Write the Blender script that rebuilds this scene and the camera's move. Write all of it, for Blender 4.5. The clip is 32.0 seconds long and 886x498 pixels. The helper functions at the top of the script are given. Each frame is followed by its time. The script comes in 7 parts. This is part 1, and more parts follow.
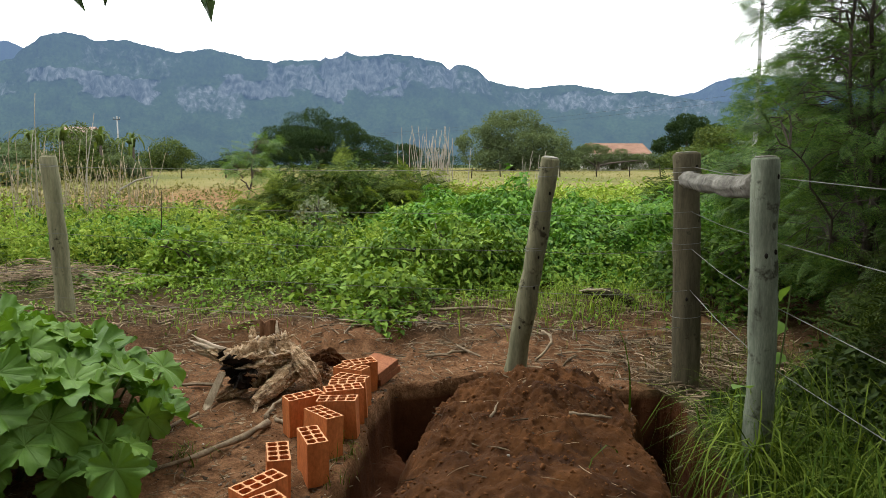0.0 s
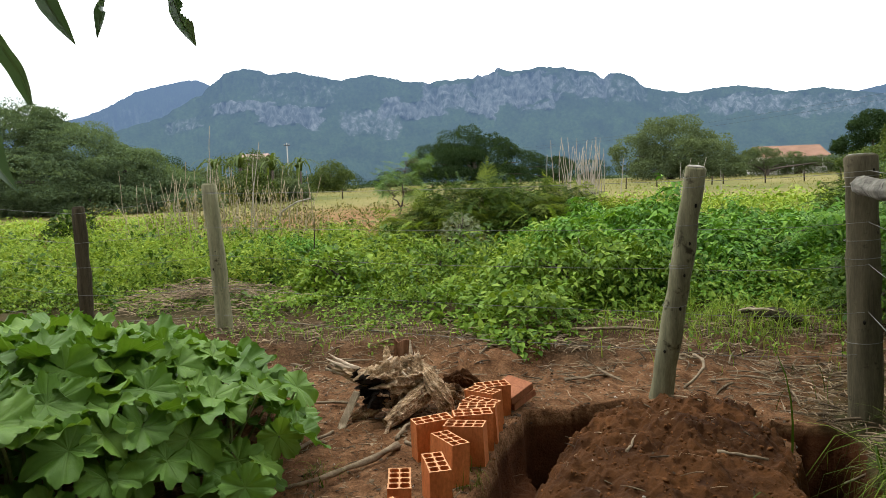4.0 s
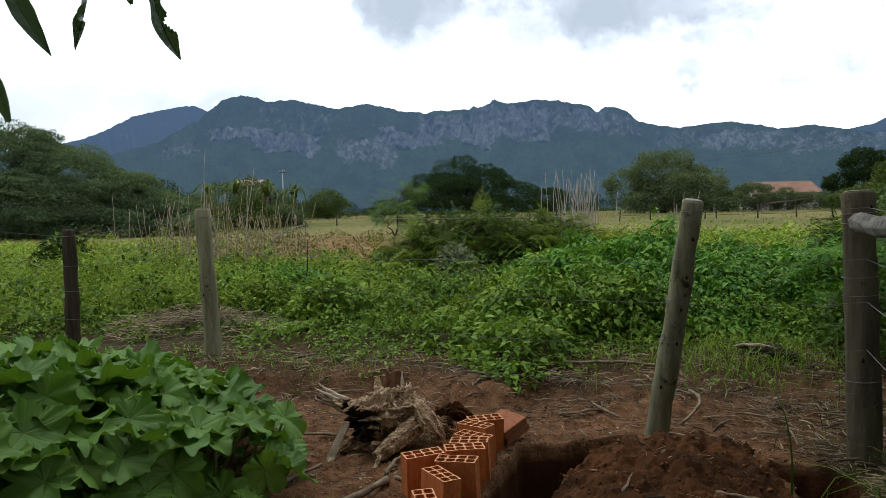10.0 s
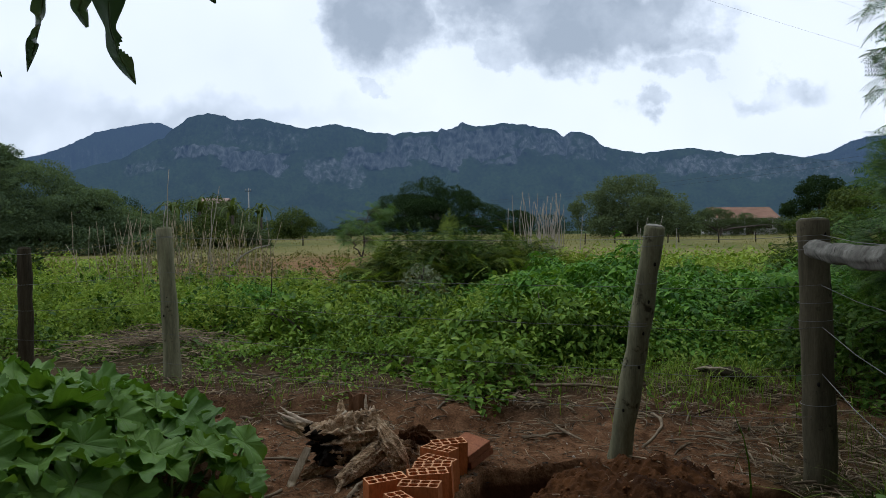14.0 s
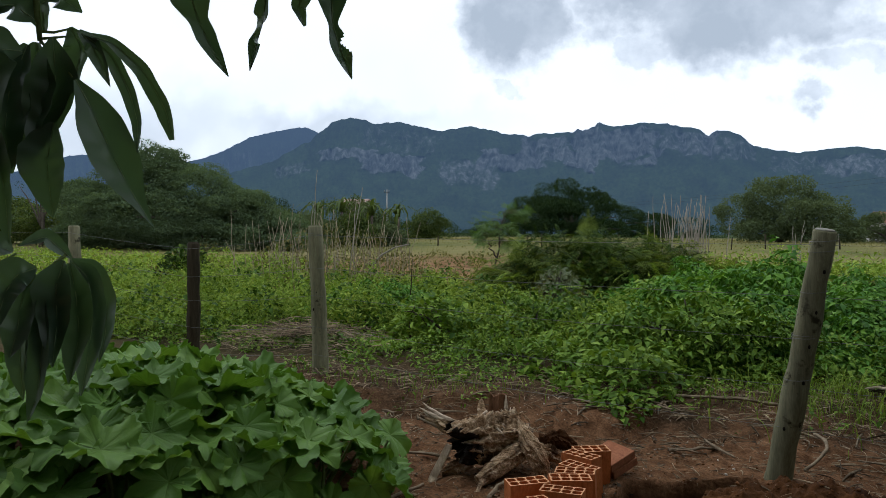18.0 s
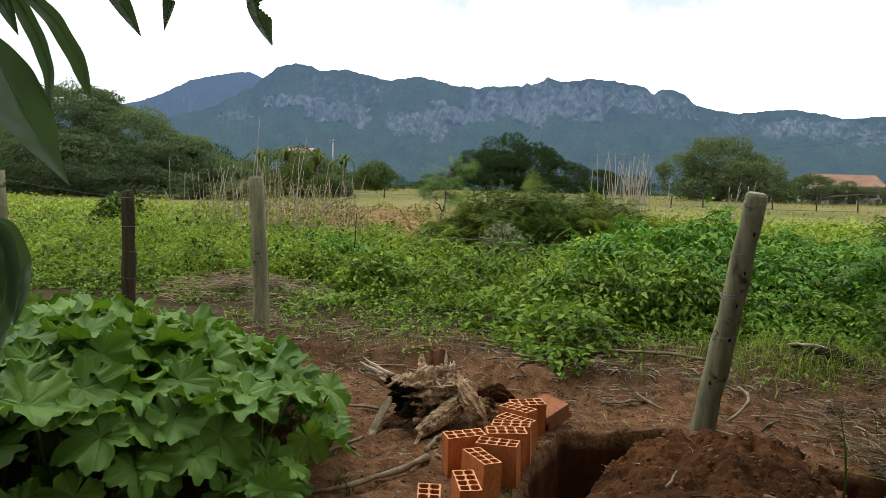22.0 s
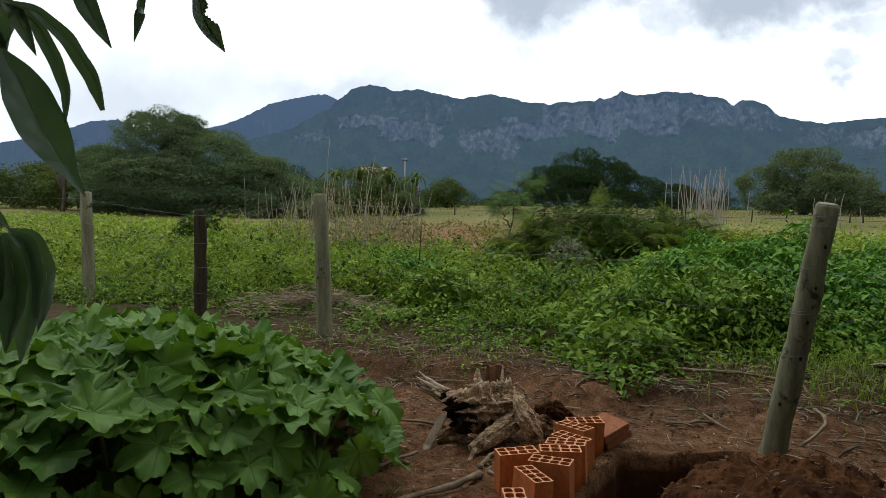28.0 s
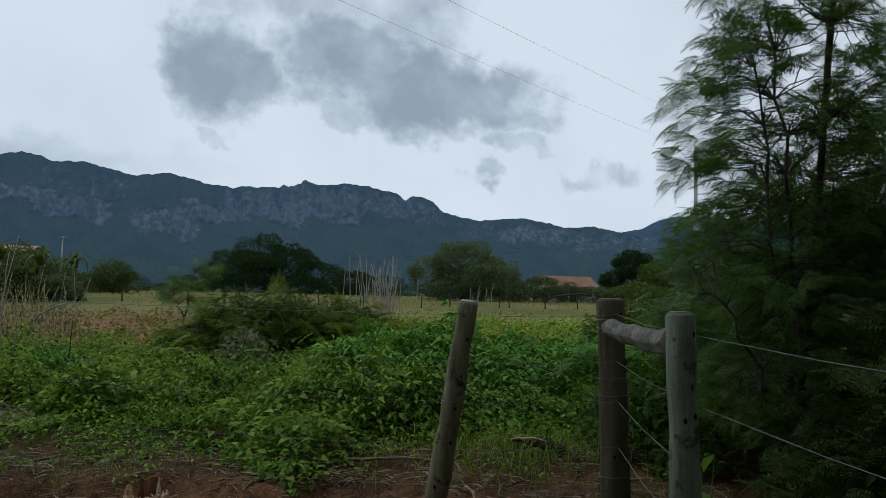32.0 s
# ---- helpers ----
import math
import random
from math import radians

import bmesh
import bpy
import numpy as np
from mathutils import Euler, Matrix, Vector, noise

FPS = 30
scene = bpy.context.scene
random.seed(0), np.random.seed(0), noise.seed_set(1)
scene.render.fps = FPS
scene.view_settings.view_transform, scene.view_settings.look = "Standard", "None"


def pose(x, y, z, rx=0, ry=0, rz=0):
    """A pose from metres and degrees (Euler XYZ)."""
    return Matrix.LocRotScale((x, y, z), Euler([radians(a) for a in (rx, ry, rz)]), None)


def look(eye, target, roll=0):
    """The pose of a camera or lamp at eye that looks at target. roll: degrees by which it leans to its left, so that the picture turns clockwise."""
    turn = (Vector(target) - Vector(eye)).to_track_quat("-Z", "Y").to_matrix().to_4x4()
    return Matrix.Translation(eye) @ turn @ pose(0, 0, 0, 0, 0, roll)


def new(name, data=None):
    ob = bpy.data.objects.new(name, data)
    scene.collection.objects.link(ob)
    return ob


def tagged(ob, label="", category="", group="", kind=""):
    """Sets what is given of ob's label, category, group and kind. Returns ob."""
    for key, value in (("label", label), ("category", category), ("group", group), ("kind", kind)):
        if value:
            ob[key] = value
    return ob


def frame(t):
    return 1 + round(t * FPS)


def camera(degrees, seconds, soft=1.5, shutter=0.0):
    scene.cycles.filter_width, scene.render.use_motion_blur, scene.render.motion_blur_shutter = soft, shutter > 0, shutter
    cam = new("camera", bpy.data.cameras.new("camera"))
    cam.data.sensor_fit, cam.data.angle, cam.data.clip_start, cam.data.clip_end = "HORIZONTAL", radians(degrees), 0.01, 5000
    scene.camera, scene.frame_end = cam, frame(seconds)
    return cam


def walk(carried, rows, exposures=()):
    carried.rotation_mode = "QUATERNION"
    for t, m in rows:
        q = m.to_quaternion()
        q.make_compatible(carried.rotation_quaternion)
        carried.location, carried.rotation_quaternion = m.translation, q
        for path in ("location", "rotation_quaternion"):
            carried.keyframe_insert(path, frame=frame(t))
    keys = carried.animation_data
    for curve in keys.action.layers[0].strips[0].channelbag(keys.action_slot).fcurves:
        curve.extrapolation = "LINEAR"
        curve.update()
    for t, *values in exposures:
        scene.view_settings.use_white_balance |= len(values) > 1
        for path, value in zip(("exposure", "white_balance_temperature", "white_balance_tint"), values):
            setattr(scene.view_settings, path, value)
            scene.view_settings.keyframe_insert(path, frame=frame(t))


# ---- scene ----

# ---- camera ----
cam = camera(65.1, 32.0, soft=0.85)
PATH = [
    (0, (0.26, 0.032, 1.305), (0.521, 2.0, 1.063), -0.0),
    (0.5, (0.28, 0.058, 1.302), (0.504, 2.03, 1.055), -0.6),
    (1, (0.333, 0.028, 1.297), (0.431, 2.005, 1.012), -1.1),
    (1.5, (0.365, 0.04, 1.301), (0.419, 2.016, 0.996), -2.9),
    (2, (0.323, 0.105, 1.296), (0.516, 2.078, 1.035), 0.8),
    (2.5, (0.259, 0.153, 1.289), (0.361, 2.127, 0.982), -0.2),
    (3, (0.293, 0.158, 1.303), (0.207, 2.138, 1.039), -1.0),
    (3.5, (0.394, 0.149, 1.319), (0.219, 2.129, 1.1), -2.3),
    (5.5, (0.378, 0.216, 1.306), (0.195, 2.2, 1.132), -1.7),
    (6, (0.386, 0.22, 1.303), (0.235, 2.203, 1.097), -2.1),
    (6.5, (0.368, 0.242, 1.319), (0.19, 2.229, 1.177), -1.1),
    (7, (0.367, 0.213, 1.307), (0.2, 2.2, 1.148), -0.7),
    (7.5, (0.376, 0.213, 1.308), (0.207, 2.199, 1.153), -1.3),
    (8, (0.381, 0.22, 1.311), (0.252, 2.211, 1.176), -1.2),
    (8.5, (0.374, 0.21, 1.317), (0.226, 2.202, 1.206), -1.2),
    (9, (0.379, 0.215, 1.312), (0.213, 2.204, 1.176), -1.3),
    (9.5, (0.382, 0.211, 1.312), (0.232, 2.201, 1.181), -0.9),
    (10, (0.382, 0.207, 1.317), (0.224, 2.197, 1.206), -1.1),
    (10.5, (0.38, 0.207, 1.315), (0.246, 2.2, 1.211), -1.1),
    (11, (0.381, 0.21, 1.317), (0.237, 2.203, 1.234), -1.0),
    (11.5, (0.386, 0.21, 1.317), (0.259, 2.205, 1.232), -0.9),
    (12, (0.38, 0.208, 1.316), (0.243, 2.202, 1.234), -0.6),
    (12.5, (0.379, 0.209, 1.321), (0.238, 2.203, 1.257), -0.4),
    (13, (0.387, 0.209, 1.319), (0.28, 2.206, 1.271), -0.6),
    (13.5, (0.39, 0.207, 1.321), (0.328, 2.206, 1.266), -0.4),
    (15.5, (0.417, 0.208, 1.328), (0.313, 2.205, 1.297), -1.3),
    (16, (0.452, 0.21, 1.311), (0.155, 2.185, 1.206), -1.2),
    (16.5, (0.485, 0.228, 1.303), (0.071, 2.173, 1.09), -3.7),
    (17, (0.414, 0.209, 1.316), (0.08, 2.176, 1.179), -2.6),
    (17.5, (0.326, 0.233, 1.315), (0.077, 2.215, 1.227), -1.1),
    (18, (0.327, 0.218, 1.318), (-0.113, 2.169, 1.271), 0.4),
    (18.5, (0.367, 0.212, 1.321), (-0.185, 2.133, 1.272), -1.3),
    (19, (0.364, 0.215, 1.323), (-0.152, 2.148, 1.293), -1.8),
    (19.5, (0.362, 0.219, 1.319), (-0.09, 2.167, 1.275), -0.9),
    (20, (0.352, 0.214, 1.327), (-0.062, 2.17, 1.286), 0.1),
    (20.5, (0.354, 0.226, 1.326), (0.027, 2.192, 1.154), 1.0),
    (21, (0.333, 0.235, 1.336), (0.029, 2.199, 1.111), 1.7),
    (21.5, (0.337, 0.238, 1.336), (0.055, 2.206, 1.118), 2.5),
    (22, (0.343, 0.231, 1.338), (0.059, 2.203, 1.157), 1.7),
    (22.5, (0.35, 0.229, 1.343), (0.097, 2.207, 1.187), 1.7),
    (23, (0.356, 0.223, 1.344), (0.119, 2.205, 1.205), 1.3),
    (23.5, (0.373, 0.214, 1.347), (0.209, 2.206, 1.267), 1.5),
    (24, (0.377, 0.211, 1.341), (0.275, 2.205, 1.229), 1.3),
    (24.5, (0.377, 0.217, 1.342), (0.219, 2.207, 1.217), 0.7),
    (25, (0.381, 0.22, 1.341), (0.229, 2.211, 1.241), 0.5),
    (25.5, (0.375, 0.213, 1.347), (0.24, 2.206, 1.263), 1.2),
    (27.5, (0.418, 0.254, 1.35), (0.108, 2.23, 1.297), 1.1),
    (28, (0.438, 0.256, 1.327), (-0.051, 2.19, 1.19), 1.0),
    (28.5, (0.473, 0.249, 1.341), (0.028, 2.196, 1.233), -0.1),
    (29, (0.454, 0.248, 1.342), (0.124, 2.22, 1.304), 0.6),
    (29.5, (0.446, 0.241, 1.349), (0.083, 2.207, 1.334), 1.1),
    (30, (0.461, 0.236, 1.359), (0.177, 2.216, 1.384), 1.5),
    (30.5, (0.489, 0.234, 1.372), (0.343, 2.227, 1.448), 1.6),
    (31, (0.501, 0.224, 1.37), (0.415, 2.22, 1.453), 1.7),
    (31.5, (0.519, 0.252, 1.381), (0.669, 2.245, 1.461), 1.0),
    (32, (0.52, 0.248, 1.388), (0.911, 2.206, 1.515), 1.4),
]
EXPOSURES = [
    (0.0, 0.14, 6450, 10), (3.0, 0.2, 6500, 10), (6.0, -0.18, 6400, 10), (7.0, -0.42, 6350, 10), (9.0, -0.6, 6200, 10), (11.0, -0.92, 5920, 10), (12.0, -0.92, 5920, 10), (13.0, -1.18, 5750, 10), (16.0, -1.28, 5700, 10),
    (17.0, -0.32, 6400, 10), (18.0, -1.05, 5850, 10), (19.0, -1.2, 5900, 10), (20.0, -1.2, 5900, 10), (21.0, -0.3, 6450, 10), (22.0, -0.25, 6450, 10), (23.0, -0.42, 6400, 10), (24.0, -0.95, 6050, 10), (25.0, -0.85, 6100, 10),
    (28.0, -0.92, 6100, 10), (29.0, -1.2, 5800, 10), (30.0, -1.56, 5780, 8), (32.0, -1.66, 5680, 6),
]
walk(cam, [(t, look(eye, target, roll)) for t, eye, target, roll in PATH], EXPOSURES)


# ---- node helpers ----
def node(tree, kind, values=None):
    n = tree.nodes.new(kind)
    for k, v in (values or {}).items():
        n.inputs[k].default_value = v
    return n


def link(tree, a, out, b, inp):
    tree.links.new(a.outputs[out], b.inputs[inp])


def sums(tree, op, a, b):
    """A math node; a and b are numbers or (node, output) pairs."""
    n = node(tree, "ShaderNodeMath")
    n.operation = op
    for i, v in enumerate((a, b)):
        if isinstance(v, tuple):
            tree.links.new(v[0].outputs[v[1]], n.inputs[i])
        else:
            n.inputs[i].default_value = v
    return (n, 0)


def ramp(tree, src, stops):
    r = node(tree, "ShaderNodeValToRGB")
    e = r.color_ramp.elements
    while len(e) < len(stops):
        e.new(0.5)
    for el, (p, c) in zip(e, stops):
        el.position = p
        el.color = (*c, 1) if len(c) == 3 else c
    tree.links.new(src[0].outputs[src[1]], r.inputs[0])
    return (r, 0)


def blend(tree, fac, a, b, mode="MIX"):
    n = node(tree, "ShaderNodeMix")
    n.data_type, n.blend_type = "RGBA", mode
    for i, v in ((0, fac), (6, a), (7, b)):
        if isinstance(v, tuple) and isinstance(v[0], bpy.types.Node):
            tree.links.new(v[0].outputs[v[1]], n.inputs[i])
        elif i == 0:
            n.inputs[i].default_value = v
        else:
            n.inputs[i].default_value = (*v, 1)
    return (n, 2)


def noise_tex(tree, coord, scale, detail=4.0, rough=0.55, stretch=None, distortion=0.0):
    n = node(tree, "ShaderNodeTexNoise", {"Scale": scale, "Detail": detail, "Roughness": rough, "Distortion": distortion})
    if stretch:
        m = node(tree, "ShaderNodeMapping", {"Scale": stretch})
        tree.links.new(coord[0].outputs[coord[1]], m.inputs[0])
        coord = (m, 0)
    tree.links.new(coord[0].outputs[coord[1]], n.inputs["Vector"])
    return n


# ---- world: thin bright overcast with grey clouds ----
SUN_ELEVATION, SUN_ROTATION = radians(66), radians(318)
world = bpy.data.worlds.new("sky")
scene.world = world
world.use_nodes = True
W = world.node_tree
W.nodes.clear()
w_out = node(W, "ShaderNodeOutputWorld")
w_bg = node(W, "ShaderNodeBackground", {"Strength": 1.0})
w_sky = node(W, "ShaderNodeTexSky")
w_sky.sky_type, w_sky.sun_disc, w_sky.sun_elevation, w_sky.sun_rotation = "NISHITA", False, SUN_ELEVATION, SUN_ROTATION
w_dir = node(W, "ShaderNodeTexCoord")
w_xyz = node(W, "ShaderNodeSeparateXYZ")
link(W, w_dir, "Generated", w_xyz, 0)
# Cloud-plane coordinates: u = x / depth, v = z / depth
w_y = sums(W, "MAXIMUM", (w_xyz, 1), 0.08)
w_u = sums(W, "DIVIDE", (w_xyz, 0), w_y)
w_v = sums(W, "DIVIDE", (w_xyz, 2), w_y)
w_flat = node(W, "ShaderNodeCombineXYZ")
W.links.new(w_u[0].outputs[0], w_flat.inputs[0])
W.links.new(w_v[0].outputs[0], w_flat.inputs[1])
w_edge = noise_tex(W, (w_flat, 0), 8.5, 6.0, 0.56)
w_edge2 = noise_tex(W, (w_flat, 0), 3.2, 3.0, 0.5)
w_warp = noise_tex(W, (w_flat, 0), 11.0, 5.0, 0.58)
w_swell = node(W, "ShaderNodeSeparateColor")
link(W, w_warp, "Color", w_swell, 0)
w_bu = sums(W, "ADD", w_u, sums(W, "MULTIPLY", sums(W, "SUBTRACT", (w_swell, 0), 0.5), 0.20))
w_bv = sums(W, "ADD", w_v, sums(W, "MULTIPLY", sums(W, "SUBTRACT", (w_swell, 1), 0.5), 0.15))
CLOUDS = (  # u, v, half width, half height, depth of grey
    (-0.125, 0.310, 0.095, 0.085, 1.05), (0.06, 0.345, 0.13, 0.080, 1.05), (0.19, 0.300, 0.18, 0.076, 1.12),
    (0.03, 0.43, 0.24, 0.075, 0.6), (0.06, 0.262, 0.055, 0.036, 0.7), (0.305, 0.225, 0.052, 0.026, 0.58),
    (0.27, 0.17, 0.035, 0.013, 0.36), (0.45, 0.20, 0.09, 0.020, 0.36), (0.29, 0.275, 0.09, 0.04, 0.7), (-0.13, 0.215, 0.04, 0.012, 0.5),
)
BANKS = ((-0.80, 0.15, 0.44, 0.12, 0.72), (-0.42, 0.165, 0.34, 0.055, 0.68))
w_mask, w_soft = None, None
for n, (u, v, a, b, depth) in enumerate(CLOUDS + BANKS):
    du = sums(W, "DIVIDE", sums(W, "SUBTRACT", w_bu, u), a)
    dv = sums(W, "DIVIDE", sums(W, "SUBTRACT", w_bv, v), b)
    r = sums(W, "ADD", sums(W, "MULTIPLY", du, du), sums(W, "MULTIPLY", dv, dv))
    soft_ = n >= len(CLOUDS)
    edge_ = 1.0 if soft_ else 1.9
    body = sums(W, "MULTIPLY", sums(W, "MINIMUM", sums(W, "MULTIPLY", sums(W, "SUBTRACT", 1.12, sums(W, "POWER", r, 0.5)), edge_), 1.0), depth * 0.78)
    if soft_:
        w_soft = body if w_soft is None else sums(W, "MAXIMUM", w_soft, body)
    else:
        w_mask = body if w_mask is None else sums(W, "MAXIMUM", w_mask, body)
w_rough = sums(W, "MULTIPLY", sums(W, "SUBTRACT", (w_edge, 0), 0.5), 2.0)
w_mask = sums(W, "ADD", w_mask, w_rough)
w_thin = sums(W, "MULTIPLY", sums(W, "SUBTRACT", (w_edge2, 0), 0.42), 0.8)
w_mask = sums(W, "MAXIMUM", w_mask, sums(W, "MAXIMUM", w_thin, w_soft))
w_cloud = ramp(W, w_mask, [(0.0, (2.50, 2.54, 2.56)), (0.15, (2.34, 2.40, 2.44)), (0.38, (1.90, 1.99, 2.06)), (0.70, (1.38, 1.48, 1.58)), (1.0, (1.08, 1.19, 1.30))])
w_clear = blend(W, 1.0, (w_sky, 0), (0.10, 0.10, 0.10), "MULTIPLY")
w_col = blend(W, 0.90, w_clear, w_cloud)
W.links.new(w_col[0].outputs[w_col[1]], w_bg.inputs[0])
link(W, w_bg, 0, w_out, 0)

sun = new("sun", bpy.data.lights.new("sun", "SUN"))
sun.data.energy, sun.data.angle, sun.data.color = 1.8, radians(25), (1.0, 0.96, 0.9)
sun.matrix_world = look((0, 0, 60), (0 - 21 * math.sin(SUN_ROTATION), -21 * math.cos(SUN_ROTATION), 13))


# ---- materials ----
def start(name):
    m = bpy.data.materials.new(name)
    m.use_nodes = True
    t = m.node_tree
    b = t.nodes["Principled BSDF"]
    return m, t, b


def surface(name, dark, light, scale=4.0, fine=40.0, rough=0.9, bump=0.3, depth=0.01, stretch=None, spots=None, vary=0.0, piece=0.0):
    """Two-scale procedural surface; vary: by Random Per Island, piece: by Object Info Random."""
    m, t, b = start(name)
    tc = node(t, "ShaderNodeTexCoord")
    big = noise_tex(t, (tc, "Object"), scale, 5, 0.6, stretch)
    tiny = noise_tex(t, (tc, "Object"), fine, 6, 0.65, stretch)
    col = ramp(t, (big, 0), [(0.3, dark), (0.7, light)])
    grain = ramp(t, (tiny, 0), [(0.25, (0.55, 0.55, 0.55)), (0.75, (1.3, 1.3, 1.3))])
    col = blend(t, 0.75, col, grain, "MULTIPLY")
    if spots:
        sp = noise_tex(t, (tc, "Object"), spots[1], 4, 0.7)
        k = ramp(t, (sp, 0), [(spots[2], (0, 0, 0)), (spots[2] + 0.08, (1, 1, 1))])
        col = blend(t, k, col, spots[0])
    if vary or piece:
        src = (node(t, "ShaderNodeNewGeometry"), "Random Per Island") if vary else (node(t, "ShaderNodeObjectInfo"), "Random")
        a = vary or piece
        col = blend(t, 1.0, col, ramp(t, src, [(0, (1 - a,) * 3), (1, (1 + a,) * 3)]), "MULTIPLY")
    t.links.new(col[0].outputs[col[1]], b.inputs["Base Color"])
    b.inputs["Roughness"].default_value = rough
    b.inputs["Specular IOR Level"].default_value = 0.10
    bm_ = node(t, "ShaderNodeBump", {"Strength": bump, "Distance": depth})
    hsum = sums(t, "ADD", (tiny, 0), sums(t, "MULTIPLY", (big, 0), 1.5))
    t.links.new(hsum[0].outputs[0], bm_.inputs["Height"])
    link(t, bm_, 0, b, "Normal")
    return m


def foliage(name, dark, mid, light, rough=0.5, pass_light=0.35, patch=1.5, spec=0.08):
    """Leaves: colour differs leaf by leaf and in larger drifts; part of the light passes through."""
    m, t, b = start(name)
    g = node(t, "ShaderNodeNewGeometry")
    big = noise_tex(t, (g, "Position"), patch, 3, 0.6)
    k = sums(t, "ADD", sums(t, "MULTIPLY", (g, "Random Per Island"), 0.55), sums(t, "MULTIPLY", (big, 0), 0.5))
    col = ramp(t, k, [(0.15, dark), (0.5, mid), (0.88, light)])
    t.links.new(col[0].outputs[0], b.inputs["Base Color"])
    b.inputs["Roughness"].default_value = rough
    b.inputs["Specular IOR Level"].default_value = spec
    tr = node(t, "ShaderNodeBsdfTranslucent")
    warm = blend(t, 1.0, col, (1.25, 1.2, 0.55), "MULTIPLY")
    t.links.new(warm[0].outputs[warm[1]], tr.inputs[0])
    mix = node(t, "ShaderNodeMixShader", {0: pass_light})
    link(t, b, 0, mix, 1)
    link(t, tr, 0, mix, 2)
    link(t, mix, 0, t.nodes["Material Output"], 0)
    return m


def torn_wood(name, dark, mid, light):
    """Weathered root wood: long fibres, pale worn ridges, dark cracks and rot."""
    m, t, b = start(name)
    tc = node(t, "ShaderNodeTexCoord")
    fibre = noise_tex(t, (tc, "Object"), 34, 6, 0.7, (0.35, 1.5, 1.0), 0.6)
    patch = noise_tex(t, (tc, "Object"), 9, 4, 0.6)
    grain = noise_tex(t, (tc, "Object"), 120, 4, 0.7)
    col = ramp(t, (fibre, 0), [(0.30, dark), (0.50, mid), (0.68, light)])
    col = blend(t, ramp(t, (patch, 0), [(0.56, (0, 0, 0)), (0.68, (1, 1, 1))]), col, (0.075, 0.045, 0.026))
    col = blend(t, 0.7, col, ramp(t, (grain, 0), [(0.3, (0.5, 0.5, 0.5)), (0.7, (1.35, 1.35, 1.35))]), "MULTIPLY")
    t.links.new(col[0].outputs[col[1]], b.inputs["Base Color"])
    b.inputs["Roughness"].default_value = 0.9
    b.inputs["Specular IOR Level"].default_value = 0.1
    bu = node(t, "ShaderNodeBump", {"Strength": 1.0, "Distance": 0.018})
    h = sums(t, "ADD", (fibre, 0), sums(t, "MULTIPLY", (grain, 0), 0.3))
    t.links.new(h[0].outputs[0], bu.inputs["Height"])
    link(t, bu, 0, b, "Normal")
    return m


M_POST = surface("weathered_post_wood", (0.102, 0.098, 0.058), (0.262, 0.252, 0.150), 5, 60, 0.9, 0.6, 0.005, (3, 3, 0.35), ((0.042, 0.039, 0.023), 7, 0.60))
M_POST_LICHEN = surface("lichened_post_wood", (0.085, 0.098, 0.070), (0.225, 0.250, 0.185), 6, 60, 0.9, 0.6, 0.005, (3, 3, 0.5), ((0.050, 0.052, 0.036), 8, 0.56))
M_POST_BROWN = surface("brown_post_wood", (0.054, 0.047, 0.028), (0.132, 0.114, 0.070), 5, 60, 0.9, 0.6, 0.005, (3, 3, 0.35), ((0.020, 0.017, 0.011), 7, 0.60))
M_POST_DARK = surface("dark_old_wood", (0.024, 0.019, 0.011), (0.062, 0.051, 0.030), 8, 70, 0.95, 0.8, 0.006, (4, 4, 0.3))
M_CUT = surface("cut_wood_top", (0.216, 0.202, 0.158), (0.331, 0.317, 0.266), 20, 120, 0.9, 0.3, 0.002)
M_LOG = surface("grey_log_bark", (0.085, 0.080, 0.066), (0.27, 0.258, 0.22), 9, 50, 0.95, 0.9, 0.012, None, ((0.036, 0.032, 0.026), 12, 0.60))
M_WIRE = surface("galvanised_wire", (0.12, 0.122, 0.112), (0.25, 0.252, 0.235), 8, 90, 0.6, 0.1, 0.001)
M_HOLE = surface("dark_hole", (0.008, 0.007, 0.006), (0.02, 0.017, 0.014), 20, 90, 0.95, 0.2, 0.002)
M_BRICK = surface("fired_clay", (0.42, 0.125, 0.036), (0.57, 0.188, 0.060), 7, 80, 0.85, 0.25, 0.002, (1, 1, 0.5), ((0.306, 0.0935, 0.034), 12, 0.66), 0.0, 0.12)
M_SLAB = surface("dusty_clay_slab", (0.25, 0.095, 0.045), (0.34, 0.14, 0.072), 6, 70, 0.9, 0.25, 0.002, None, ((0.20, 0.075, 0.04), 9, 0.6))
M_BRICK_RIM = surface("pale_clay_rim", (0.51, 0.246, 0.111), (0.612, 0.323, 0.162), 12, 90, 0.9, 0.3, 0.002, None, None, 0.0, 0.10)
M_STUMP = torn_wood("stump_wood", (0.125, 0.074, 0.037), (0.40, 0.268, 0.150), (0.72, 0.575, 0.40))
M_SPLINTER = surface("bleached_splinter_wood", (0.27, 0.20, 0.135), (0.60, 0.50, 0.37), 16, 80, 0.85, 0.6, 0.006, (0.4, 3, 3))
M_STAKE = surface("grey_sawn_stake", (0.36, 0.285, 0.185), (0.62, 0.52, 0.37), 10, 60, 0.9, 0.5, 0.004, (3, 3, 0.5))
M_ROTTEN = surface("rotten_red_brown_wood", (0.10, 0.047, 0.022), (0.24, 0.125, 0.065), 14, 70, 0.95, 0.8, 0.008, (4, 4, 0.4))
M_CHAR = surface("charred_hollow", (0.010, 0.008, 0.006), (0.035, 0.026, 0.02), 18, 80, 0.95, 0.9, 0.01)
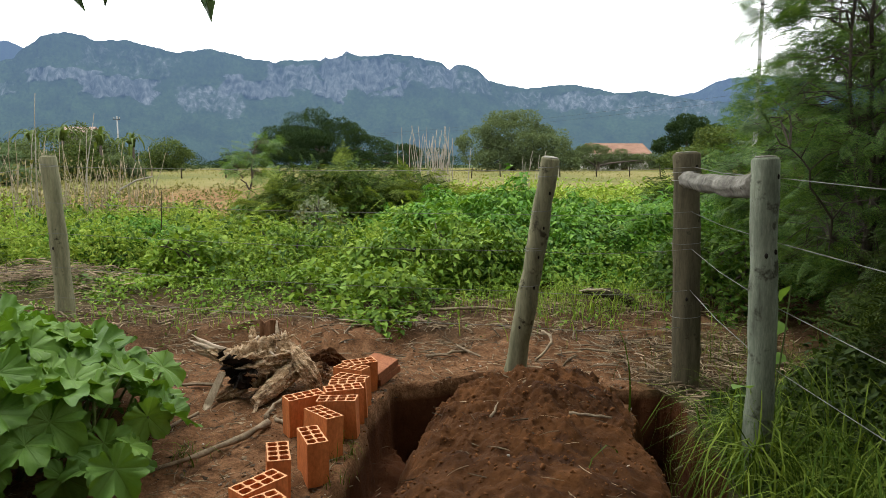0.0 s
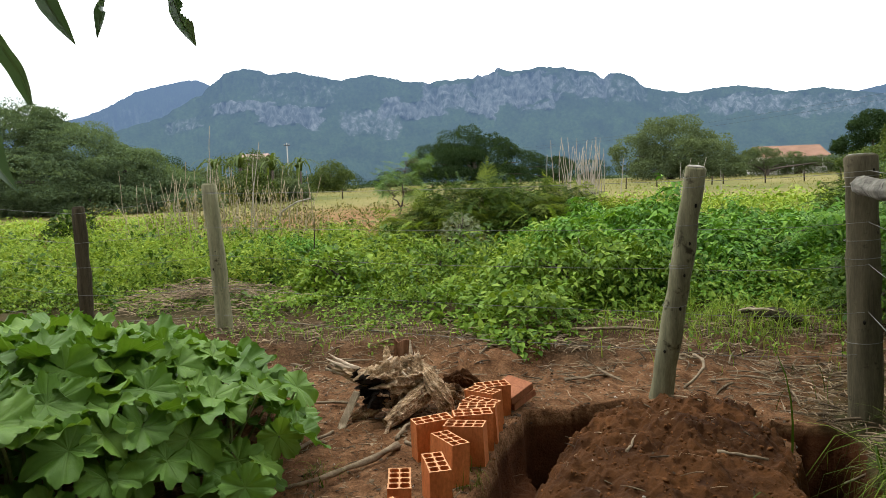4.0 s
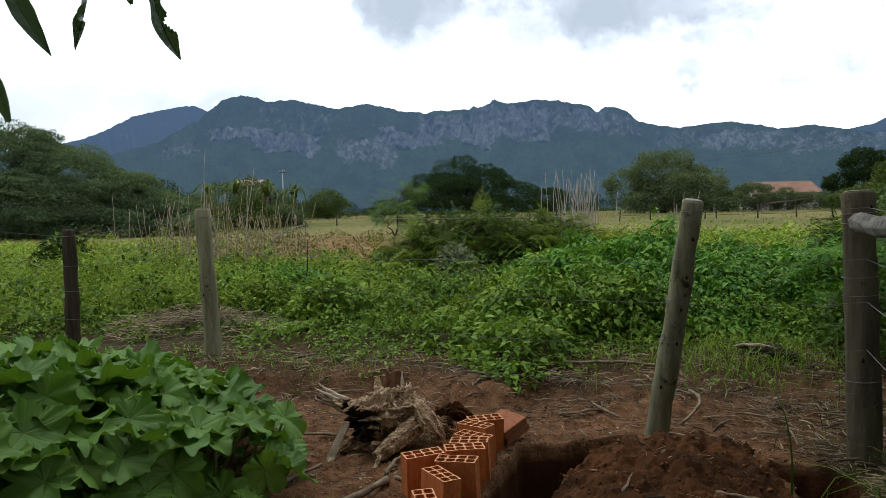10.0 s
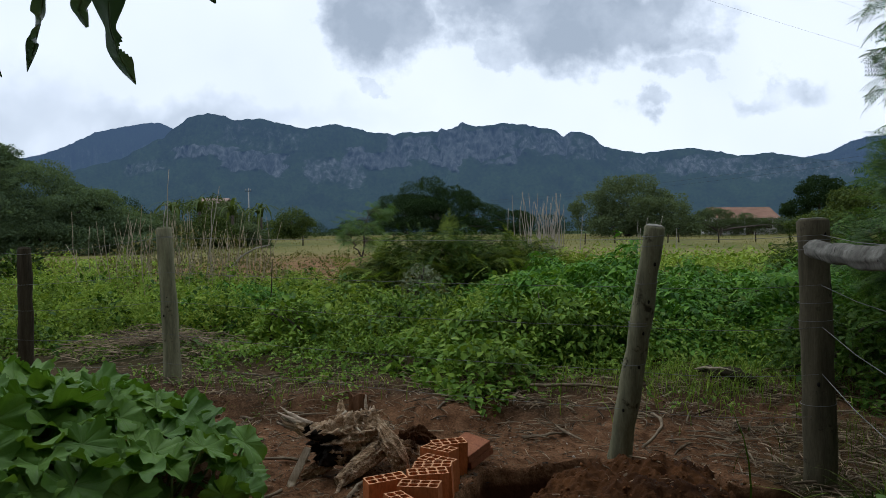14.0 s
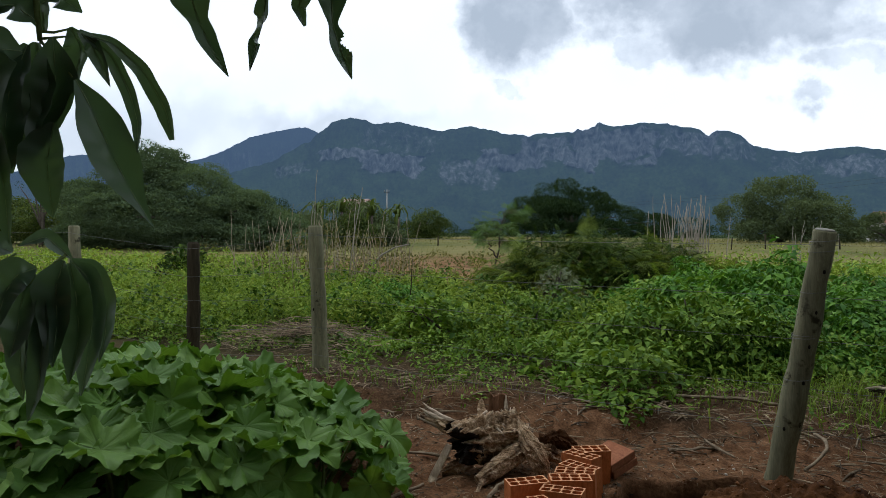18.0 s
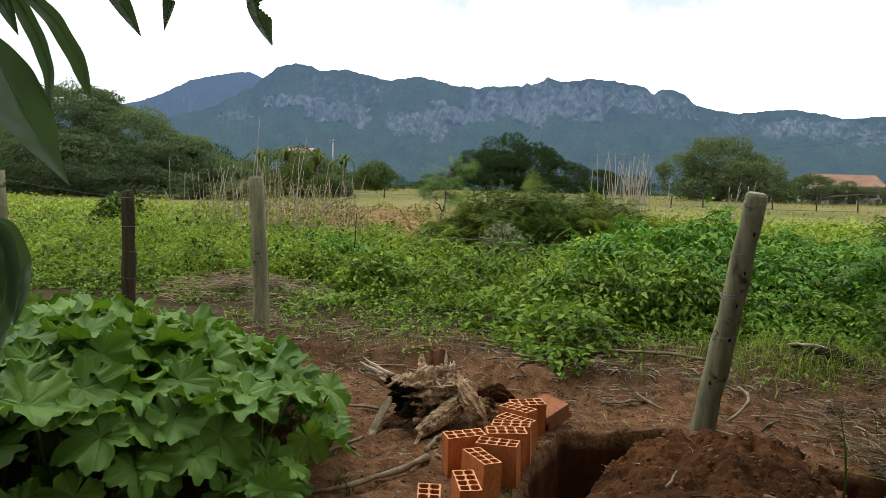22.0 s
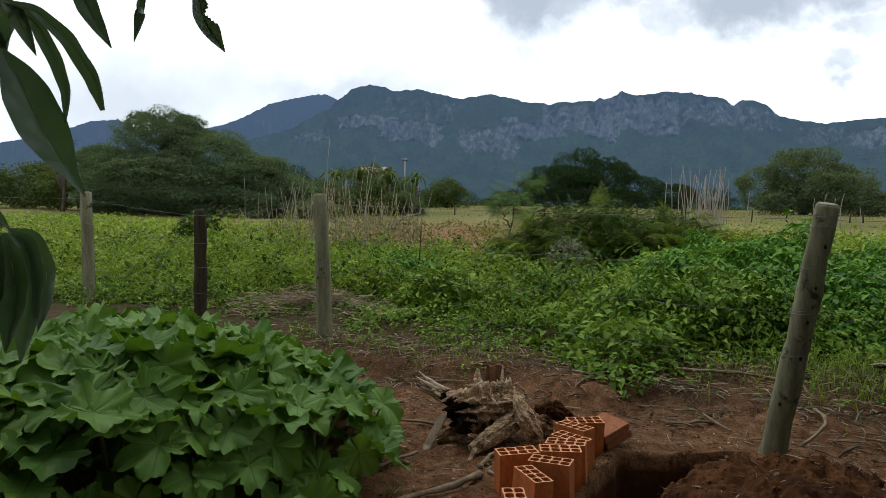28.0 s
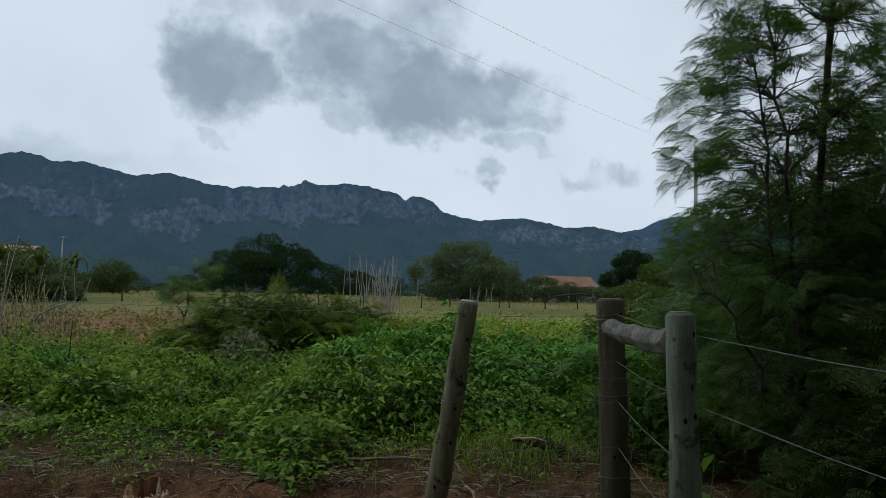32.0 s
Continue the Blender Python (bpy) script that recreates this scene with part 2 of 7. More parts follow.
M_STICK = surface("dry_stick", (0.100, 0.072, 0.044), (0.28, 0.22, 0.145), 12, 70, 0.9, 0.6, 0.005, None, None, 0.3)
M_TWIGS = surface("dead_twigs", (0.055, 0.034, 0.019), (0.36, 0.28, 0.18), 6, 60, 0.9, 0.2, 0.002, None, None, 0.75)
M_HAY = surface("dry_stalks", (0.187, 0.151, 0.0936), (0.331, 0.288, 0.194), 3, 60, 0.9, 0.2, 0.002, None, None, 0.4)
M_CANE = surface("bare_pale_canes", (0.194, 0.173, 0.137), (0.331, 0.302, 0.245), 4, 30, 0.9, 0.2, 0.003, None, None, 0.3)
M_SOIL = surface("dug_red_soil", (0.029, 0.0118, 0.0039), (0.100, 0.0415, 0.0130), 4, 46, 0.95, 0.8, 0.014, None, ((0.034, 0.0150, 0.0065), 3, 0.55))
M_CLOD = surface("soil_clods", (0.080, 0.0340, 0.0120), (0.150, 0.064, 0.0225), 8, 60, 0.95, 0.3, 0.002, None, None, 0.2)
M_FLAKE = surface("fallen_leaf_flakes", (0.035, 0.022, 0.013), (0.19, 0.14, 0.085), 9, 60, 0.9, 0.2, 0.002, None, None, 0.75)
M_PEBBLE = surface("pale_chips", (0.302, 0.259, 0.202), (0.518, 0.475, 0.403), 20, 80, 0.9, 0.2, 0.002, None, None, 0.3)
M_BARK = surface("tree_bark", (0.045, 0.038, 0.03), (0.12, 0.10, 0.08), 6, 40, 0.95, 0.8, 0.01, (2, 2, 0.5))
M_STEM = surface("green_stems", (0.09, 0.13, 0.035), (0.20, 0.25, 0.09), 8, 60, 0.7, 0.2, 0.002)
M_RIB = surface("pale_leaf_rib", (0.16, 0.22, 0.10), (0.26, 0.32, 0.17), 8, 60, 0.6, 0.1, 0.001)
M_ROOF = surface("clay_roof_tiles", (0.17, 0.095, 0.065), (0.27, 0.165, 0.115), 1.2, 9, 0.9, 0.3, 0.02, None, ((0.13, 0.085, 0.065), 1.6, 0.58))
M_SHED = surface("faded_roof_tiles", (0.26, 0.175, 0.14), (0.38, 0.29, 0.25), 1.2, 9, 0.9, 0.3, 0.02)
M_PLASTER = surface("whitewashed_wall", (0.396, 0.374, 0.331), (0.533, 0.511, 0.468), 0.8, 8, 0.9, 0.1, 0.01)
M_CEMENT = surface("bare_cement_render", (0.13, 0.12, 0.105), (0.20, 0.185, 0.16), 0.8, 12, 0.95, 0.3, 0.006)
M_CONCRETE = surface("pole_concrete", (0.259, 0.259, 0.252), (0.374, 0.374, 0.36), 2, 20, 0.9, 0.2, 0.01)
M_DARKMETAL = surface("dark_metal", (0.03, 0.03, 0.03), (0.07, 0.07, 0.07), 8, 40, 0.6, 0.1, 0.002)

L_WEED = foliage("weed_leaves", (0.032, 0.070, 0.009), (0.108, 0.196, 0.020), (0.230, 0.325, 0.048), 0.55, 0.20, 0.9, 0.08)
L_TUFT = foliage("dark_tuft_leaves", (0.018, 0.046, 0.007), (0.048, 0.100, 0.013), (0.115, 0.175, 0.026), 0.55, 0.22, 0.9, 0.08)
L_LIME = foliage("fresh_low_weeds", (0.074, 0.128, 0.016), (0.168, 0.256, 0.034), (0.295, 0.368, 0.066), 0.65, 0.26, 0.8, 0.05)
L_VINE = foliage("vine_leaves", (0.024, 0.080, 0.010), (0.076, 0.186, 0.020), (0.165, 0.292, 0.034), 0.55, 0.22, 1.2, 0.10)
L_BUSH = foliage("scrub_leaves", (0.008, 0.020, 0.003), (0.026, 0.056, 0.008), (0.120, 0.180, 0.026), 0.6, 0.24, 1.4)
# leaf colour darkened to stand in for deep shade inside the growth
L_DARK = foliage("shade_darkened_leaves", (0.010, 0.020, 0.005), (0.028, 0.048, 0.009), (0.075, 0.105, 0.020), 0.6, 0.2, 1.4, 0.1)
L_GREY = foliage("greyish_weed_leaves", (0.0806, 0.0992, 0.0558), (0.13, 0.155, 0.0868), (0.186, 0.211, 0.124), 0.7, 0.25, 2.0)
L_MIMOSA = foliage("feathery_leaflets", (0.026, 0.064, 0.018), (0.074, 0.142, 0.036), (0.165, 0.255, 0.060), 0.5, 0.36, 1.1, 0.1)
L_FROND = foliage("light_fronds", (0.050, 0.080, 0.014), (0.120, 0.165, 0.030), (0.220, 0.270, 0.055), 0.6, 0.32, 0.9, 0.05)
L_FARTREE = foliage("dark_tree_leaves", (0.020, 0.037, 0.016), (0.030, 0.053, 0.021), (0.044, 0.072, 0.028), 0.8, 0.25, 0.35, 0.02)
L_OLIVE = foliage("olive_tree_leaves", (0.080, 0.108, 0.056), (0.094, 0.126, 0.064), (0.112, 0.146, 0.072), 0.8, 0.34, 0.35, 0.02)
L_SHADE = foliage("shade_tree_leaves", (0.072, 0.106, 0.060), (0.092, 0.134, 0.074), (0.122, 0.170, 0.088), 0.8, 0.36, 0.4, 0.02)
L_HEDGE = foliage("hedge_tree_leaves", (0.031, 0.0527, 0.0155), (0.062, 0.093, 0.0248), (0.124, 0.155, 0.0372), 0.6, 0.3, 0.2)
L_GRASS = foliage("long_grass_blades", (0.016, 0.034, 0.004), (0.050, 0.088, 0.009), (0.200, 0.262, 0.040), 0.6, 0.24, 3.0, 0.04)
L_DRYGRASS = foliage("dry_field_grass", (0.105, 0.110, 0.032), (0.165, 0.165, 0.055), (0.245, 0.225, 0.095), 0.9, 0.3, 0.3, 0.1)
L_WITHER = foliage("withered_leaves", (0.060, 0.070, 0.022), (0.125, 0.125, 0.045), (0.205, 0.185, 0.085), 0.8, 0.3, 1.2, 0.1)
L_MANGO = foliage("mango_leaves", (0.042, 0.082, 0.046), (0.064, 0.118, 0.066), (0.098, 0.160, 0.090), 0.32, 0.30, 6.0, 0.8)
L_ROUND = foliage("young_round_leaves", (0.0868, 0.167, 0.031), (0.124, 0.223, 0.0434), (0.167, 0.273, 0.062), 0.5, 0.4, 5.0)


def squash_material():
    m, t, b = start("squash_leaf")
    g = node(t, "ShaderNodeNewGeometry")
    o = node(t, "ShaderNodeObjectInfo")
    a = node(t, "ShaderNodeAttribute")
    a.attribute_name = "vein"
    n = noise_tex(t, (g, "Position"), 28, 4, 0.6)
    k = sums(t, "ADD", sums(t, "MULTIPLY", (o, "Random"), 0.6), sums(t, "MULTIPLY", (n, 0), 0.4))
    col = ramp(t, k, [(0.1, (0.050, 0.114, 0.013)), (0.5, (0.086, 0.178, 0.022)), (0.9, (0.142, 0.248, 0.036))])
    col = blend(t, sums(t, "MULTIPLY", (a, "Fac"), 0.24), col, (0.125, 0.190, 0.055))
    t.links.new(col[0].outputs[col[1]], b.inputs["Base Color"])
    b.inputs["Roughness"].default_value = 0.55
    b.inputs["Specular IOR Level"].default_value = 0.22
    bu = node(t, "ShaderNodeBump", {"Strength": 0.45, "Distance": 0.008})
    h = sums(t, "SUBTRACT", (n, 0), (a, "Fac"))
    t.links.new(h[0].outputs[0], bu.inputs["Height"])
    link(t, bu, 0, b, "Normal")
    tr = node(t, "ShaderNodeBsdfTranslucent")
    warm = blend(t, 1.0, col, (1.3, 1.25, 0.5), "MULTIPLY")
    t.links.new(warm[0].outputs[warm[1]], tr.inputs[0])
    mix = node(t, "ShaderNodeMixShader", {0: 0.22})
    link(t, b, 0, mix, 1)
    link(t, tr, 0, mix, 2)
    link(t, mix, 0, t.nodes["Material Output"], 0)
    return m


L_SQUASH = squash_material()


def ground_material():
    """Red yard dirt, leaf litter by the fence, weedy humus, then dry pasture with bare red earth."""
    m, t, b = start("ground_earth")
    g = node(t, "ShaderNodeNewGeometry")
    p = node(t, "ShaderNodeSeparateXYZ")
    link(t, g, "Position", p, 0)
    n1 = noise_tex(t, (g, "Position"), 1.1, 5, 0.6)
    n2 = noise_tex(t, (g, "Position"), 9, 6, 0.65)
    n3 = noise_tex(t, (g, "Position"), 60, 5, 0.7)
    n4 = noise_tex(t, (g, "Position"), 0.09, 5, 0.6, (1, 0.35, 1))
    dirt = ramp(t, (n2, 0), [(0.25, (0.066, 0.033, 0.015)), (0.5, (0.138, 0.070, 0.033)), (0.78, (0.250, 0.138, 0.072))])
    dirt = blend(t, 0.8, dirt, ramp(t, (n3, 0), [(0.3, (0.35, 0.35, 0.35)), (0.7, (1.5, 1.5, 1.5))]), "MULTIPLY")
    litter = ramp(t, (n3, 0), [(0.3, (0.026, 0.015, 0.008)), (0.55, (0.078, 0.047, 0.025)), (0.72, (0.170, 0.118, 0.068))])
    humus = ramp(t, (n2, 0), [(0.3, (0.026, 0.024, 0.010)), (0.7, (0.060, 0.056, 0.022))])
    dry = ramp(t, (n4, 0), [(0.36, (0.090, 0.100, 0.030)), (0.5, (0.150, 0.138, 0.048)), (0.66, (0.190, 0.160, 0.072))])
    dry = blend(t, 0.5, dry, ramp(t, (n1, 0), [(0.3, (0.7, 0.7, 0.65)), (0.7, (1.2, 1.2, 1.2))]), "MULTIPLY")
    red = ramp(t, (n1, 0), [(0.3, (0.130, 0.064, 0.030)), (0.7, (0.235, 0.150, 0.070))])
    wob = sums(t, "MULTIPLY", sums(t, "SUBTRACT", (n1, 0), 0.5), 2.2)
    y = sums(t, "ADD", (p, 1), wob)

    def step(v, a, c):
        k = node(t, "ShaderNodeMapRange", {"From Min": a, "From Max": c})
        t.links.new(v[0].outputs[v[1]], k.inputs[0])
        return (k, 0)

    col = blend(t, step(y, 4.8, 5.5), dirt, litter)
    col = blend(t, step(y, 5.7, 6.8), col, humus)
    col = blend(t, step(y, 12.0, 13.5), col, dry)
    # humus colour right of the trench, also darkening it in place of thicket shade
    humus_shade = sums(t, "MULTIPLY", step(sums(t, "SUBTRACT", sums(t, "ADD", (p, 0), sums(t, "MULTIPLY", wob, 0.40)), sums(t, "MULTIPLY", (p, 1), 0.40)), 0.36, 0.60), sums(t, "SUBTRACT", 1.0, step(y, 4.2, 5.2)))
    col = blend(t, humus_shade, col, humus)
    # redder subsoil where the trench is cut, also darkened in place of its shade
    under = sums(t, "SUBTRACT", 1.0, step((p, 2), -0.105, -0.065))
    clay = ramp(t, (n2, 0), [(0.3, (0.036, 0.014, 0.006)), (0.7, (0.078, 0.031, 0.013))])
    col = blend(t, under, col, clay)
    # bare red earth strip across the pasture
    strip = sums(t, "MULTIPLY", step(y, 12.0, 13.5), sums(t, "SUBTRACT", 1.0, step(y, 24.0, 34.0)))
    x = sums(t, "ADD", (p, 0), sums(t, "MULTIPLY", wob, 1.5))
    strip = sums(t, "MULTIPLY", strip, sums(t, "MULTIPLY", step(x, -11.0, -7.0), sums(t, "SUBTRACT", 1.0, step(x, 3.0, 9.0))))
    patch = ramp(t, (n4, 0), [(0.22, (0, 0, 0)), (0.40, (1, 1, 1))])
    col = blend(t, sums(t, "MULTIPLY", strip, patch), col, red)
    col = blend(t, step(y, 95.0, 130.0), col, (0.0434, 0.062, 0.0217))
    t.links.new(col[0].outputs[col[1]], b.inputs["Base Color"])
    b.inputs["Roughness"].default_value = 0.95
    b.inputs["Specular IOR Level"].default_value = 0.04
    bu = node(t, "ShaderNodeBump", {"Strength": 0.9, "Distance": 0.02})
    h = sums(t, "ADD", (n2, 0), sums(t, "MULTIPLY", (n3, 0), 0.6))
    t.links.new(h[0].outputs[0], bu.inputs["Height"])
    link(t, bu, 0, b, "Normal")
    return m


M_GROUND = ground_material()


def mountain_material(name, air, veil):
    """Granite cliffs and forested slopes; distance haze is mixed in as bluish emission (air: its colour, veil: how much
    of it).
    """
    m, t, b = start(name)
    a = node(t, "ShaderNodeAttribute")
    a.attribute_name = "rock"
    lay = node(t, "ShaderNodeAttribute")
    lay.attribute_name = "lay"
    n1 = noise_tex(t, (lay, "Vector"), 0.012, 6, 0.65)
    n2 = noise_tex(t, (lay, "Vector"), 0.055, 8, 0.68, (1, 1, 0.13), 0.4)
    n3 = noise_tex(t, (lay, "Vector"), 0.085, 5, 0.7)
    n4 = noise_tex(t, (lay, "Vector"), 0.30, 4, 0.65)
    forest = ramp(t, (n3, 0), [(0.3, (0.026, 0.050, 0.026)), (0.7, (0.080, 0.128, 0.056))])
    forest = blend(t, 0.8, forest, ramp(t, (n1, 0), [(0.35, (0.65, 0.65, 0.7)), (0.65, (1.35, 1.35, 1.2))]), "MULTIPLY")
    forest = blend(t, 0.6, forest, ramp(t, (n4, 0), [(0.3, (0.5, 0.5, 0.5)), (0.7, (1.4, 1.4, 1.4))]), "MULTIPLY")
    rock = ramp(t, (n2, 0), [(0.34, (0.060, 0.076, 0.080)), (0.48, (0.155, 0.180, 0.184)), (0.66, (0.32, 0.350, 0.35))])
    rock = blend(t, 0.35, rock, ramp(t, (n4, 0), [(0.3, (0.6, 0.6, 0.6)), (0.7, (1.3, 1.3, 1.3))]), "MULTIPLY")
    k = sums(t, "ADD", (a, "Fac"), sums(t, "MULTIPLY", sums(t, "SUBTRACT", (n1, 0), 0.5), 0.7))
    k = sums(t, "ADD", k, sums(t, "MULTIPLY", sums(t, "SUBTRACT", (n2, 0), 0.5), 1.1))
    k = sums(t, "ADD", k, sums(t, "MULTIPLY", sums(t, "SUBTRACT", (n3, 0), 0.5), 0.5))
    k = ramp(t, k, [(0.40, (0, 0, 0)), (0.72, (1, 1, 1))])
    col = blend(t, k, forest, rock)
    t.links.new(col[0].outputs[col[1]], b.inputs["Base Color"])
    b.inputs["Roughness"].default_value = 1.0
    b.inputs["Specular IOR Level"].default_value = 0.0
    bu = node(t, "ShaderNodeBump", {"Strength": 1.0, "Distance": 14.0})
    h = sums(t, "ADD", (n2, 0), (n3, 0))
    t.links.new(h[0].outputs[0], bu.inputs["Height"])
    link(t, bu, 0, b, "Normal")
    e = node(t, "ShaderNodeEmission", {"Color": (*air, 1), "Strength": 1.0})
    # the emitted haze thickens with height: more air before the far crest
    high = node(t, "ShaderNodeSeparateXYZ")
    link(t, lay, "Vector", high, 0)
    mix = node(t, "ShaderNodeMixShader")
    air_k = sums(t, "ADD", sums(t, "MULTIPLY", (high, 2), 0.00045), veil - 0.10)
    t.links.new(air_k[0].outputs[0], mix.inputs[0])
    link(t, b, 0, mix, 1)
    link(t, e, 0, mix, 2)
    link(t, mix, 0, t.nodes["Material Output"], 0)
    return m


M_RIDGE = mountain_material("ridge_rock_forest_haze", (0.128, 0.206, 0.335), 0.64)
M_RIDGE_FAR = mountain_material("far_ridge_rock_forest_haze", (0.150, 0.235, 0.38), 0.74)


# ---- mesh helpers ----
rng = np.random.default_rng(7)


def mesh_of(name, verts, faces, material, smooth=True):
    """A mesh from arrays; faces: an (n, 3) or (n, 4) array, or a list of tuples."""
    me = bpy.data.meshes.new(name)
    verts = np.asarray(verts, float)
    if isinstance(faces, np.ndarray):
        n, k = faces.shape
        me.vertices.add(len(verts))
        me.vertices.foreach_set("co", verts.astype(np.float32).ravel())
        me.loops.add(n * k)
        me.loops.foreach_set("vertex_index", faces.astype(np.int32).ravel())
        me.polygons.add(n)
        me.polygons.foreach_set("loop_start", np.arange(0, n * k, k, dtype=np.int32))
        me.update(calc_edges=True)
    else:
        me.from_pydata(verts.tolist(), [], [tuple(int(i) for i in f) for f in faces])
    if smooth:
        me.polygons.foreach_set("use_smooth", np.ones(len(me.polygons), bool))
    me.materials.append(material)
    me.update()
    return me


def solid(name, verts, faces, material, parent=None, smooth=True, label=""):
    ob = new(name, mesh_of(name, verts, faces, material, smooth))
    if parent is not None:
        ob.parent = parent
    if label:
        ob["label"] = label
    return ob


def thing(name, label, category, at=(0, 0, 0), group="", kind=""):
    ob = new(name)
    ob.empty_display_size = 0.1
    ob.location = at
    return tagged(ob, label, category, group, kind)


def waves(x, y, size, seed, octaves=3):
    """Smooth noise about -1 to 1 from summed sines."""
    r = np.random.default_rng(seed)
    out, amp, tot = 0.0, 1.0, 0.0
    for _ in range(octaves):
        for _ in range(5):
            a, ph = r.uniform(0, 2 * np.pi), r.uniform(0, 6.28)
            f = 2 * np.pi / size * r.uniform(0.7, 1.4)
            out = out + amp * np.sin(f * (np.cos(a) * x + np.sin(a) * y) + ph)
        tot += amp * 2.2
        amp, size = amp * 0.5, size * 0.47
    return out / tot


def smooth(v, a, b):
    k = np.clip((v - a) / (b - a), 0, 1)
    return k * k * (3 - 2 * k)


def near_segment(x, y, a, b):
    ax, ay, bx, by = *a, *b
    k = np.clip(((x - ax) * (bx - ax) + (y - ay) * (by - ay)) / ((bx - ax) ** 2 + (by - ay) ** 2), 0, 1)
    return np.hypot(x - ax - k * (bx - ax), y - ay - k * (by - ay))


# Trench legs: start, end, half width, depth
TRENCH = (
    ((0.62, 3.60), (0.27, 2.10), 0.12, 0.30),
    ((0.560, 3.92), (0.15, 2.10), 0.095, 0.32), ((0.560, 3.92), (1.05, 4.03), 0.095, 0.90),
    ((0.68, 3.74), (0.98, 3.90), 0.17, 0.95), ((1.05, 4.03), (1.70, 3.90), 0.07, 0.12), ((1.82, 3.74), (1.99, 3.70), 0.14, 0.90), ((1.99, 3.70), (1.80, 3.15), 0.125, 0.95), ((1.83, 3.15), (1.60, 2.47), 0.15, 0.9), ((1.60, 2.47), (1.47, 2.05), 0.15, 0.8),
)


def terrain(x, y):
    x, y = np.asarray(x, float), np.asarray(y, float)
    z = 0.020 * waves(x, y, 1.3, 3) + 0.016 * waves(x, y, 0.26, 4, 4)
    edge = 4.95 + 0.14 * waves(x, y * 0, 1.1, 5) - 0.22 * smooth(x, -0.3, 0.3) * (1 - smooth(x, 0.5, 0.9))
    bank = smooth(y, edge, edge + 0.28) * (1 - smooth(x, 0.5, 1.1)) + smooth(y, 4.4, 6.2) * smooth(x, 0.5, 1.1)
    z = z + 0.13 * bank
    z = z + 0.0085 * np.clip(y - 6, 0, 70) + 0.05 * waves(x, y, 6.0, 8) * smooth(y, 7, 12)
    z = z - 0.08 * smooth(x, 1.6, 2.4) * (1 - smooth(y, 4.2, 6.0))
    cut = 0.0
    wob = 0.016 * waves(x, y, 0.35, 9, 1)
    for a, b, half, depth in TRENCH:
        cut = np.maximum(cut, depth * (1 - smooth(near_segment(x, y, a, b) + wob, half - 0.018, half + 0.030)))
    return z - cut * (1 + 0.10 * waves(x, y, 0.5, 10))


def ground_at(x, y):
    return float(terrain(x, y))


def steps(near0, near1, fine, far0, far1, grow=1.16):
    mid = np.arange(near0, near1 + 1e-6, fine)
    up, s, v = [], fine, near1
    while v < far1:
        s *= grow
        v += s
        up.append(min(v, far1))
    down, s, v = [], fine, near0
    while v > far0:
        s *= grow
        v -= s
        down.append(max(v, far0))
    return np.array(down[::-1] + mid.tolist() + up)


def grid_faces(nx, ny):
    i = np.arange(nx * ny).reshape(ny, nx)
    return np.stack([i[:-1, :-1], i[:-1, 1:], i[1:, 1:], i[1:, :-1]], -1).reshape(-1, 4)


def tube(points, radii, sides=7, lump=0.0, seed=0, caps=True):
    """A tapered tube along points; lump: uneven radius. Returns verts and quads/tris as lists."""
    pts = np.asarray(points, float)
    r = np.random.default_rng(seed)
    d = np.gradient(pts, axis=0)
    d /= np.linalg.norm(d, axis=1)[:, None] + 1e-9
    ref = np.array([0.0, 0.0, 1.0]) if abs(d[0][2]) < 0.9 else np.array([1.0, 0.0, 0.0])
    verts, faces = [], []
    ang = np.linspace(0, 2 * np.pi, sides, endpoint=False)
    prof = 1 + lump * 0.6 * r.uniform(-1, 1, sides)
    for n, (p, w) in enumerate(zip(pts, radii)):
        u = np.cross(d[n], ref)
        u /= np.linalg.norm(u) + 1e-9
        v = np.cross(d[n], u)
        k = w * prof * (1 + lump * 0.5 * r.uniform(-1, 1, sides))
        verts += (p + np.outer(np.cos(ang) * k, u) + np.outer(np.sin(ang) * k, v)).tolist()
    m = len(pts)
    for a in range(m - 1):
        for b in range(sides):
            c = (b + 1) % sides
            faces.append((a * sides + b, a * sides + c, (a + 1) * sides + c, (a + 1) * sides + b))
    if caps:
        faces.append(tuple(range(sides))[::-1])
        faces.append(tuple((m - 1) * sides + b for b in range(sides)))
    return verts, faces


def joined(pieces):
    verts, faces = [], []
    for v, f in pieces:
        o = len(verts)
        verts += list(v)
        faces += [tuple(i + o for i in q) for q in f]
    return verts, faces


def bent(a, b, sag=(0, 0, 0), n=6, rough=0.0, seed=0):
    """Points from a to b, bowed by sag in the middle."""
    r = np.random.default_rng(seed)
    k = np.linspace(0, 1, n)[:, None]
    p = np.asarray(a, float) * (1 - k) + np.asarray(b, float) * k + 4 * k * (1 - k) * np.asarray(sag, float)
    if rough:
        p[1:-1] += r.uniform(-rough, rough, (n - 2, 3))
    return p


